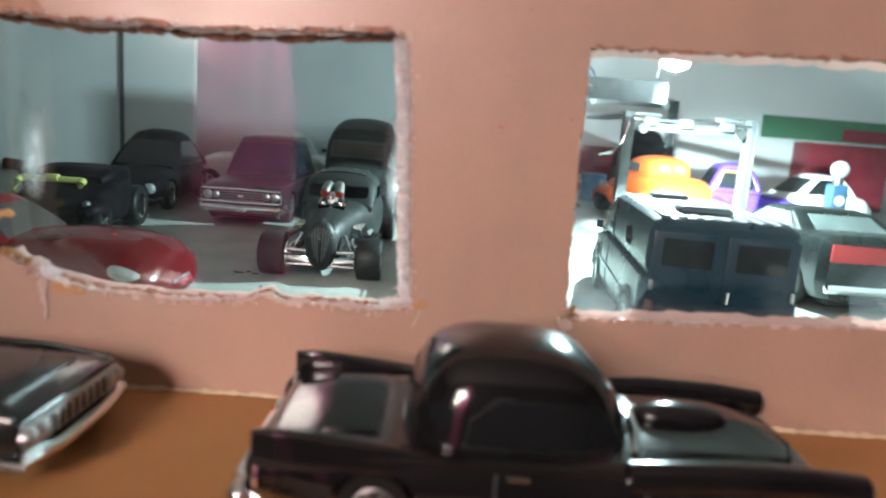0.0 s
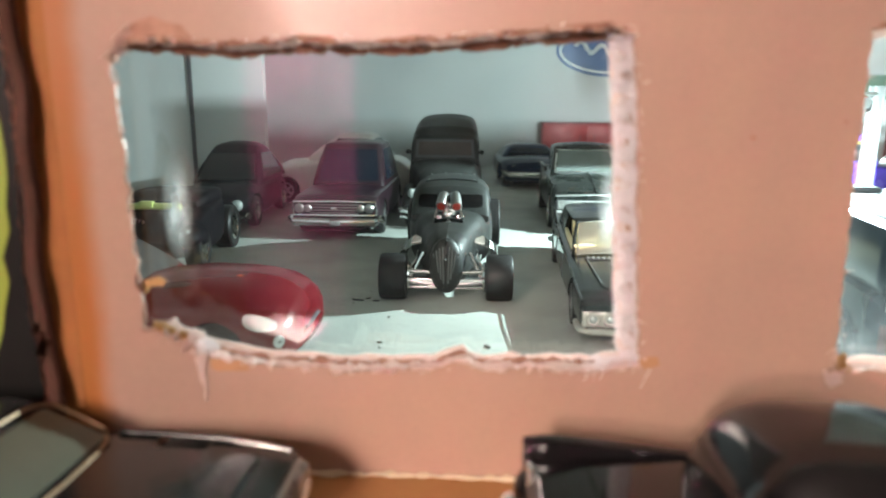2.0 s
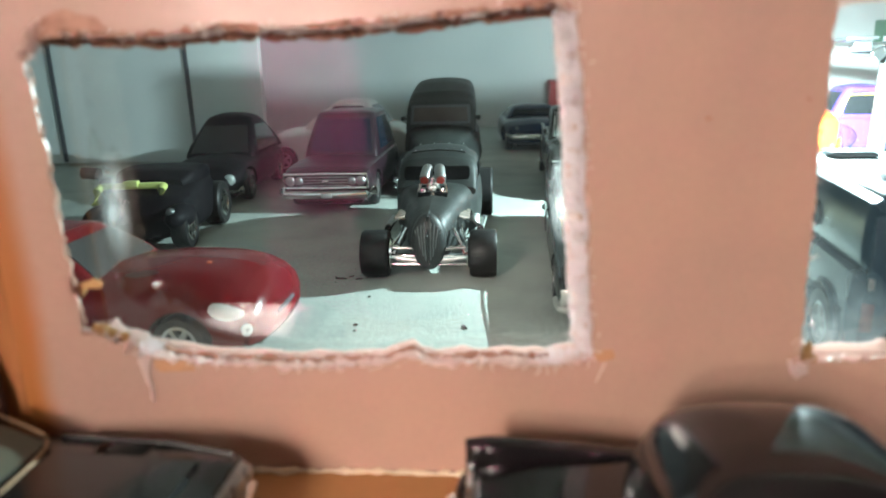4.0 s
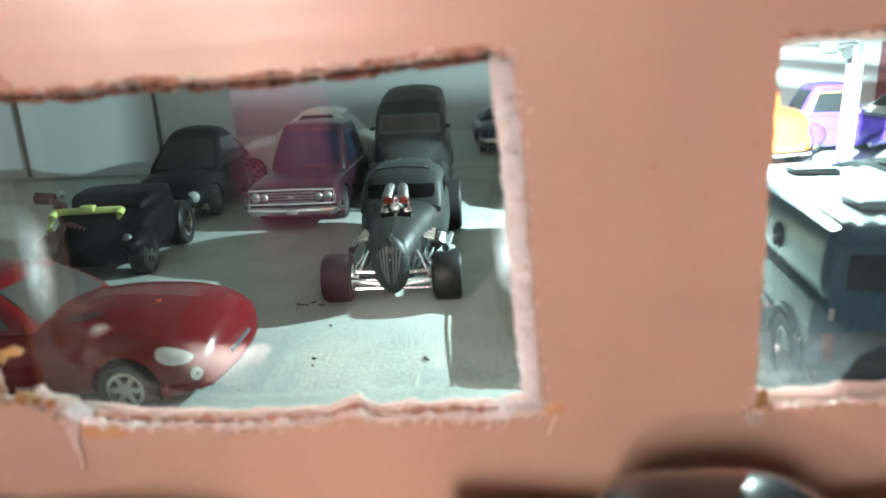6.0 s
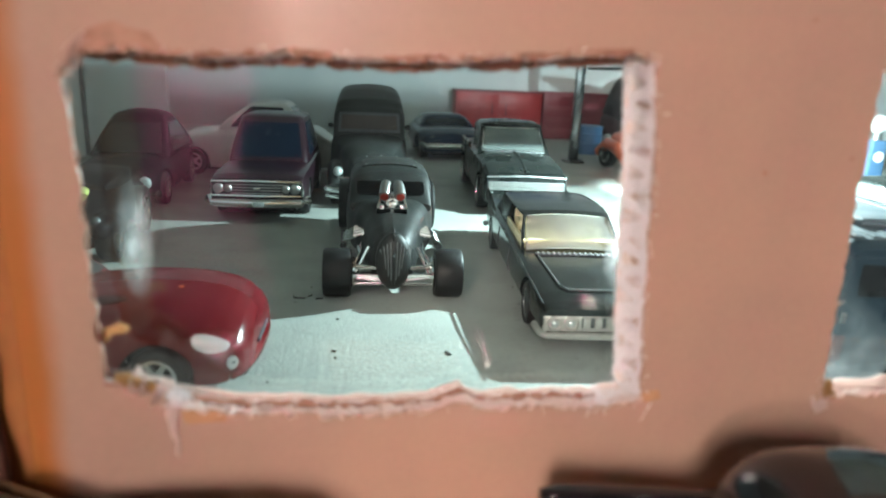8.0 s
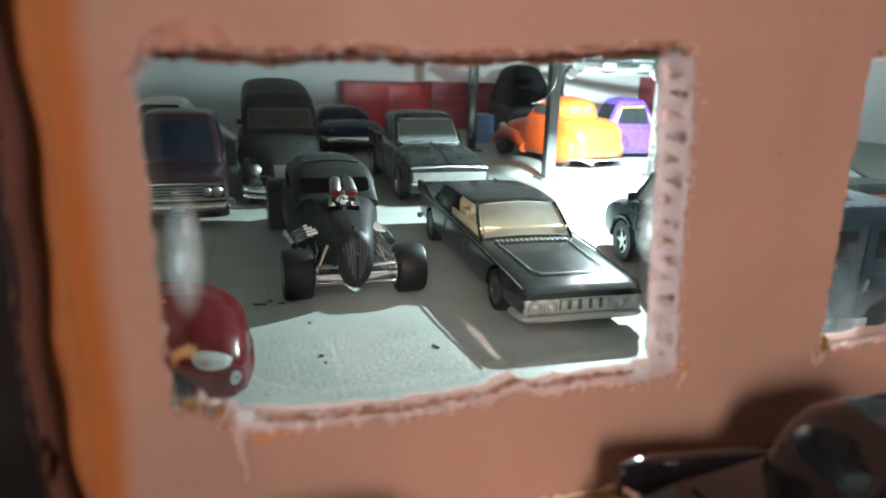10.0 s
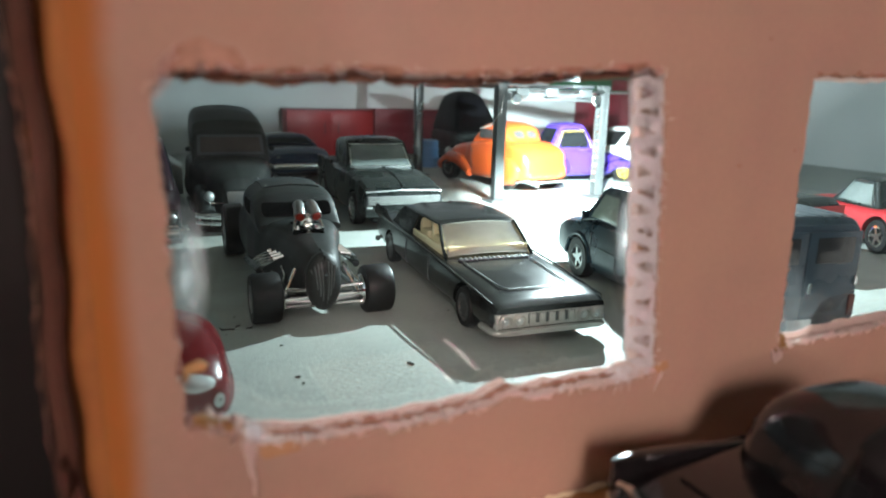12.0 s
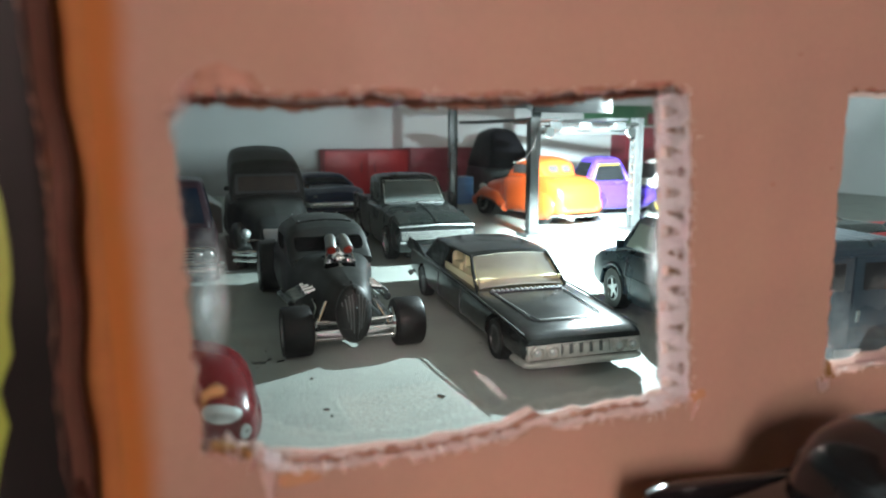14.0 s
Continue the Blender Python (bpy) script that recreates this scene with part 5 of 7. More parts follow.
def hot_rod():
    r = thing("toy_car", (-3.65, 15.6, 0), -90, "matte black toy hot rod with chrome engine and open front wheels", "toy car", "toy cars")
    rows = [(-4.9, 0.85, 0.75, 1.25, 0.1), (-4.2, 1.25, 0.62, 1.9, 0.2), (-2.8, 1.58, 0.55, 2.4, 0.1), (0, 1.62, 0.5, 2.42, 0.1), (1.1, 1.52, 0.5, 2.36, 0.12), (2.0, 1.28, 0.52, 2.26, 0.22),
            (3.0, 1.0, 0.54, 2.08, 0.26), (4.0, 0.8, 0.5, 1.92, 0.26), (4.7, 0.62, 0.46, 1.76, 0.22), (5.12, 0.4, 0.5, 1.45, 0.1)]
    body(r, rows, BLACK_MATTE, n=40, soft=2, tumble=0.84)
    # rounded fastback cab with a low slot of a windscreen
    cab = part("cabin", hull([(-4.7, 0.7, 1.0, 1.5, 0.1), (-3.7, 1.12, 1.5, 2.35, 0.22), (-2.5, 1.42, 1.8, 3.04, 0.28), (-1.2, 1.5, 2.0, 3.3, 0.24), (0.1, 1.5, 2.0, 3.26, 0.2),
                              (0.62, 1.48, 2.0, 3.12, 0.16), (1.0, 1.47, 2.0, 2.82, 0.12), (1.36, 1.46, 2.0, 2.5, 0.06), (1.6, 1.44, 2.0, 2.32, 0.02)], 40, 2, 0.86), BLACK_MATTE, r)
    # black panels laid on the cab for the shade inside its open windows
    skin("windscreen", cab, pill(0, 2.76, 1.2, 0.21, 0.13), "x", VOID, cab, "flat black panel for the shade of the windscreen slot")
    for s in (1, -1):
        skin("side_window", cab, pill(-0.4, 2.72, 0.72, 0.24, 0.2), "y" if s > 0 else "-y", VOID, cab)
        skin("door_seam", cab, [(0.62, 2.1), (0.66, 2.1), (0.66, 2.9), (0.62, 2.9)], "y" if s > 0 else "-y", SEAM, cab)
    skin("roof_panel", cab, [(0.12, -1.0), (0.12, 1.0), (-2.0, 1.0), (-2.0, -1.0)], "z", BLACK_MATTE, r, lift=0.05, thick=0.06)
    for x in (0.0, -1.88):
        for y in (-0.88, -0.3, 0.3, 0.88):
            part("rivet", ball((x, y, 3.5 - 0.06 * abs(y) + (0.03 if x < -1 else 0)), (0.032, 0.032, 0.03), 8), DULL_METAL, r)
    # grille: an upright oval of slats on the nose
    part("grille_shell", ball((5.0, 0, 1.18), (0.42, 0.56, 0.92), 24), BLACK_MATTE, r)
    for k in range(-4, 5):
        if k == 0:
            continue
        y = k * 0.104
        top, low = 1.86 - 0.016 * k * k, 0.62 + 0.045 * k * k
        pts = []
        for m in range(7):
            z = low + (top - low) * m / 6
            inside = max(0.02, 1 - (y / 0.56) ** 2 - ((z - 1.18) / 0.92) ** 2)
            pts.append((5.0 + 0.42 * math.sqrt(inside) + 0.012, y * (0.72 + 0.28 * m / 6), z))
        part("grille_slat", rod(pts, 0.026, 6), SLAT_GREY, r)
    part("grille_spine", rod([(4.75, 0, 2.12), (5.2, 0, 2.0), (5.44, 0, 1.45), (5.44, 0, 1.0), (5.3, 0, 0.5)], 0.05, 8), BLACK_MATTE, r)
    part("axle_plate", box((4.86, 0, 0.66), (0.3, 2.5, 0.16), 0.05, 2), CHROME, r, "flat chrome plate before the front axle")
    part("tie_rod", rod([(5.05, -1.3, 0.44), (5.08, 1.3, 0.44)], 0.05), CHROME, r)
    part("front_axle", rod([(4.85, -1.75, 0.72), (4.95, -0.9, 0.6), (5.0, 0, 0.52), (4.95, 0.9, 0.6), (4.85, 1.75, 0.72)], 0.09), DULL_METAL, r, "metal front axle")
    part("leaf_spring", rod([(4.9, -1.2, 0.95), (4.95, 0, 0.9), (4.9, 1.2, 0.95)], 0.07), CHROME, r)
    for s in (1, -1):
        part("brake_plate", lathe([(0.46, -0.06), (0.5, 0.0), (0.46, 0.06)], "y", (4.85, s * 1.24, 0.76), 18), CHROME, r, "round chrome brake plate")
        part("radius_arm", rod([(4.85, s * 1.2, 0.75), (3.4, s * 1.02, 0.85), (2.2, s * 1.1, 0.95)], 0.09), CHROME, r)
        part("steering_arm", rod([(4.9, s * 1.22, 1.0), (4.2, s * 1.0, 1.2), (3.6, s * 1.0, 1.35)], 0.06), CHROME, r)
        part("shock_absorber", rod([(4.9, s * 1.15, 0.75), (4.55, s * 0.75, 1.5)], 0.07), CHROME, r)
        for k in range(4):
            x = 2.3 + 0.36 * k
            part("exhaust_pipe", rod([(x + 0.1, s * 0.92, 1.66), (x + 0.12, s * 1.22, 1.6), (x - 0.2, s * 1.5, 1.36), (x - 0.75, s * 1.62, 1.1)], 0.085), CHROME, r, "chrome exhaust pipe")
        part("collector", rod([(3.0, s * 1.6, 1.12), (0.6, s * 1.7, 0.95)], 0.13), CHROME, r)
        # two stubby intake tubes that lean forward to red ends
        part("intake_tube", rod([(2.42, s * 0.2, 3.1), (2.6, s * 0.21, 3.08), (2.88, s * 0.25, 2.92), (3.02, s * 0.27, 2.82)], 0.19, 18), DULL_METAL, r, "dull metal intake tube")
        part("intake_cap", rod([(3.02, s * 0.27, 2.82), (3.06, s * 0.275, 2.79)], 0.14, 14), RED_CAP, r, "red intake cap")
        part("fuel_line", rod([(2.9, s * 0.4, 2.7), (3.1, s * 0.48, 2.45), (2.9, s * 0.5, 2.2)], 0.045, 6), CHROME, r)
        part("valve_cover", box((2.5, s * 0.36, 2.38), (0.9, 0.22, 0.24), 0.07, 2), CHROME, r)
    part("blower", box((2.5, 0, 2.64), (0.75, 0.46, 0.5), 0.1, 2), CHROME, r, "chrome engine blower")
    part("engine_pulley", lathe([(0.15, -0.1), (0.15, 0.05), (0.1, 0.08), (0.04, 0.1)], "x", (3.06, 0, 2.5), 16), CHROME, r)
    part("engine_pulley", lathe([(0.11, -0.1), (0.11, 0.05), (0.08, 0.08), (0.03, 0.1)], "x", (3.12, 0, 2.24), 16), DULL_METAL, r)
    # black block for the shade round the engine
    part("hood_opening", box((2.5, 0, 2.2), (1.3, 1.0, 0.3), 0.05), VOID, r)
    wheels(r, [(4.85, 1.72, 0.76, 0.85), (-4.2, 1.66, 1.08, 0.8)], 0.76, 0.72, DULL_METAL, 5, 0.6)
    part("rear_axle", rod([(-4.2, -1.9, 1.08), (-4.2, 1.9, 1.08)], 0.22), DULL_METAL, r)
    return r


def long_sedan():
    r = thing("toy_car", (2.05, 11.75, 0), -93, "glossy black toy sedan with cream interior and slab sides", "toy car", "toy cars")
    rows = [(-7.2, 1.5, 0.6, 1.66, 0.0), (-6.9, 1.74, 0.46, 1.74, 0.0), (-5, 1.82, 0.36, 1.7, 0.02), (-2, 1.86, 0.34, 1.64, 0.02), (0, 1.87, 0.34, 1.6, 0.02), (2.0, 1.86, 0.34, 1.5, 0.05), (4.6, 1.82, 0.38, 1.36, 0.06), (5.3, 1.78, 0.42, 1.28, 0.04), (5.52, 1.72, 0.5, 1.2, 0.0)]
    shell = body(r, rows, BLACK_WORN, [(-4.7, 0.6), (3.4, 0.6)], 0.76, 1.84, n=38, soft=2, tumble=0.965)
    underside(r, -6.4, 5.1, 1.3)
    wheels(r, [(-4.7, 1.6), (3.4, 1.6)], 0.62, 0.42, SLAT_GREY, 10, 0.7)
    # thin roof on a wide sloped rear pillar and slim front pillars, over the cream interior
    part("roof", hull([(-4.0, 1.32, 2.42, 2.46, 0.02), (-3.6, 1.5, 2.46, 2.58, 0.06), (-1.6, 1.56, 2.5, 2.62, 0.07), (-0.2, 1.5, 2.46, 2.56, 0.05), (0.12, 1.42, 2.42, 2.48, 0.02)], 14, 1, 0.93), BLACK_WORN, r)
    pillar = part("rear_pillar", box((-3.9, 0, 2.06), (2.7, 3.2, 0.92), 0.1, 2, (0.75, 0.92), 1.0), BLACK_WORN, r)
    skin("rear_window", pillar, [(-1.2, 1.75), (1.2, 1.75), (1.05, 2.35), (-1.05, 2.35)], "-x", DARK_GLASS, pillar)
    for s in (1, -1):
        part("front_pillar", rod([(1.24, s * 1.58, 1.55), (0.62, s * 1.5, 2.05), (0.08, s * 1.38, 2.5)], 0.055), BLACK_WORN, r)
        part("tail_fin", box((-5.9, s * 1.72, 1.84), (2.7, 0.16, 0.5), 0.06, 2, (0.55, 0.5), -0.55), BLACK_WORN, r)
        part("side_trim", rod([(-6.9, s * 1.77, 1.7), (-3, s * 1.8, 1.66), (0, s * 1.82, 1.6), (2.5, s * 1.8, 1.48), (5.3, s * 1.72, 1.28)], 0.028, 6), BLACK_SATIN, r)
        skin("door_seam", shell, [(-2.32, 0.6), (-2.28, 0.6), (-2.28, 1.5), (-2.32, 1.5)], "y" if s > 0 else "-y", SEAM, r)
        skin("door_seam", shell, [(0.28, 0.6), (0.32, 0.6), (0.32, 1.45), (0.28, 1.45)], "y" if s > 0 else "-y", SEAM, r)
        for y in (1.44, 1.0):
            part("lamp_ring", lathe([(0.19, -0.1), (0.2, 0.1), (0.165, 0.13), (0.145, 0.06), (0.05, 0.05)], "x", (5.52, s * y, 0.84), 20), SILVER, r)
            part("headlight", ball((5.59, s * y, 0.84), (0.06, 0.1, 0.1), 14), LAMP_LENS, r, "round silver headlight")
    part("windscreen", patch([(1.2, -1.5, 1.56), (1.2, 1.5, 1.56), (0.08, 1.34, 2.46), (0.08, -1.34, 2.46)], (0.01, 0.02), bow=0.14), AMBER_GLASS, r, "pale amber windscreen")
    seats(r, -2.6, 1.0, 1.5, 1.66, YELLOW)
    part("door_card", box((-0.7, 1.5, 1.72), (3.4, 0.1, 0.3), 0.04), YELLOW, r, "cream door card")
    part("door_card", box((-0.7, -1.5, 1.72), (3.4, 0.1, 0.3), 0.04), YELLOW, r, "cream door card")
    part("dashboard", box((0.85, 0, 1.74), (0.4, 2.8, 0.3), 0.1), YELLOW, r)
    # opaque pane added on the LED side to keep light off the floor
    for s in (1,):
        part("side_glass", patch([(-2.6, s * 1.5, 1.6), (1.26, s * 1.53, 1.5), (0.12, s * 1.4, 2.5), (-2.0, s * 1.44, 2.54)][:: 1 if s < 0 else -1], (0.0, 0.0), 0.0, 0.05), CREAM_PANE, r, "opaque cream pane added to block the LED light")
    part("steering_wheel", lathe([(0.24, -0.03), (0.28, 0.0), (0.24, 0.03), (0.21, 0.0), (0.24, -0.03)], "x", (0.5, 0.7, 1.98), 18), YELLOW, r)
    part("hood_line", rod([(1.85, -1.2, 1.58), (4.3, -1.08, 1.46), (4.6, -0.9, 1.44), (4.66, 0, 1.455), (4.6, 0.9, 1.44), (4.3, 1.08, 1.46), (1.85, 1.2, 1.58)], 0.024, 6), SLAT_GREY, r, "thin raised hood line")
    part("hood_vent", box((1.6, 0, 1.57), (0.2, 2.5, 0.06), 0.02), SEAM, r)
    for k in range(15):
        strip(r, "vent_fin", (1.6, -1.16 + 0.166 * k, 1.61), (0.2, 0.06, 0.05), DULL_METAL, bevel=0.01)
    part("grille", box((5.46, 0, 0.82), (0.16, 3.45, 0.46), 0.08, 3), SILVER, r, "worn silver full-width grille")
    part("grille_recess", box((5.51, 0, 0.86), (0.07, 1.5, 0.3), 0.03), SLAT_GREY, r, "grey recess of the grille")
    for k in range(5):
        strip(r, "grille_block", (5.55, -0.6 + 0.3 * k, 0.86), (0.1, 0.19, 0.26), SILVER, bevel=0.04)
    part("front_bumper", hull([(4.7, 1.88, 0.38, 0.6, 0.0), (5.2, 1.86, 0.36, 0.62, 0.0), (5.5, 1.78, 0.37, 0.6, 0.0), (5.6, 1.62, 0.42, 0.56, 0.0)], 8), SILVER, r, "worn silver front bumper")
    part("rear_bumper", rod([(-6.7, 1.78, 0.6), (-7.25, 1.4, 0.6), (-7.25, -1.4, 0.6), (-6.7, -1.78, 0.6)], 0.13, 10), DULL_METAL, r)
    return r


def maroon_sedan():
    r = thing("toy_car", (-9.35, 26.0, 0), -90, "dark maroon toy sedan with full-width chrome grille", "toy car", "toy cars")
    rows = [(-5.5, 1.8, 0.6, 2.0, 0.05), (-4.5, 2.1, 0.45, 2.2, 0.1), (0, 2.2, 0.4, 2.2, 0.1), (3.5, 2.15, 0.45, 2.15, 0.12), (5.0, 2.1, 0.5, 2.05, 0.08), (5.4, 2.0, 0.6, 1.9, 0.02)]
    body(r, rows, MAROON, [(-3.3, 0.8), (3.3, 0.8)], 0.95, 2.2, n=24)
    underside(r, -5, 5, 1.6)
    wheels(r, [(-3.3, 1.85), (3.3, 1.85)], 0.8, 0.5, DULL_METAL, 5)
    cabin(r, (-4.3, 1.9, 2.0), (-3.2, 0.3, 1.6), 2.2, 4.25, MAROON, NAVY_GLASS, dome=1.3, crown=0.2)
    part("grille", box((5.42, 0, 1.5), (0.14, 3.9, 0.66), 0.08), SEAM, r, "dark grille opening")
    part("grille_frame", rod([(5.5, 1.95, 1.2), (5.52, 1.98, 1.5), (5.5, 1.95, 1.82), (5.52, 0, 1.85), (5.5, -1.95, 1.82), (5.52, -1.98, 1.5), (5.5, -1.95, 1.2), (5.52, 0, 1.18), (5.5, 1.95, 1.2)], 0.06, 8), CHROME, r, "thin chrome grille frame")
    for k in range(4):
        strip(r, "grille_bar", (5.52, 0, 1.3 + 0.13 * k), (0.06, 2.3, 0.05), DULL_METAL, bevel=0.02)
    strip(r, "badge", (5.56, 0, 1.5), (0.06, 0.3, 0.12), CHROME)
    for s in (1, -1):
        lamp(r, 5.5, s * 1.66, 1.52, 0.23, DULL_METAL)
        lamp(r, 5.5, s * 1.26, 1.52, 0.19, DULL_METAL)
    part("front_bumper", rod([(5.0, 2.2, 0.95), (5.6, 1.9, 0.9), (5.7, 0, 0.88), (5.6, -1.9, 0.9), (5.0, -2.2, 0.95)], 0.2, 10), CHROME, r, "chrome front bumper")
    strip(r, "number_plate", (5.92, 0.1, 0.88), (0.05, 0.5, 0.22), LAMP_LENS)
    return r


def round_coupe():
    r = thing("toy_car", (-16.4, 27.2, 0), -86, "black toy coupe with a tall rounded roof", "toy car", "toy cars")
    rows = [(-5.2, 1.3, 0.6, 1.6, 0.2), (-4.2, 1.9, 0.45, 2.0, 0.3), (0, 2.1, 0.4, 2.1, 0.2), (3.2, 2.0, 0.4, 1.95, 0.35), (4.6, 1.7, 0.5, 1.6, 0.35), (5.2, 1.2, 0.6, 1.3, 0.15)]
    body(r, rows, INK_PAINT, [(-3.1, 0.8), (3.2, 0.8)], 0.95, 2.1, n=26, soft=2)
    underside(r, -4.6, 4.6, 1.5)
    wheels(r, [(-3.1, 1.75), (3.2, 1.75)], 0.8, 0.5, CHROME, 5)
    cabin(r, (-4.4, 2.0, 1.95), (-2.3, -0.1, 1.4), 2.1, 3.85, INK_PAINT, DARK_GLASS, crown=0.45, dome=1.3)
    part("front_bumper", rod([(4.6, 1.9, 0.75), (5.3, 1.4, 0.72), (5.5, 0, 0.7), (5.3, -1.4, 0.72), (4.6, -1.9, 0.75)], 0.16, 10), CHROME, r, "chrome front bumper")
    for s in (1, -1):
        lamp(r, 4.9, s * 1.35, 1.3, 0.28)
    part("grille", box((5.2, 0, 1.05), (0.12, 1.6, 0.4), 0.05), DULL_METAL, r)
    return r


def white_coupe(at, heading, label, zs=3.1):
    r = thing("toy_car", at, heading, label, "toy car", "toy cars")
    rows = [(-5.2, 1.6, 0.6, zs * 0.75, 0.05), (-4, 2.2, 0.45, zs, 0.15), (0, 2.3, 0.4, zs * 0.98, 0.1), (3.2, 2.2, 0.4, zs * 0.85, 0.3), (4.6, 1.8, 0.5, zs * 0.62, 0.3), (5.2, 1.2, 0.6, zs * 0.45, 0.1)]
    body(r, rows, WHITE, [(-3.0, 0.85), (3.2, 0.85)], 1.0, 2.3, n=26, soft=2)
    underside(r, -4.5, 4.5, 1.6)
    wheels(r, [(-3.0, 1.95), (3.2, 1.95)], 0.85, 0.5, DULL_METAL, 5)
    cabin(r, (-3.6, 1.8, 1.95), (-2.4, -0.2, 1.5), zs * 0.97, zs + 1.55, WHITE, DARK_GLASS, dome=1.3, crown=0.2)
    for s in (1, -1):
        part("headlight", ball((4.6, s * 1.4, zs * 0.55), (0.3, 0.3, 0.16), 12), DARK_GLASS, r)
    part("front_bumper", box((5.0, 0, 0.75), (0.5, 3.2, 0.4), 0.15, 3), WHITE, r)
    return r


def off_road_buggy():
    r = thing("toy_buggy", (-15.2, 16.2, 0), -84, "black toy off-road buggy with lime-yellow frame and chrome engine", "toy buggy")
    rows = [(-3.2, 1.1, 0.6, 1.9, 0.2), (-1.8, 1.7, 0.45, 2.3, 0.2), (0.4, 1.85, 0.4, 2.2, 0.2), (1.6, 1.7, 0.42, 1.85, 0.25), (2.5, 1.35, 0.5, 1.4, 0.2), (2.9, 0.8, 0.6, 1.1, 0.1)]
    body(r, rows, INK_PAINT, n=24, soft=2)
    part("roof", hull([(-2.6, 1.3, 2.1, 2.5, 0.03), (-1.6, 1.65, 2.1, 2.78, 0.06), (0.0, 1.6, 2.1, 2.74, 0.06), (0.8, 1.3, 2.0, 2.45, 0.03)], 18), INK_PAINT, r, "low flat black roof")
    part("exhaust_stack", rod([(0.9, -1.5, 1.9), (0.7, -1.75, 2.5), (0.6, -2.0, 2.75), (0.6, -2.6, 2.8)], 0.24, 12), RED_DARK_MATTE, r, "dark maroon exhaust stack")
    part("stack_ring", rod([(0.62, -1.72, 2.86), (0.62, -1.6, 2.98)], 0.14, 10), DULL_METAL, r)
    for k in range(5):
        part("engine_fin", box((1.9, -1.0 + 0.16 * k, 1.9 - 0.04 * k), (0.5, 0.07, 0.3), 0.02, 1), RED_DARK_MATTE, r, "dark red engine fin")
    wheels(r, [(2.0, 1.6, 0.78, 0.6), (-2.2, 1.6, 0.95, 0.8)], 0.78, 0.6, CHROME, 5, 0.62)
    for s in (1, -1):
        part("fender", ball((2.0, s * 1.5, 1.25), (1.05, 0.5, 0.5), 16), INK_PAINT, r)
        part("frame_rail", rod([(1.15, s * 1.2 - 0.5, 2.3), (1.5, s * 1.22 - 0.5, 2.2), (1.8, s * 1.22 - 0.5, 1.7)], 0.15, 10), LIME, r, "lime-yellow frame rail")
        part("suspension_arm", rod([(2.0, s * 0.5, 0.9), (2.0, s * 1.4, 0.8)], 0.1), DULL_METAL, r)
        part("spotlight", ball((2.75, s * 1.42, 1.45 + 0.1 * s), (0.16, 0.17, 0.17), 12), SLAT_GREY, r, "small pale spotlight")
    part("cross_rail", box((1.15, -0.5, 2.32), (0.3, 2.4, 0.24), 0.08, 2), LIME, r, "lime-yellow cross rail")
    part("rail_block", box((1.2, -0.5, 2.4), (0.36, 0.55, 0.26), 0.07, 2), LIME, r)
    part("axle", rod([(2.0, -1.5, 0.78), (2.0, 1.5, 0.78)], 0.12), RUBBER, r)
    part("axle", rod([(-2.2, -1.5, 0.95), (-2.2, 1.5, 0.95)], 0.14), RUBBER, r)
    return r


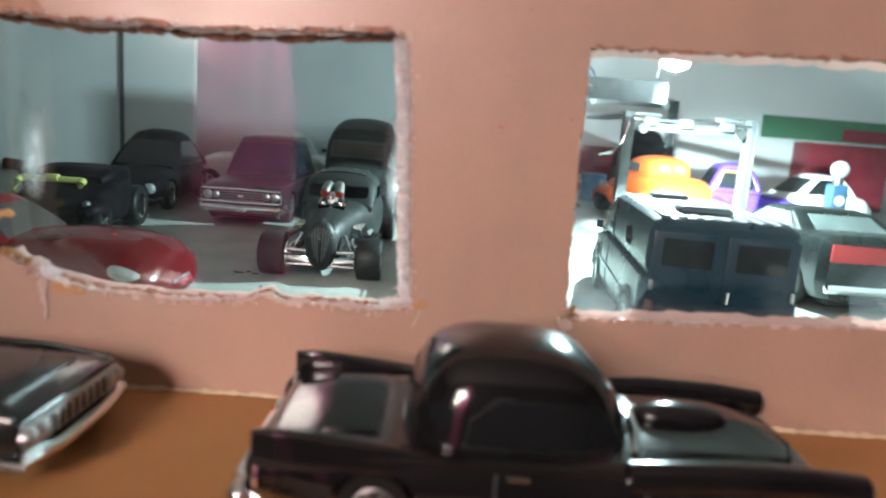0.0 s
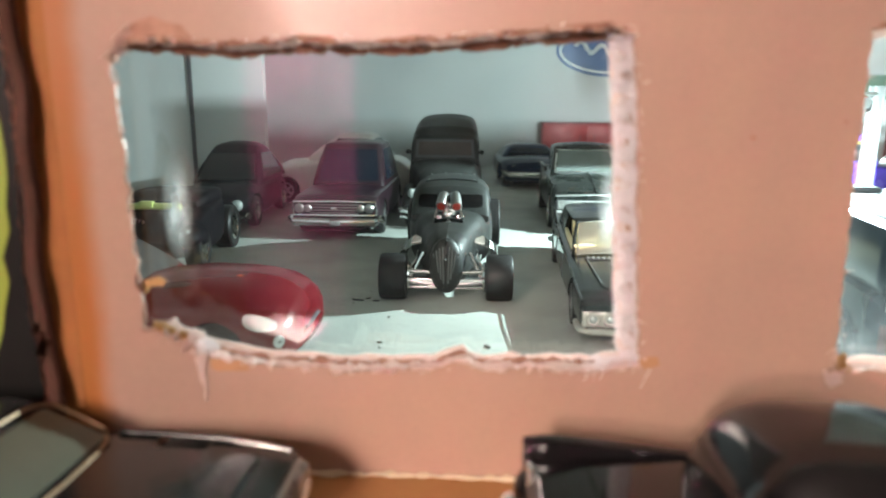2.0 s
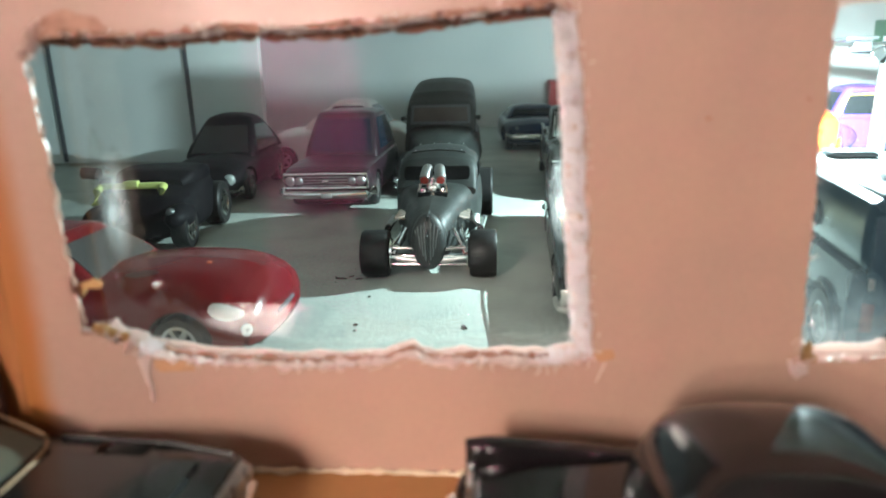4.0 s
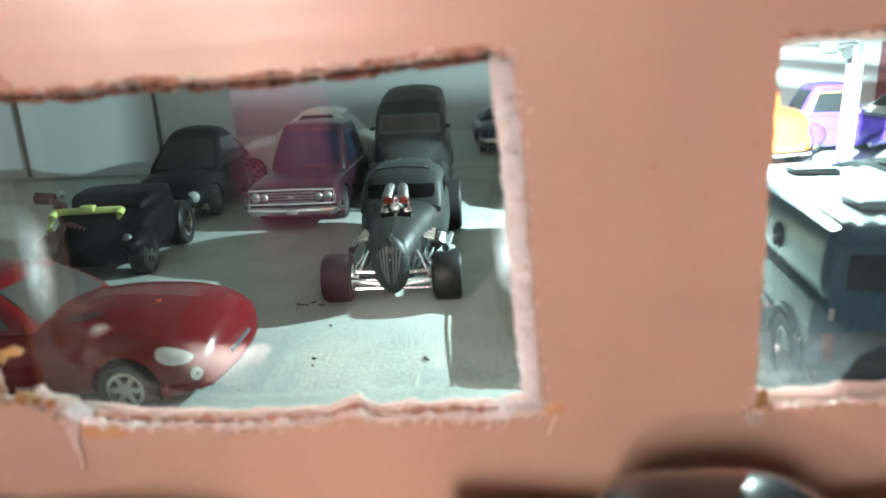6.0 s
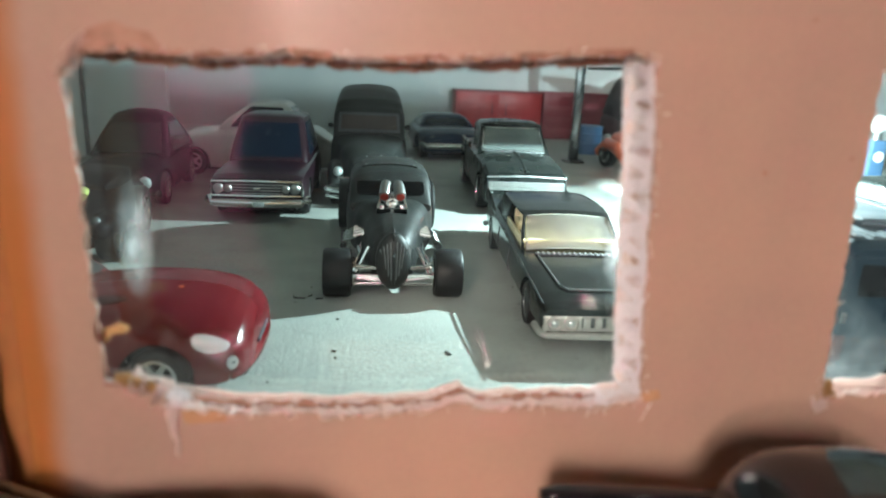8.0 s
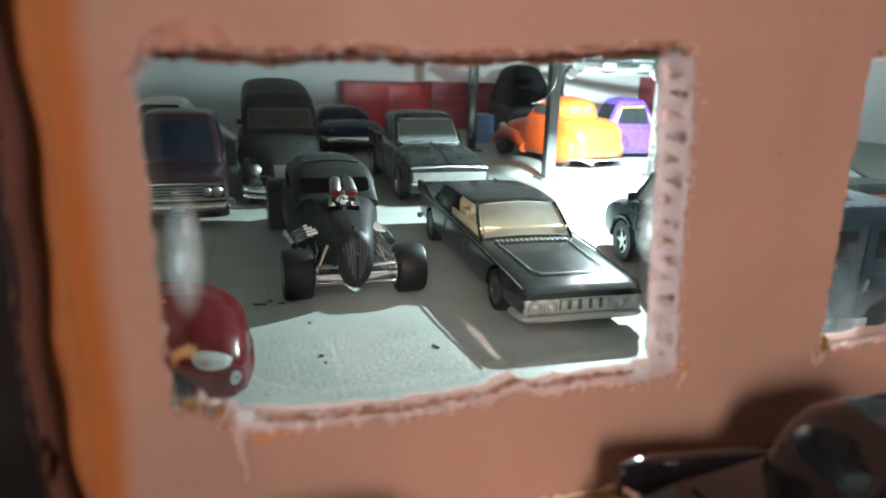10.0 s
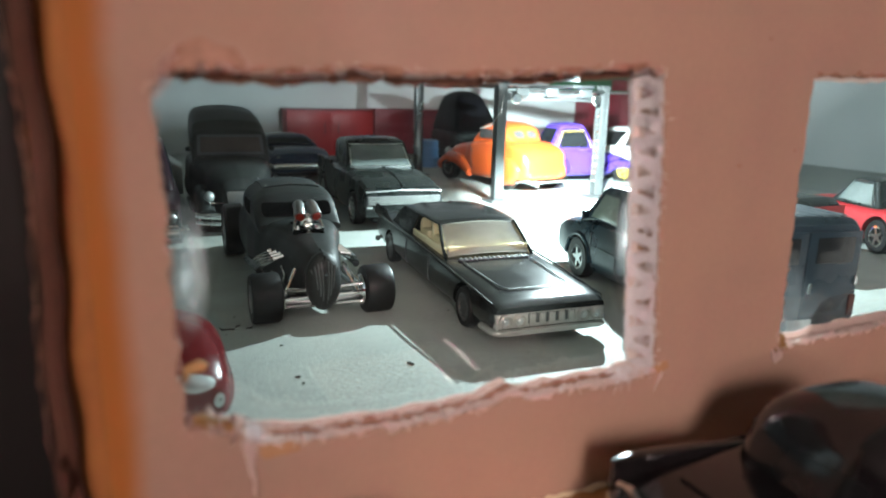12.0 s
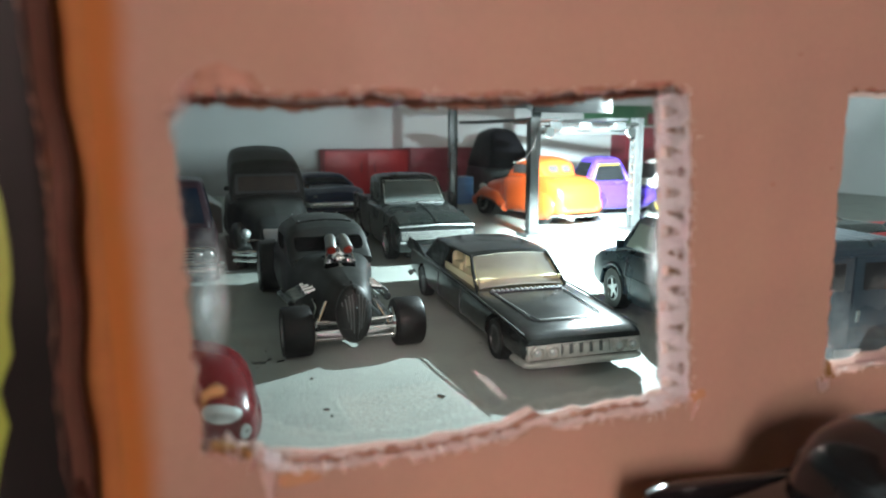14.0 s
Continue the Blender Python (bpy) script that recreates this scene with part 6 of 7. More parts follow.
def tall_sedan():
    r = thing("toy_car", (-4.45, 29.0, 0), -90, "matte black toy vintage sedan with tall cab and round lamps", "toy car", "toy cars")
    rows = [(-6.4, 1.6, 0.7, 2.6, 0.2), (-5.4, 2.1, 0.6, 3.0, 0.2), (0.2, 2.15, 0.55, 3.2, 0.15), (1.3, 1.95, 0.55, 3.16, 0.25), (3.2, 1.5, 0.6, 2.8, 0.3), (4.8, 1.05, 0.65, 2.4, 0.28), (5.3, 0.85, 0.8, 2.1, 0.1)]
    shell = body(r, rows, BLACK_MATTE, n=30, soft=2)
    cab = part("cabin", hull([(-6.2, 1.4, 2.4, 3.4, 0.1), (-5.8, 1.75, 2.6, 4.8, 0.2), (-4.4, 1.86, 2.7, 5.62, 0.26), (-2.4, 1.92, 2.8, 5.5, 0.22), (-0.3, 1.96, 2.8, 5.05, 0.16), (0.36, 1.97, 2.8, 4.66, 0.12), (0.62, 1.97, 2.8, 4.5, 0.06), (0.8, 1.97, 2.8, 4.1, 0.02), (1.12, 1.96, 2.8, 3.3, 0.02)], 34, 2, 0.88), BLACK_MATTE, r)
    skin("screen_frame", cab, [(-1.7, 3.44), (1.7, 3.44), (1.64, 4.46), (-1.64, 4.46)], "x", SEAM, cab, lift=0.02)
    skin("windscreen", cab, [(-1.54, 3.58), (1.54, 3.58), (1.48, 4.32), (-1.48, 4.32)], "x", BROWN_GLASS, cab, "brown-grey smoked windscreen", lift=0.04)
    for s in (1, -1):
        w = "y" if s > 0 else "-y"
        skin("side_window", cab, pill(-0.9, 4.0, 0.75, 0.4, 0.15), w, SMOKE, cab)
        skin("side_window", cab, pill(-3.2, 4.1, 1.0, 0.42, 0.2), w, SMOKE, cab)
        skin("door_seam", cab, [(0.2, 3.0), (0.25, 3.0), (0.25, 4.5), (0.2, 4.5)], w, SEAM, cab)
        part("front_fender", rod([(0.6, s * 1.75, 0.7), (1.9, s * 1.75, 1.15), (3.2, s * 1.72, 1.8), (4.4, s * 1.68, 1.65), (5.2, s * 1.62, 1.0)], 0.42, 12), BLACK_MATTE, r)
        part("rear_fender", ball((-4.4, s * 1.75, 1.3), (1.5, 0.5, 0.85), 18), BLACK_MATTE, r)
        part("headlight", ball((5.35, s * 1.5, 1.9), (0.25, 0.24, 0.24), 16), LAMP_LENS, r, "round silver headlight")
        part("lamp_stay", rod([(5.0, s * 1.5, 1.0), (5.25, s * 1.5, 1.7)], 0.08), CHROME, r)
        part("running_board", box((-1.2, s * 1.85, 0.6), (4.2, 0.7, 0.14), 0.05), BLACK_MATTE, r)
        part("mirror", ball((0.9, s * 2.1, 3.75), (0.12, 0.16, 0.14), 10), BLACK_MATTE, r)
    part("grille", box((5.34, 0, 1.5), (0.16, 1.2, 1.2), 0.08, 2, (1, 1.2)), DULL_METAL, r)
    part("front_bumper", rod([(5.2, 2.1, 1.0), (5.7, 1.2, 1.0), (5.75, 0, 1.0), (5.7, -1.2, 1.0), (5.2, -2.1, 1.0)], 0.16, 10), CHROME, r, "chrome front bumper")
    part("front_bumper", rod([(5.2, 2.1, 0.65), (5.65, 1.2, 0.65), (5.7, 0, 0.65), (5.65, -1.2, 0.65), (5.2, -2.1, 0.65)], 0.1, 10), CHROME, r, "lower chrome bumper bar")
    part("lamp_bar", rod([(5.2, -1.5, 1.55), (5.3, 1.5, 1.55)], 0.06), CHROME, r)
    wheels(r, [(3.9, 1.68), (-4.4, 1.68)], 0.9, 0.5, DULL_METAL, 5)
    return r


def pickup(at=(3.5, 28.7, 0)):
    r = thing("toy_pickup", at, -92, "satin black toy pickup with silver grille and grey windscreen", "toy pickup")
    rows = [(-6.2, 2.0, 0.6, 2.4, 0.0), (-5.9, 2.1, 0.5, 2.55, 0.0), (0, 2.14, 0.45, 2.6, 0.05), (2.0, 2.14, 0.45, 2.62, 0.14), (4.5, 2.12, 0.5, 2.42, 0.1), (5.9, 2.08, 0.6, 2.12, 0.06), (6.2, 2.02, 0.8, 1.95, 0.02)]
    shell = body(r, rows, BLACK_SATIN, [(-3.9, 0.85), (3.9, 0.85)], 1.05, 2.1, n=34, tumble=0.95)
    underside(r, -5.8, 5.6, 1.5)
    wheels(r, [(-3.9, 1.88), (3.9, 1.88)], 0.86, 0.6, CHROME, 6, 0.72)
    cab = part("cabin", hull([(-2.1, 1.7, 2.4, 3.9, 0.05), (-1.8, 1.78, 2.4, 4.14, 0.1), (-0.6, 1.84, 2.4, 4.22, 0.13), (0.5, 1.82, 2.4, 4.16, 0.1), (0.78, 1.82, 2.4, 4.02, 0.05), (1.4, 1.92, 2.4, 3.36, 0.03), (2.1, 2.0, 2.4, 2.66, 0.02)], 26, 1, 0.93), BLACK_SATIN, r)
    skin("screen_frame", cab, [(-1.76, 2.76), (1.76, 2.76), (1.58, 3.98), (-1.58, 3.98)], "x", DULL_METAL, cab, "thin silver windscreen frame", lift=0.015)
    skin("windscreen", cab, [(-1.66, 2.84), (1.66, 2.84), (1.5, 3.9), (-1.5, 3.9)], "x", GREY_GLASS, cab, lift=0.035)
    part("roof_lip", rod([(0.72, -1.6, 4.08), (0.86, 0, 4.1), (0.72, 1.6, 4.08)], 0.07, 8), BLACK_SATIN, cab)
    for s in (1, -1):
        skin("side_window", cab, [(-1.2, 2.8), (1.3, 2.8), (0.55, 3.85), (-1.2, 3.85)], "y" if s > 0 else "-y", GREY_GLASS, cab)
        part("wiper", rod([(2.0, s * 0.25, 2.74), (1.88, s * 1.1, 2.86)], 0.04, 6), RUBBER, r)
        # the hood falls in two planes to a raised middle
        skin("hood_plane", shell, [(2.5, s * 0.12), (6.0, s * 0.04), (5.9, s * 1.85), (2.5, s * 1.85)], "z", BLACK_SATIN, r, lift=0.05, thick=0.06)
        part("door_handle", box((-0.9, s * 2.16, 2.3), (0.4, 0.08, 0.08), 0.03), CHROME, r)
        part("marker_lamp", box((6.16, s * 1.8, 1.2), (0.1, 0.3, 0.14), 0.03), LAMP_LENS, r)
    part("hood_crease", rod([(2.3, 0, 2.8), (4.4, 0, 2.62), (6.05, 0, 2.2)], 0.06, 8), BLACK_SATIN, r)
    part("cowl_vent", box((2.2, 0, 2.76), (0.24, 3.3, 0.08), 0.03), SLAT_GREY, r)
    part("hood_edge", rod([(6.14, -1.98, 1.98), (6.2, 0, 2.06), (6.14, 1.98, 1.98)], 0.045, 8), DULL_METAL, r, "thin bright hood edge")
    part("grille", box((6.14, 0, 1.55), (0.2, 3.9, 0.46), 0.05), SEAM, r, "silver slatted grille")
    for k in range(5):
        strip(r, "grille_bar", (6.25, 0, 1.38 + 0.088 * k), (0.05, 3.75, 0.046), GRILLE_GREY, bevel=0.01)
    part("front_bumper", box((6.2, 0, 0.95), (0.35, 4.1, 0.4), 0.1), BLACK_SATIN, r)
    part("bed_floor", box((-4.0, 0, 2.5), (3.6, 3.4, 0.3), 0.06), RUBBER, r)
    for s in (1, -1):
        part("bed_side", box((-4.1, s * 1.95, 2.66), (3.9, 0.2, 0.3), 0.06), BLACK_SATIN, r)
    return r


def navy_coupe():
    r = thing("toy_car", (1.9, 47.6, 0), -88, "dark blue toy coupe with chrome bumper", "toy car", "toy cars")
    rows = [(-5, 1.9, 0.6, 2.0, 0.1), (-4, 2.7, 0.5, 2.3, 0.15), (0, 2.8, 0.45, 2.3, 0.15), (3.3, 2.7, 0.45, 2.2, 0.25), (4.6, 2.3, 0.5, 1.9, 0.2), (5, 1.8, 0.7, 1.6, 0.05)]
    body(r, rows, NAVY, [(-3, 0.9), (3.1, 0.9)], 1.1, 2.5, n=24, soft=2)
    underside(r, -4.5, 4.5, 1.7)
    wheels(r, [(-3, 2.1), (3.1, 2.1)], 0.95, 0.6, DULL_METAL, 5)
    cabin(r, (-3.6, 1.6, 2.4), (-2.4, 0.2, 1.8), 2.3, 3.1, NAVY, NAVY_GLASS, dome=1.3, crown=0.25)
    part("front_bumper", rod([(4.4, 2.4, 1.2), (5.1, 1.9, 1.15), (5.3, 0, 1.15), (5.1, -1.9, 1.15), (4.4, -2.4, 1.2)], 0.22, 10), CHROME, r, "chrome front bumper")
    for s in (1, -1):
        lamp(r, 4.7, s * 1.6, 1.65, 0.24, GREY_GLASS)
    return r


def orange_coupe():
    r = thing("toy_car", (17.0, 38.2, 0), 100, "bright orange toy vintage coupe with its tail to the light", "toy car", "toy cars")
    r.scale = (1.14, 1.14, 1.14)
    rows = [(-4.9, 1.5, 0.75, 2.0, 0.05), (-4.6, 1.85, 0.55, 2.5, 0.1), (-3.6, 2.05, 0.5, 2.9, 0.16), (-1.6, 2.1, 0.45, 3.0, 0.15), (0.8, 2.0, 0.45, 2.85, 0.15), (2.0, 1.6, 0.5, 2.6, 0.2), (4.2, 1.15, 0.6, 2.2, 0.25), (4.9, 0.9, 0.8, 1.8, 0.1)]
    shell = body(r, rows, ORANGE, n=32, soft=2)
    cab = part("cabin", hull([(-2.9, 1.2, 2.6, 3.1, 0.1), (-2.2, 1.5, 2.7, 3.9, 0.16), (-1.0, 1.6, 2.7, 4.12, 0.2), (0.0, 1.6, 2.7, 4.0, 0.15), (0.6, 1.6, 2.7, 3.5, 0.06), (1.1, 1.6, 2.7, 2.9, 0.02)], 22, 2, 0.86), ORANGE, r)
    for s in (1, -1):
        skin("rear_window", cab, pill(s * 0.52, 3.5, 0.4, 0.22, 0.18), "-x", SMOKE, cab)
        skin("side_window", cab, pill(-0.5, 3.45, 0.8, 0.3, 0.16), "y" if s > 0 else "-y", SMOKE, cab)
        part("rear_fender", ball((-3.2, s * 1.9, 1.2), (1.4, 0.55, 0.95), 18), ORANGE, r)
        part("front_fender", rod([(0.8, s * 1.8, 0.8), (2.2, s * 1.75, 1.4), (3.6, s * 1.7, 1.6), (4.8, s * 1.6, 0.9)], 0.42, 12), ORANGE, r)
        part("headlight", ball((4.5, s * 1.3, 1.9), (0.3, 0.28, 0.28), 14), LAMP_LENS, r)
        part("tail_light", ball((-4.85, s * 1.3, 1.1), (0.1, 0.14, 0.14), 12), RED_LENS, r)
        skin("door_seam", shell, [(0.6, 0.8), (0.66, 0.8), (0.66, 2.6), (0.6, 2.6)], "y" if s > 0 else "-y", SEAM, r)
    skin("windscreen", cab, [(-1.3, 3.0), (1.3, 3.0), (1.1, 3.75), (-1.1, 3.75)], "x", SMOKE, cab)
    skin("boot_seam", shell, [(-1.35, 0.95), (1.35, 0.95), (1.35, 1.0), (-1.35, 1.0)], "-x", SEAM, r)
    part("rear_bumper", rod([(-4.4, 2.1, 0.72), (-5.05, 1.6, 0.72), (-5.15, 0, 0.72), (-5.05, -1.6, 0.72), (-4.4, -2.1, 0.72)], 0.15, 10), CHROME, r, "chrome rear bumper")
    part("exhaust_tip", rod([(-5.2, 0.9, 0.45), (-4.4, 0.9, 0.5)], 0.1, 10), CHROME, r)
    wheels(r, [(-3.2, 1.8), (3.4, 1.75)], 0.9, 0.6, CHROME, 5)
    return r


def purple_coupe():
    r = thing("toy_car", (24.8, 38.6, 0), -6, "purple toy street rod with yellow wheels", "toy car", "toy cars")
    rows = [(-4.6, 1.2, 0.7, 2.2, 0.2), (-3.4, 1.9, 0.5, 2.6, 0.3), (-0.5, 1.9, 0.45, 2.6, 0.2), (1.5, 1.6, 0.5, 2.3, 0.3), (3.8, 1.2, 0.55, 1.8, 0.3), (4.6, 0.8, 0.7, 1.4, 0.1)]
    body(r, rows, PURPLE, n=26, soft=2)
    cabin(r, (-3.4, 0.6, 1.7), (-2.6, -0.3, 1.4), 2.6, 4.5, PURPLE, DARK_GLASS, dome=1.3, crown=0.3)
    for s in (1, -1):
        part("fender", rod([(1.0, s * 1.7, 0.7), (2.4, s * 1.7, 1.4), (3.6, s * 1.65, 1.5), (4.7, s * 1.6, 0.8)], 0.4, 12), PURPLE, r)
        part("rear_fender", ball((-3.0, s * 1.8, 1.3), (1.3, 0.5, 0.95), 16), PURPLE, r)
        lamp(r, 4.4, s * 1.2, 1.5, 0.25)
    wheels(r, [(-3.0, 1.8), (3.3, 1.65)], 0.95, 0.6, GOLD, 5, 0.72)
    part("window_rim", rod([(-2.9, -1.66, 2.8), (-2.4, -1.5, 4.1), (-0.5, -1.5, 4.15), (0.25, -1.66, 2.8)], 0.05, 6), GOLD, r, "thin golden window rim")
    return r


def ribbed_truck():
    r = thing("toy_van", (8.15, 8.7, 0), 82, "dark slate-blue toy panel van with a ribbed roof", "toy van")
    rows = [(-5.75, 1.8, 0.55, 2.2, 0.0), (-5.5, 1.94, 0.45, 2.4, 0.0), (0, 1.98, 0.4, 2.4, 0.02), (2.6, 1.98, 0.4, 2.36, 0.06), (4.4, 1.92, 0.45, 2.1, 0.16), (5.4, 1.74, 0.55, 1.7, 0.12), (5.7, 1.6, 0.7, 1.5, 0.02)]
    shell = body(r, rows, SLATE, [(-4.2, 0.75), (3.2, 0.75)], 0.92, 1.96, n=34, tumble=0.96)
    underside(r, -5.4, 5.2, 1.4)
    wheels(r, [(-4.2, 1.74), (3.2, 1.74)], 0.8, 0.5, DULL_METAL, 5, 0.6)
    # tall body: panelled sides, sloped windscreen
    top = part("upper_body", hull([(-5.72, 1.72, 2.1, 3.7, 0.02), (-5.5, 1.82, 2.1, 3.84, 0.05), (0, 1.84, 2.1, 3.86, 0.06), (1.5, 1.82, 2.1, 3.8, 0.05), (1.9, 1.8, 2.1, 3.66, 0.03), (2.7, 1.84, 2.1, 2.9, 0.02), (3.3, 1.88, 2.1, 2.36, 0.0)], 30, 1, 0.93), SLATE, r)
    skin("windscreen", top, [(-1.5, 2.5), (1.5, 2.5), (1.35, 3.55), (-1.35, 3.55)], "x", PALE_GLASS, top)
    for s in (1, -1):
        w = "y" if s > 0 else "-y"
        skin("window_frame", top, [(0.5, 2.44), (2.72, 2.44), (1.72, 3.56), (0.5, 3.56)], w, SLATE, top, lift=0.03)
        skin("side_window", top, [(0.62, 2.52), (2.5, 2.52), (1.64, 3.46), (0.62, 3.46)], w, PALE_GLASS, top, "pale green-grey side window", lift=0.05)
        skin("door_seam", shell, [(0.36, 0.6), (0.4, 0.6), (0.4, 2.2), (0.36, 2.2)], w, SEAM, r)
        skin("door_seam", shell, [(2.2, 0.6), (2.24, 0.6), (2.24, 2.2), (2.2, 2.2)], w, SEAM, r)
        skin("side_trim", shell, [(-5.2, 1.42), (2.2, 1.42), (2.2, 1.5), (-5.2, 1.5)], w, SLATE, r, lift=0.04)
        part("wheel_flare", rod([(3.2 + 0.98 * math.cos(a), s * 1.95, 0.75 + 0.98 * math.sin(a)) for a in np.linspace(0.05, 3.09, 16)], 0.09, 8), SLATE, r)
        part("wheel_flare", rod([(-4.2 + 0.98 * math.cos(a), s * 1.95, 0.75 + 0.98 * math.sin(a)) for a in np.linspace(0.05, 3.09, 16)], 0.09, 8), SLATE, r)
        part("round_port", lathe([(0.3, s * 1.78), (0.3, s * 1.88), (0.24, s * 1.9), (0.22, s * 1.82), (0.02, s * 1.82)], "y", (-2.8, 0, 3.0), 20), DARK_GLASS, top)
        part("tail_light", box((-5.76, s * 1.66, 1.5), (0.1, 0.22, 0.6), 0.04), RED_DEEP, r, "dark red tail light")
        part("mirror", box((2.6, s * 2.06, 2.6), (0.2, 0.25, 0.3), 0.06), SLATE, r)
        lamp(r, 5.6, s * 1.3, 1.3, 0.24, GREY_GLASS)
    skin("roof_panel", top, [(-5.4, -1.55), (1.35, -1.55), (1.35, 1.55), (-5.4, 1.55)], "z", SLATE_LIT, top, "roof panel in a paler slate for the light on it", lift=0.01)
    for k in range(8):
        part("roof_rib", box((-2.1, -1.4 + 0.4 * k, 3.9), (6.6, 0.26, 0.04), 0.012, 1, (0.98, 0.75)), SLATE_LIT, top)
    part("roof_vent", box((-3.9, 0.2, 4.02), (1.1, 1.4, 0.16), 0.07, 2, (0.85, 0.85)), SLATE_LIT, top)
    part("roof_vent", box((0.2, 0.25, 4.02), (0.9, 1.2, 0.14), 0.06, 2, (0.85, 0.85)), SLATE_LIT, top)
    for y in (-0.88, 0.88):
        part("rear_door", box((-5.74, y, 2.35), (0.08, 1.7, 2.4), 0.04), SLATE, r)
        part("rear_window", box((-5.79, y, 3.05), (0.06, 1.2, 0.7), 0.03), DARK_GLASS, r)
        part("hinge", box((-5.8, y * 1.9, 2.2), (0.06, 0.1, 0.24), 0.02), DULL_METAL, r)
    part("rear_bumper", box((-5.9, 0, 0.62), (0.3, 3.7, 0.3), 0.1, 2), DULL_METAL, r, "dull metal rear bumper")
    part("door_handle", rod([(-5.82, -0.15, 1.9), (-5.86, -0.15, 2.2)], 0.05), CHROME, r)
    part("number_plate", box((-5.81, 0.0, 1.0), (0.05, 0.8, 0.36), 0.03), LAMP_LENS, r, "plain silver plate")
    return r


def red_tail_car():
    r = thing("toy_car", (16.2, 15.2, 0), 92, "satin black toy muscle car with a full-width red tail panel", "toy car", "toy cars")
    rows = [(-5.2, 2.1, 0.6, 2.7, 0.05), (-4.8, 2.3, 0.5, 2.9, 0.08), (0, 2.3, 0.45, 2.8, 0.05), (3, 2.25, 0.45, 2.6, 0.15), (5, 2.1, 0.5, 2.2, 0.1), (5.3, 1.9, 0.7, 2.0, 0.02)]
    body(r, rows, BLACK_SATIN, [(-3.2, 0.85), (3.3, 0.85)], 1.02, 2.3, n=26)
    underside(r, -4.8, 4.8, 1.7)
    wheels(r, [(-3.2, 1.98), (3.3, 1.98)], 0.85, 0.6, CHROME, 5)
    cabin(r, (-3.4, 1.8, 2.05), (-2.0, 0.3, 1.7), 2.85, 3.5, BLACK_SATIN, GREY_GLASS, crown=0.15)
    part("tail_panel", box((-5.24, 0, 2.35), (0.1, 4.2, 0.62), 0.04), RED_LENS, r, "red tail panel")
    part("rear_bumper", box((-5.35, 0, 1.1), (0.3, 4.4, 0.35), 0.1, 2), CHROME, r, "chrome rear bumper")
    for y in (-0.9, -0.1):
        part("tail_pipe", rod([(-5.6, y, 0.7), (-4.6, y, 0.8)], 0.16, 10), CHROME, r)
    return r


def small_red_car():
    r = thing("toy_car", (25.5, 13.2, 0), 70, "red toy roadster with black hood", "toy car", "toy cars")
    rows = [(-4.8, 1.6, 0.6, 1.8, 0.05), (-3.6, 2.1, 0.45, 2.0, 0.1), (0, 2.1, 0.4, 1.9, 0.1), (3.5, 2.0, 0.45, 1.7, 0.2), (4.9, 1.4, 0.6, 1.3, 0.1)]
    body(r, rows, RED_PLASTIC, [(-2.9, 0.8), (3, 0.8)], 0.95, 2.1, n=24, soft=2)
    underside(r, -4.3, 4.3, 1.5)
    wheels(r, [(-2.9, 1.8), (3, 1.8)], 0.8, 0.5, CHROME, 5)
    cabin(r, (-2.6, 1.4, 1.8), (-1.8, 0.2, 1.5), 1.95, 3.2, BLACK_SATIN, GREY_GLASS)
    return r


def black_panel_van():
    r = thing("toy_van", (20.8, 52.5, 0), -95, "tall black toy panel van behind the car lift", "toy van")
    rows = [(-5, 2.2, 0.6, 3.2, 0.0), (0, 2.5, 0.5, 3.4, 0.0), (3.5, 2.4, 0.5, 3.0, 0.3), (5, 2.0, 0.7, 2.4, 0.2)]
    body(r, rows, BLACK_MATTE, [(-3, 1.0), (3, 1.0)], 1.2, 2.5, n=20)
    underside(r, -4.6, 4.6, 1.8)
    wheels(r, [(-3, 2.1), (3, 2.1)], 1.0, 0.6, DULL_METAL, 5)
    cabin(r, (-4.9, 3.2, 2.3), (-4.2, 1.0, 1.5), 3.3, 6.3, INK_PAINT, INK_PAINT, crown=0.9, dome=1.4, rnd=0.9, side=False, rear=False)
    return r


red_sports_car()
hot_rod()
long_sedan()
maroon_sedan()
round_coupe()
white_coupe((-11.9, 35.0, 0), 178, "white toy coupe with dark windows, parked across behind the maroon one", 2.9)
white_coupe((30.5, 41.0, 0), 187, "white toy coupe with dark windows in bright light", 2.6)
off_road_buggy()
tall_sedan()
pickup()
navy_coupe()
orange_coupe()
purple_coupe()
ribbed_truck()
red_tail_car()
small_red_car()
black_panel_van()


# ---- garage fittings ----
def tool_cabinet(at, w, h, d, material, label, drawers):
    r = thing("tool_cabinet", at, 0, label, "tool cabinet", "tool cabinets at the back wall")
    part("cabinet_body", box((w / 2, 0, h / 2), (w, d, h), 0.08, 2), material, r)
    part("worktop", box((w / 2, -0.05, h + 0.06), (w + 0.1, d + 0.2, 0.18), 0.05), RED_DARK, r)
    for k in range(2):
        cx = w * (0.26 + 0.48 * k)
        if drawers:
            for j in range(4):
                dr = part("drawer", box((cx, -d / 2 - 0.05, h * (0.14 + 0.235 * j)), (w * 0.45, 0.14, h * 0.2), 0.04), material, r)
                part("handle", box((cx, -d / 2 - 0.17, h * (0.17 + 0.235 * j)), (w * 0.3, 0.1, 0.1), 0.03), RED_DARK, dr)
        else:
            dr = part("door", box((cx, -d / 2 - 0.05, h * 0.5), (w * 0.46, 0.14, h * 0.9), 0.05), material, r)
            part("handle", box((cx + (0.5 - k) * w * 0.32, -d / 2 - 0.18, h * 0.62), (0.15, 0.12, h * 0.25), 0.04), RED_DARK, dr)
    return r


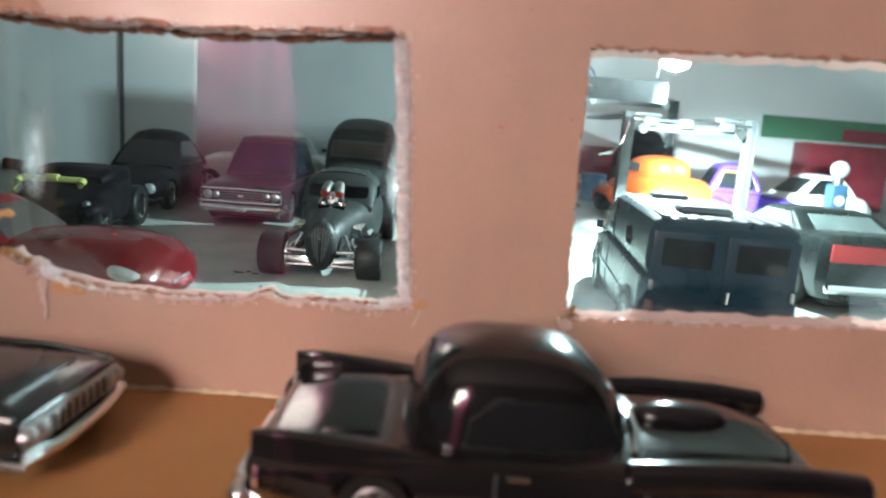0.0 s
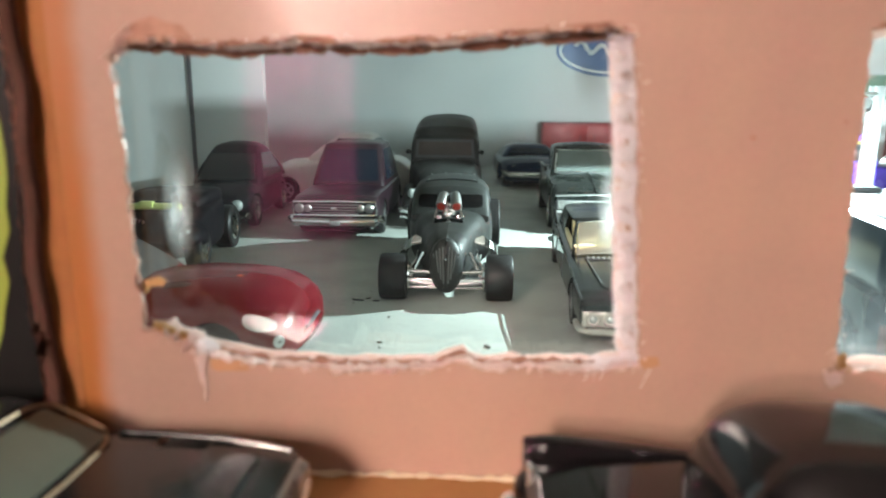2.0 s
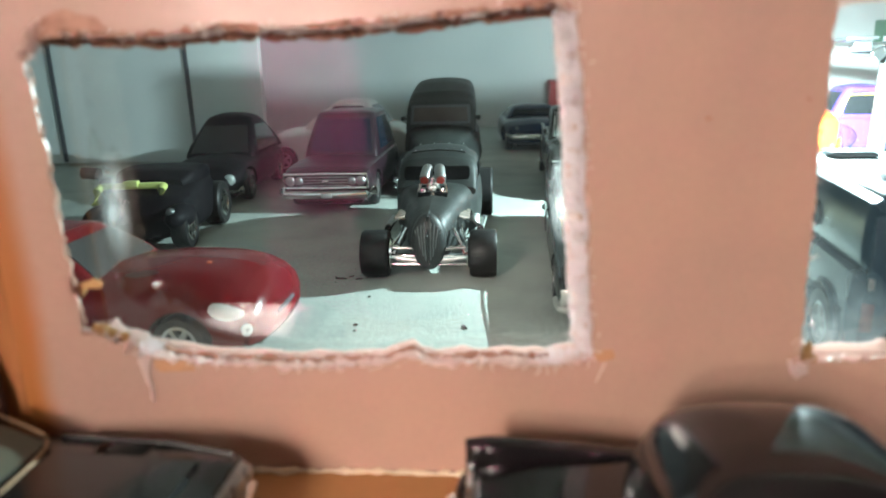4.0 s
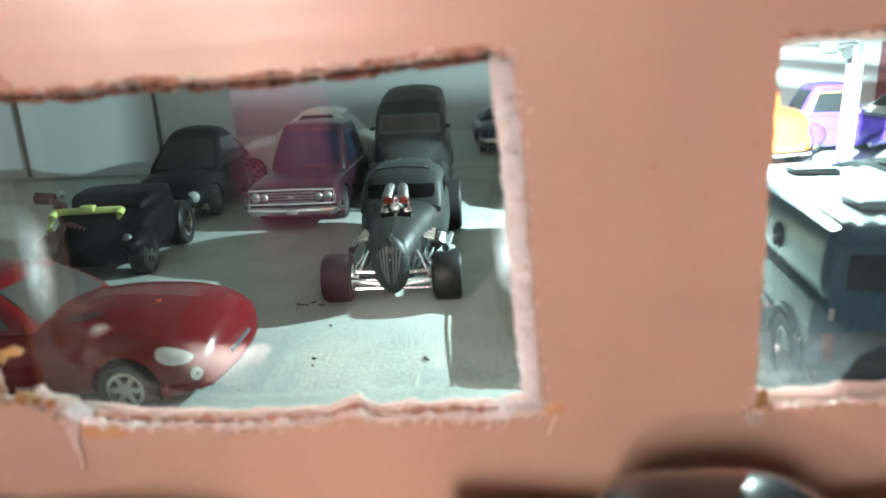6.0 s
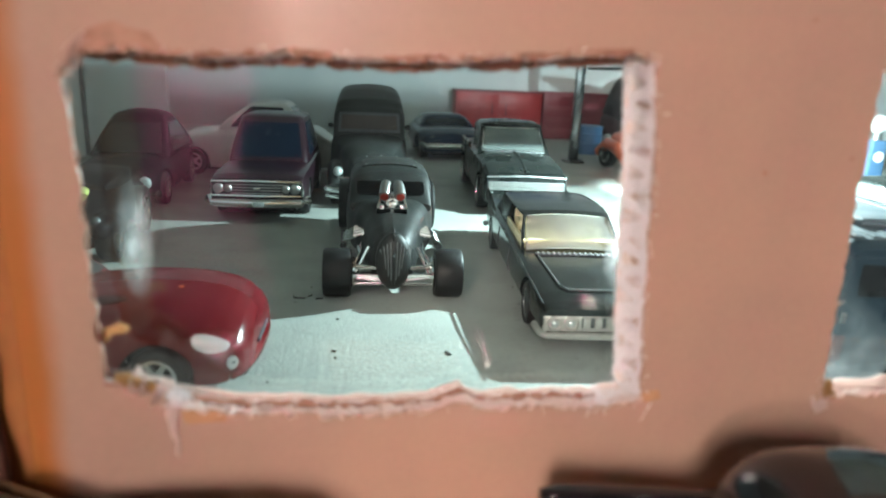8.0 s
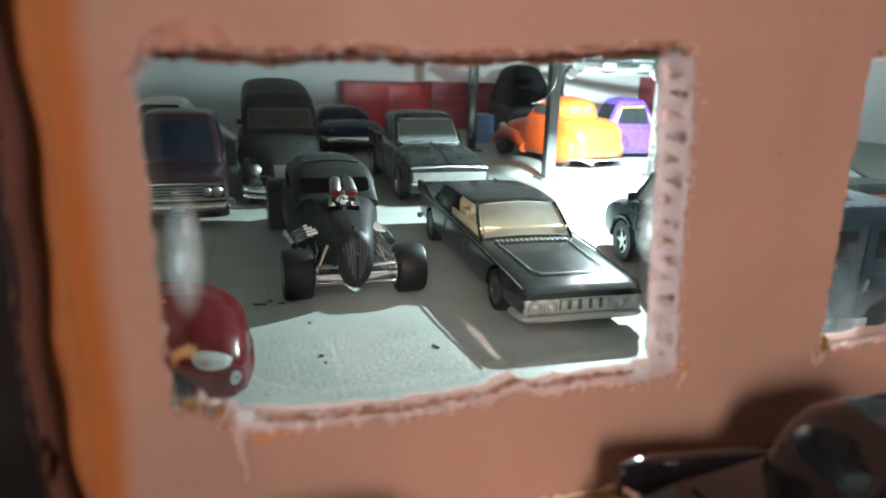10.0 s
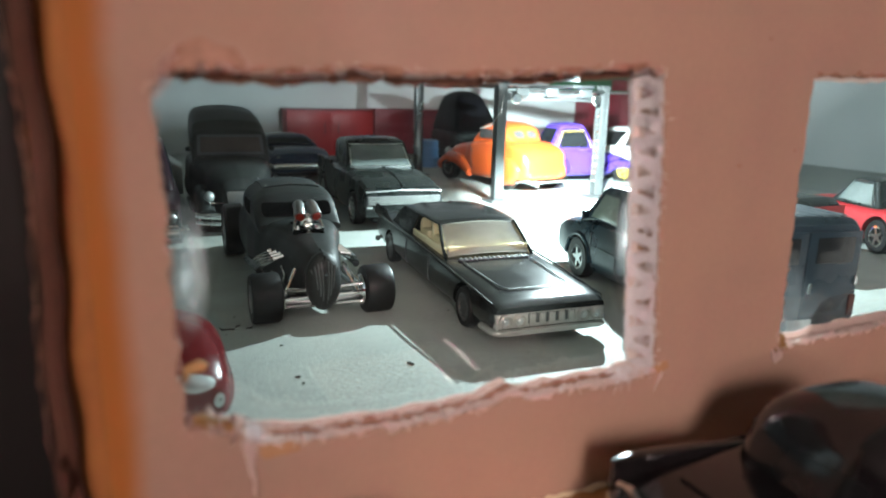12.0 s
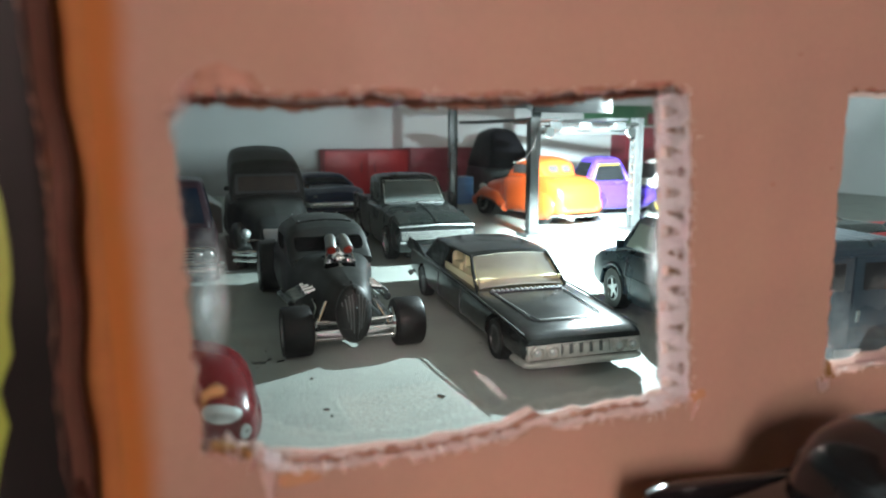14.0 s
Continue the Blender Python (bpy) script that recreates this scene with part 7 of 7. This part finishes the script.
tool_cabinet((4.7, 64.2, 0), 9.4, 4.8, 3.2, RED_PLASTIC, "low bright red toy tool cabinet with two doors", False)
tool_cabinet((14.3, 64.2, 0), 8.2, 4.9, 3.2, RED_DARK, "dark red toy tool cabinet with drawers", True)
tool_cabinet((42.5, 64.0, 0), 9.5, 7.2, 3.4, RED_DARK, "tall dark red toy tool cabinet with drawers", True)


def car_lift():
    r = thing("car_lift", (15.4, 36.6, 0), 0, "four-post toy car lift in silver plastic with toothed posts", "car lift")
    for sx in (-3.2, 4.6):
        for sy in (-7.2, 7.2):
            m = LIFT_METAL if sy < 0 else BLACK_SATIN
            hh = 7.6 if sy < 0 else 9.4
            s = 1 if sx < 0 else -1
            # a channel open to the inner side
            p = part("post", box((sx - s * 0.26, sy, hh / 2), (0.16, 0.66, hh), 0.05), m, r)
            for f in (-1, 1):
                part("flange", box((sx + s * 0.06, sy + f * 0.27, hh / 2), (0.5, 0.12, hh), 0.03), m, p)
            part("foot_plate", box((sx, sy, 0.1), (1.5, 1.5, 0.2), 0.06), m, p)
            for k in range(11):
                part("tooth", box((sx + s * 0.1, sy, 1.2 + 0.55 * k), (0.42, 0.36, 0.2), 0.05, 1), CHROME, p)
    for sy in (-7.2, 7.2):
        z = 6.75 if sy < 0 else 9.0
        part("cross_beam", box((0.7, sy + 0.25, z), (7.8, 0.3, 0.5), 0.08), LIFT_METAL, r)
        part("cross_beam", box((0.7, sy - 0.35, z + 0.42), (7.4, 0.24, 0.2), 0.06), CHROME, r)
        for x in (-1.9, 0.3, 2.9):
            part("bracket", box((x, sy - 0.2, z + 0.3), (0.9, 0.8, 0.56), 0.12), LIFT_METAL, r)
        for x in (-2.4, 3.7):
            part("pulley", lathe([(0.3, -0.12), (0.34, -0.06), (0.26, 0.0), (0.34, 0.06), (0.3, 0.12)], "y", (x, sy - 0.6, z - 0.1), 16), CHROME, r)
    for sx in (-1.9, 3.2):
        part("runway", box((sx, 0, 7.5), (1.7, 14.0, 0.22), 0.06), LIFT_METAL, r)
    part("cable", rod([(-3.3, -7.9, 6.9), (-3.6, -8.0, 5.8), (-4.2, -8.0, 5.0), (-5.0, -8.0, 4.8)], 0.04, 6), CHROME, r)
    return r


car_lift()

drum = thing("oil_drum", (15.6, 50.5, 0), 0, "small blue plastic toy drum on the garage floor", "drum")
part("drum_body", lathe([(1.2, 0), (1.25, 0.1), (1.2, 0.8), (1.28, 0.9), (1.2, 1.0), (1.2, 1.7), (1.28, 1.8), (1.2, 1.9), (1.22, 2.5)], "z"), BLUE_PLASTIC, drum)
part("drum_lid", lathe([(1.15, 2.48), (1.0, 2.56), (0.2, 2.56)], "z"), BLUE_PLASTIC, drum)

pump = thing("fuel_pump", (23.4, 25.0, 0), 0, "light blue toy fuel pump with a white globe", "fuel pump")
part("pump_body", box((0, 0, 2.1), (1.1, 0.9, 4.2), 0.15, 3, (0.85, 0.85)), BLUE_PLASTIC, pump)
part("pump_neck", lathe([(0.3, 4.1), (0.26, 4.6)], "z"), DULL_METAL, pump)
part("globe", ball((0, 0, 5.05), (0.5, 0.5, 0.5), 18), SIGN_WHITE, pump, "white globe")
part("dial", lathe([(0.3, 0.0), (0.3, -0.05), (0.05, -0.06)], "y", (0, -0.42, 3.3), 18), SIGN_WHITE, pump)


def oval(cx, cz, a, b, y0, y1, n=40):
    bm = bmesh.new()
    f = [bm.verts.new((cx + a * math.cos(2 * math.pi * k / n), y0, cz + b * math.sin(2 * math.pi * k / n))) for k in range(n)]
    g = [bm.verts.new((v.co.x, y1, v.co.z)) for v in f]
    bm.faces.new(f)
    bm.faces.new(g[::-1])
    for k in range(n):
        bm.faces.new((f[k], f[(k + 1) % n], g[(k + 1) % n], g[k]))
    return bm


sign = thing("wall_sign", (12.2, 66.0, 12.7), 0, "blue oval sign with white rim on the back wall", "sign")
part("rim", oval(0, 0, 6.1, 2.85, -0.12, 0.0), SIGN_BLUE, sign)
part("white_line", oval(0, 0, 5.75, 2.5, -0.18, -0.1), SIGN_WHITE, sign)
part("field", oval(0, 0, 5.5, 2.28, -0.24, -0.15), SIGN_BLUE, sign)
part("emblem_stroke", rod([(-4.0 + 0.1 * k, -0.3, 0.5 * math.sin(0.26 * k + 0.4) + 0.5 * math.exp(-((k - 8) / 9) ** 2)) for k in range(81)], 0.22), SIGN_WHITE, sign, "plain white wavy stroke")

poster = thing("wall_poster", (47.0, 66.0, 8.9), 0, "green and red printed poster on the back wall", "poster")
part("sheet", box((0, -0.06, 0), (17, 0.1, 2.6), 0.0), GREEN, poster)
part("red_shape", box((4.0, -0.13, -0.4), (5.5, 0.06, 1.4), 0.02), RED_DARK, poster, "dark red printed shape")
